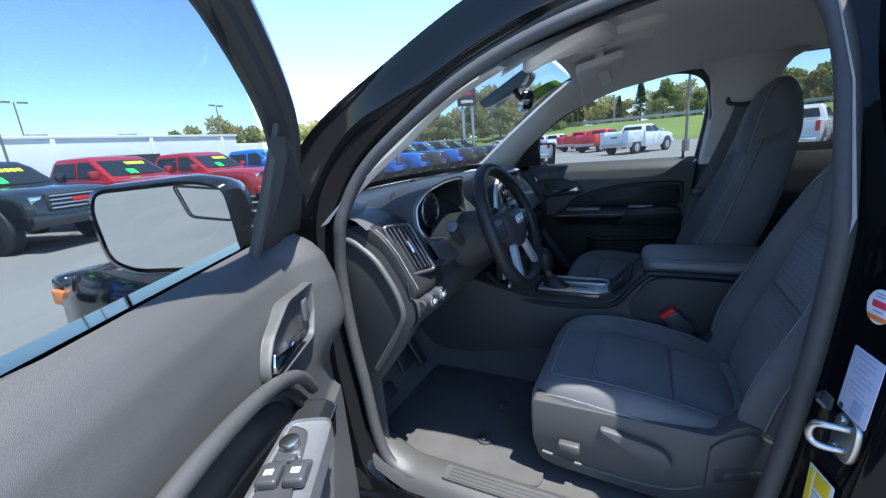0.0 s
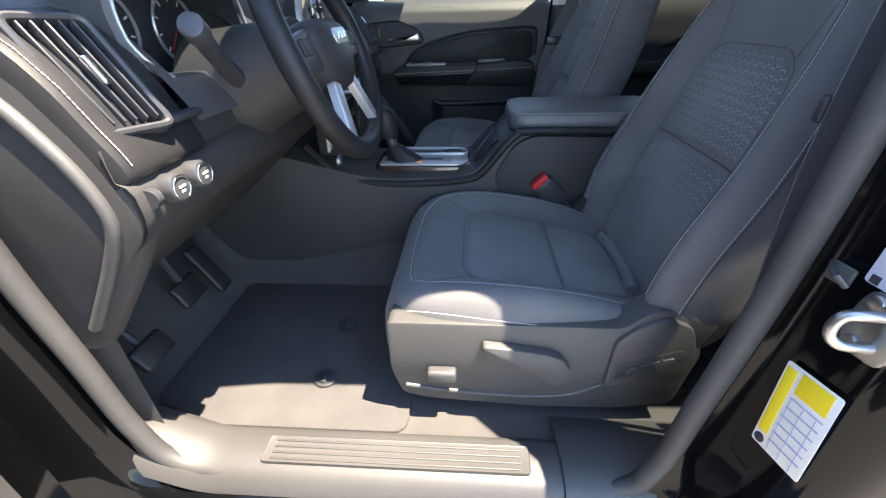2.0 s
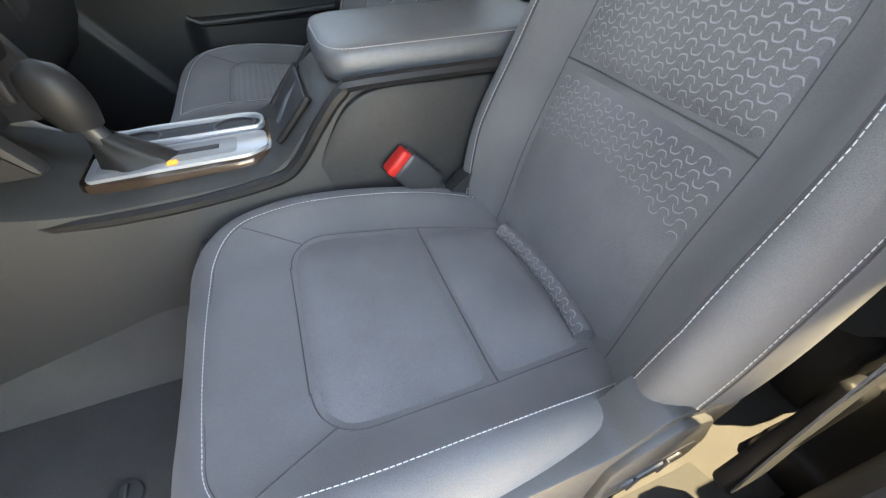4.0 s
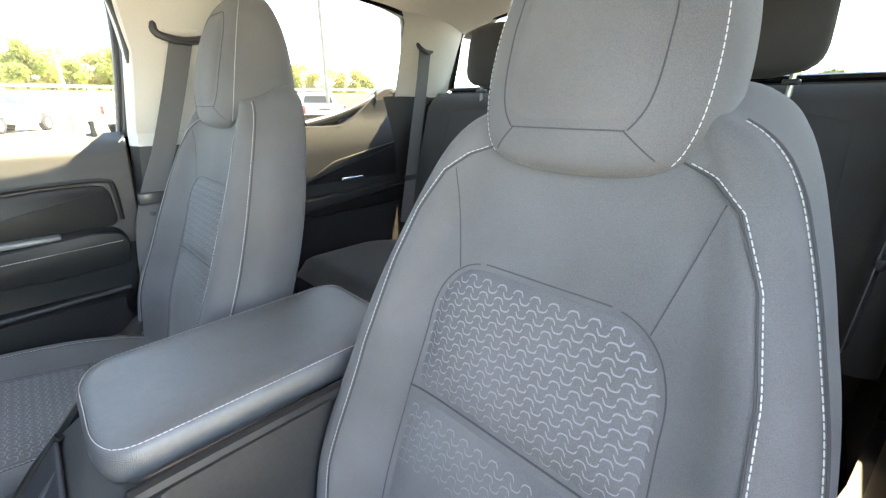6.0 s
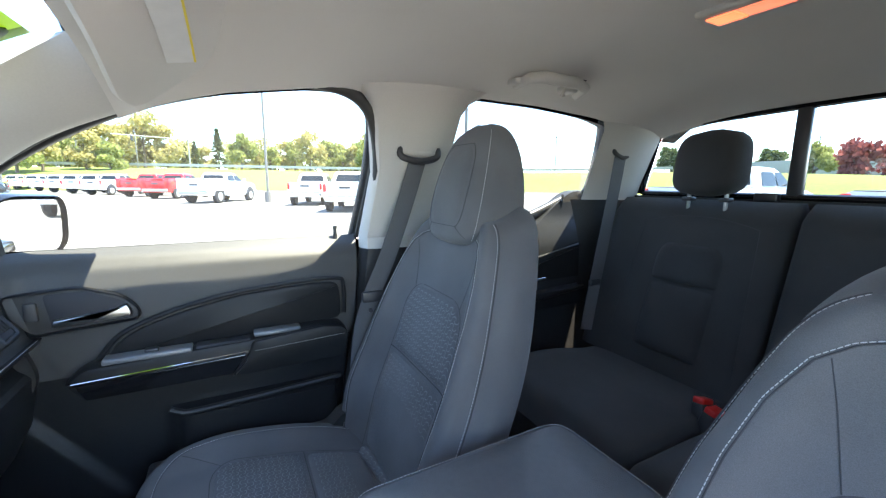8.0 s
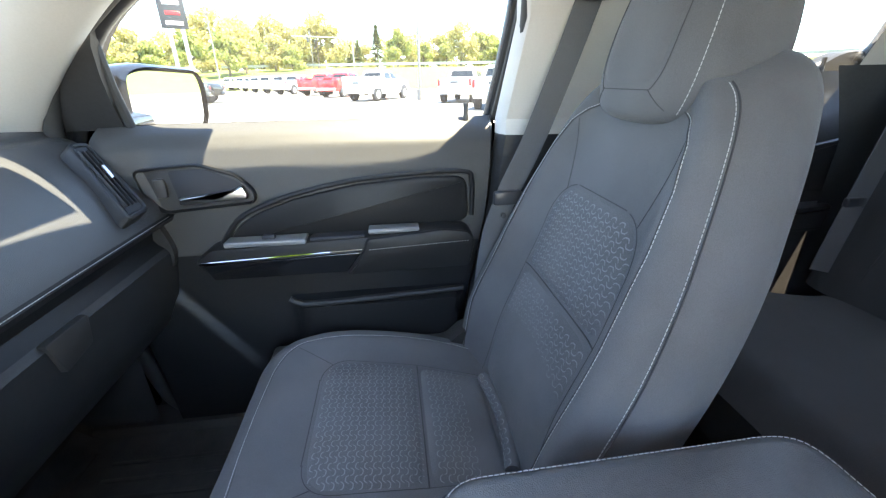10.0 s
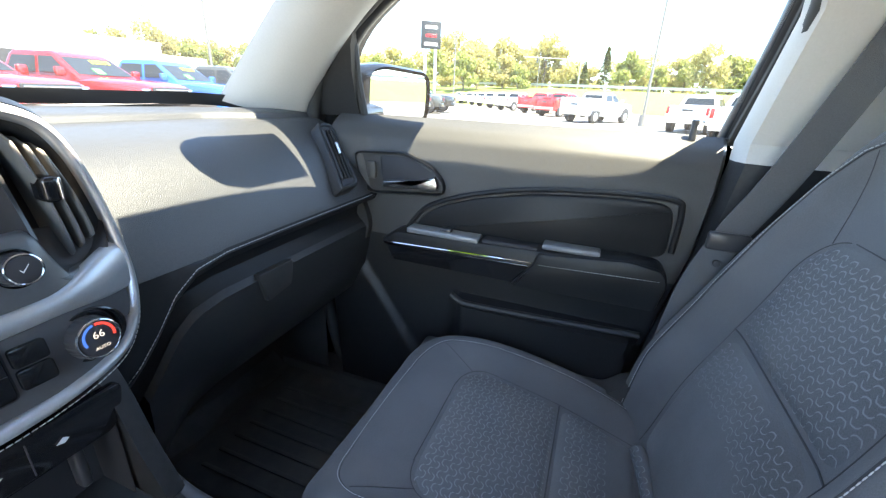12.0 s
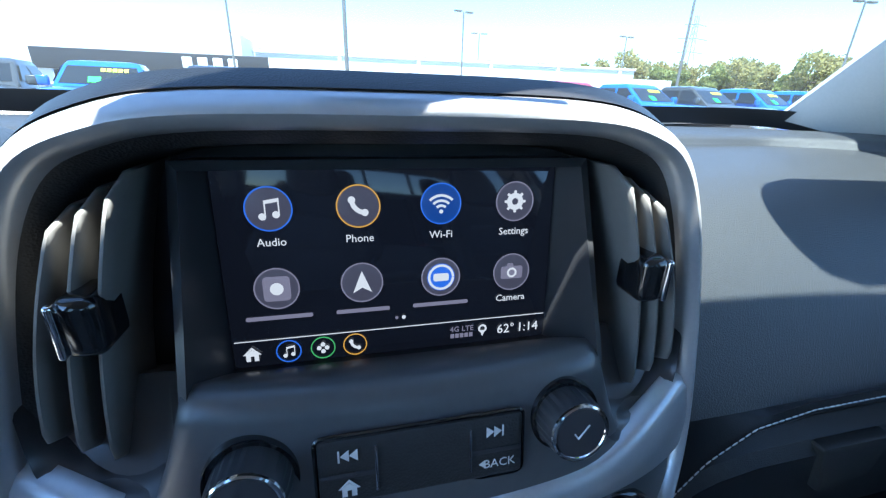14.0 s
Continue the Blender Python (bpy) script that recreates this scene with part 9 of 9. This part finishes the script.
def tree(kind, h, spread, leaves, size, sparse=1.0):
    o = thing("tree", "leafy spring tree on the bank" if kind != "yellow" else "budding yellow-green tree on the bank", "tree", "trees")
    tr = Shape().tube([(0, 0, -0.5), (0.1, 0, h * 0.3), (0.0, 0.1, h * 0.62)], [0.28, 0.2, 0.08], 8)
    blobs = []
    for k in range(9):
        a, q = rng.uniform(0, 6.28), rng.uniform(0.30, 0.92)
        rad = spread * rng.uniform(0.25, 0.62) * math.sin(math.pi * min(0.95, q * 0.9 + 0.1)) ** 0.6
        c = Vector((rad * math.cos(a), rad * math.sin(a), h * q))
        blobs.append((c, spread * rng.uniform(0.28, 0.46), h * rng.uniform(0.10, 0.17)))
        tr.tube([(0, 0, h * 0.25 + h * 0.3 * rng.random()), c * 0.6 + Vector((0, 0, h * 0.1)), c], [0.11, 0.06, 0.02], 5)
    part("trunk", tr, BARK, o)
    cr = Shape()
    for k in range(leaves):
        c, rx, rz = blobs[rng.randrange(len(blobs))]
        d = Vector((rng.gauss(0, 1), rng.gauss(0, 1), rng.gauss(0, 1))).normalized() * (rng.random() ** 0.45)
        p = c + Vector((d.x * rx, d.y * rx, d.z * rz * 1.2))
        m = Euler((rng.uniform(0, 3), rng.uniform(0, 3), rng.uniform(0, 6))).to_matrix()
        s_ = size * rng.uniform(0.6, 1.3)
        cr.add([p + m @ Vector(q) * s_ for q in ((-0.5, -0.3, 0), (0.1, -0.5, 0.15), (0.55, 0.1, 0), (-0.1, 0.5, 0.12))], [(0, 1, 2, 3)])
    part("crown", cr, LEAF[kind], o, angle=180)
    return o


def conifer(h):
    o = thing("tree", "dark conifer on the bank", "tree", "conifers")
    part("trunk", Shape().tube([(0, 0, -0.5), (0, 0, h)], [0.25, 0.03], 8), BARK, o)
    cr = Shape()
    for k in range(1500):
        q = rng.random() ** 0.8
        rad = (1 - q) * h * 0.24 * rng.uniform(0.3, 1.0) + 0.1
        a = rng.uniform(0, 6.283)
        p = Vector((rad * math.cos(a), rad * math.sin(a), h * (0.1 + 0.9 * q) - rad * 0.25))
        m = Euler((rng.uniform(-0.5, 0.5), rng.uniform(-0.5, 0.5), a)).to_matrix()
        cr.add([p + m @ Vector(v) * 0.55 for v in ((-0.5, -0.25, 0), (0.6, -0.1, -0.15), (0.6, 0.1, -0.15), (-0.5, 0.25, 0))], [(0, 1, 2, 3)])
    part("crown", cr, LEAF["deep"], o, angle=180)
    return o


def plant(mold_, az, d, z, k, first):
    m = Matrix.Translation((math.sin(radians(az)) * d, math.cos(radians(az)) * d, z)) @ Matrix.Rotation(rng.uniform(0, 6.28), 4, "Z") @ Matrix.Scale(k, 4)
    if first:
        mold_.matrix_world = m
    else:
        c = copy_thing(mold_, m)
        c.scale = (k, k, k)


molds = {"fresh": [tree("fresh", 9.0, 4.2, 2200, 0.62), tree("fresh", 7.5, 4.6, 2000, 0.6)], "yellow": [tree("yellow", 10.0, 4.6, 1900, 0.55), tree("yellow", 9.0, 5.0, 1800, 0.55)], "deep": [tree("deep", 11.0, 4.6, 2300, 0.7)], "red": [tree("red", 6.0, 3.4, 1400, 0.5)]}
conif = [conifer(8.5)]
count = {}


def put(kind, az, d, z, k):
    lst = conif if kind == "conifer" else molds[kind]
    i = count.get(kind, 0)
    count[kind] = i + 1
    plant(lst[i % len(lst)], az, d, z, k, i < len(lst))


for k in range(16):
    put("yellow" if k % 3 else "fresh", 33.5 + 2.0 * k + rng.uniform(-0.6, 0.6), 150 + rng.uniform(-10, 25), 0, 1.25 + 0.3 * rng.random())
for k in range(12):
    put("fresh" if k % 2 else "yellow", 58 + 1.9 * k + rng.uniform(-0.7, 0.7), 96 + rng.uniform(-6, 12), 2.0, 0.72 + 0.25 * rng.random())
for k in range(8):
    put("yellow", 69 + 2.1 * k + rng.uniform(-0.7, 0.7), 118 + rng.uniform(-4, 12), 3.0, 1.15 + 0.25 * rng.random())
for k in range(46):
    put("yellow" if k % 5 else "fresh", 31 + 2.1 * k + rng.uniform(-0.5, 0.5), 165 + rng.uniform(-8, 14), 1.5, 1.15 + 0.3 * rng.random())
put("conifer", 89.0, 100, 3.4, 1.05)
put("conifer", 86.6, 112, 3.6, 0.8)
put("conifer", 85.6, 118, 3.6, 0.7)
for k in range(14):
    put("yellow" if k % 2 else "fresh", 91.5 + 1.7 * k + rng.uniform(-0.6, 0.6), 112 + rng.uniform(-6, 10), 3.4, 0.82 + 0.3 * rng.random())
for k in range(9):
    put("yellow" if k % 2 else "fresh", 104 + 1.5 * k, 104 + rng.uniform(-5, 8), 3.2, 0.80 + 0.25 * rng.random())
for k in range(16):
    put("fresh" if k % 3 else "deep", 146 + 3.4 * k + rng.uniform(-1, 1), 130 + rng.uniform(-15, 30), 1.0, 0.8 + 0.4 * rng.random())
put("red", 163.5, 75, 1.0, 1.1)
put("red", 166.0, 82, 1.0, 0.9)
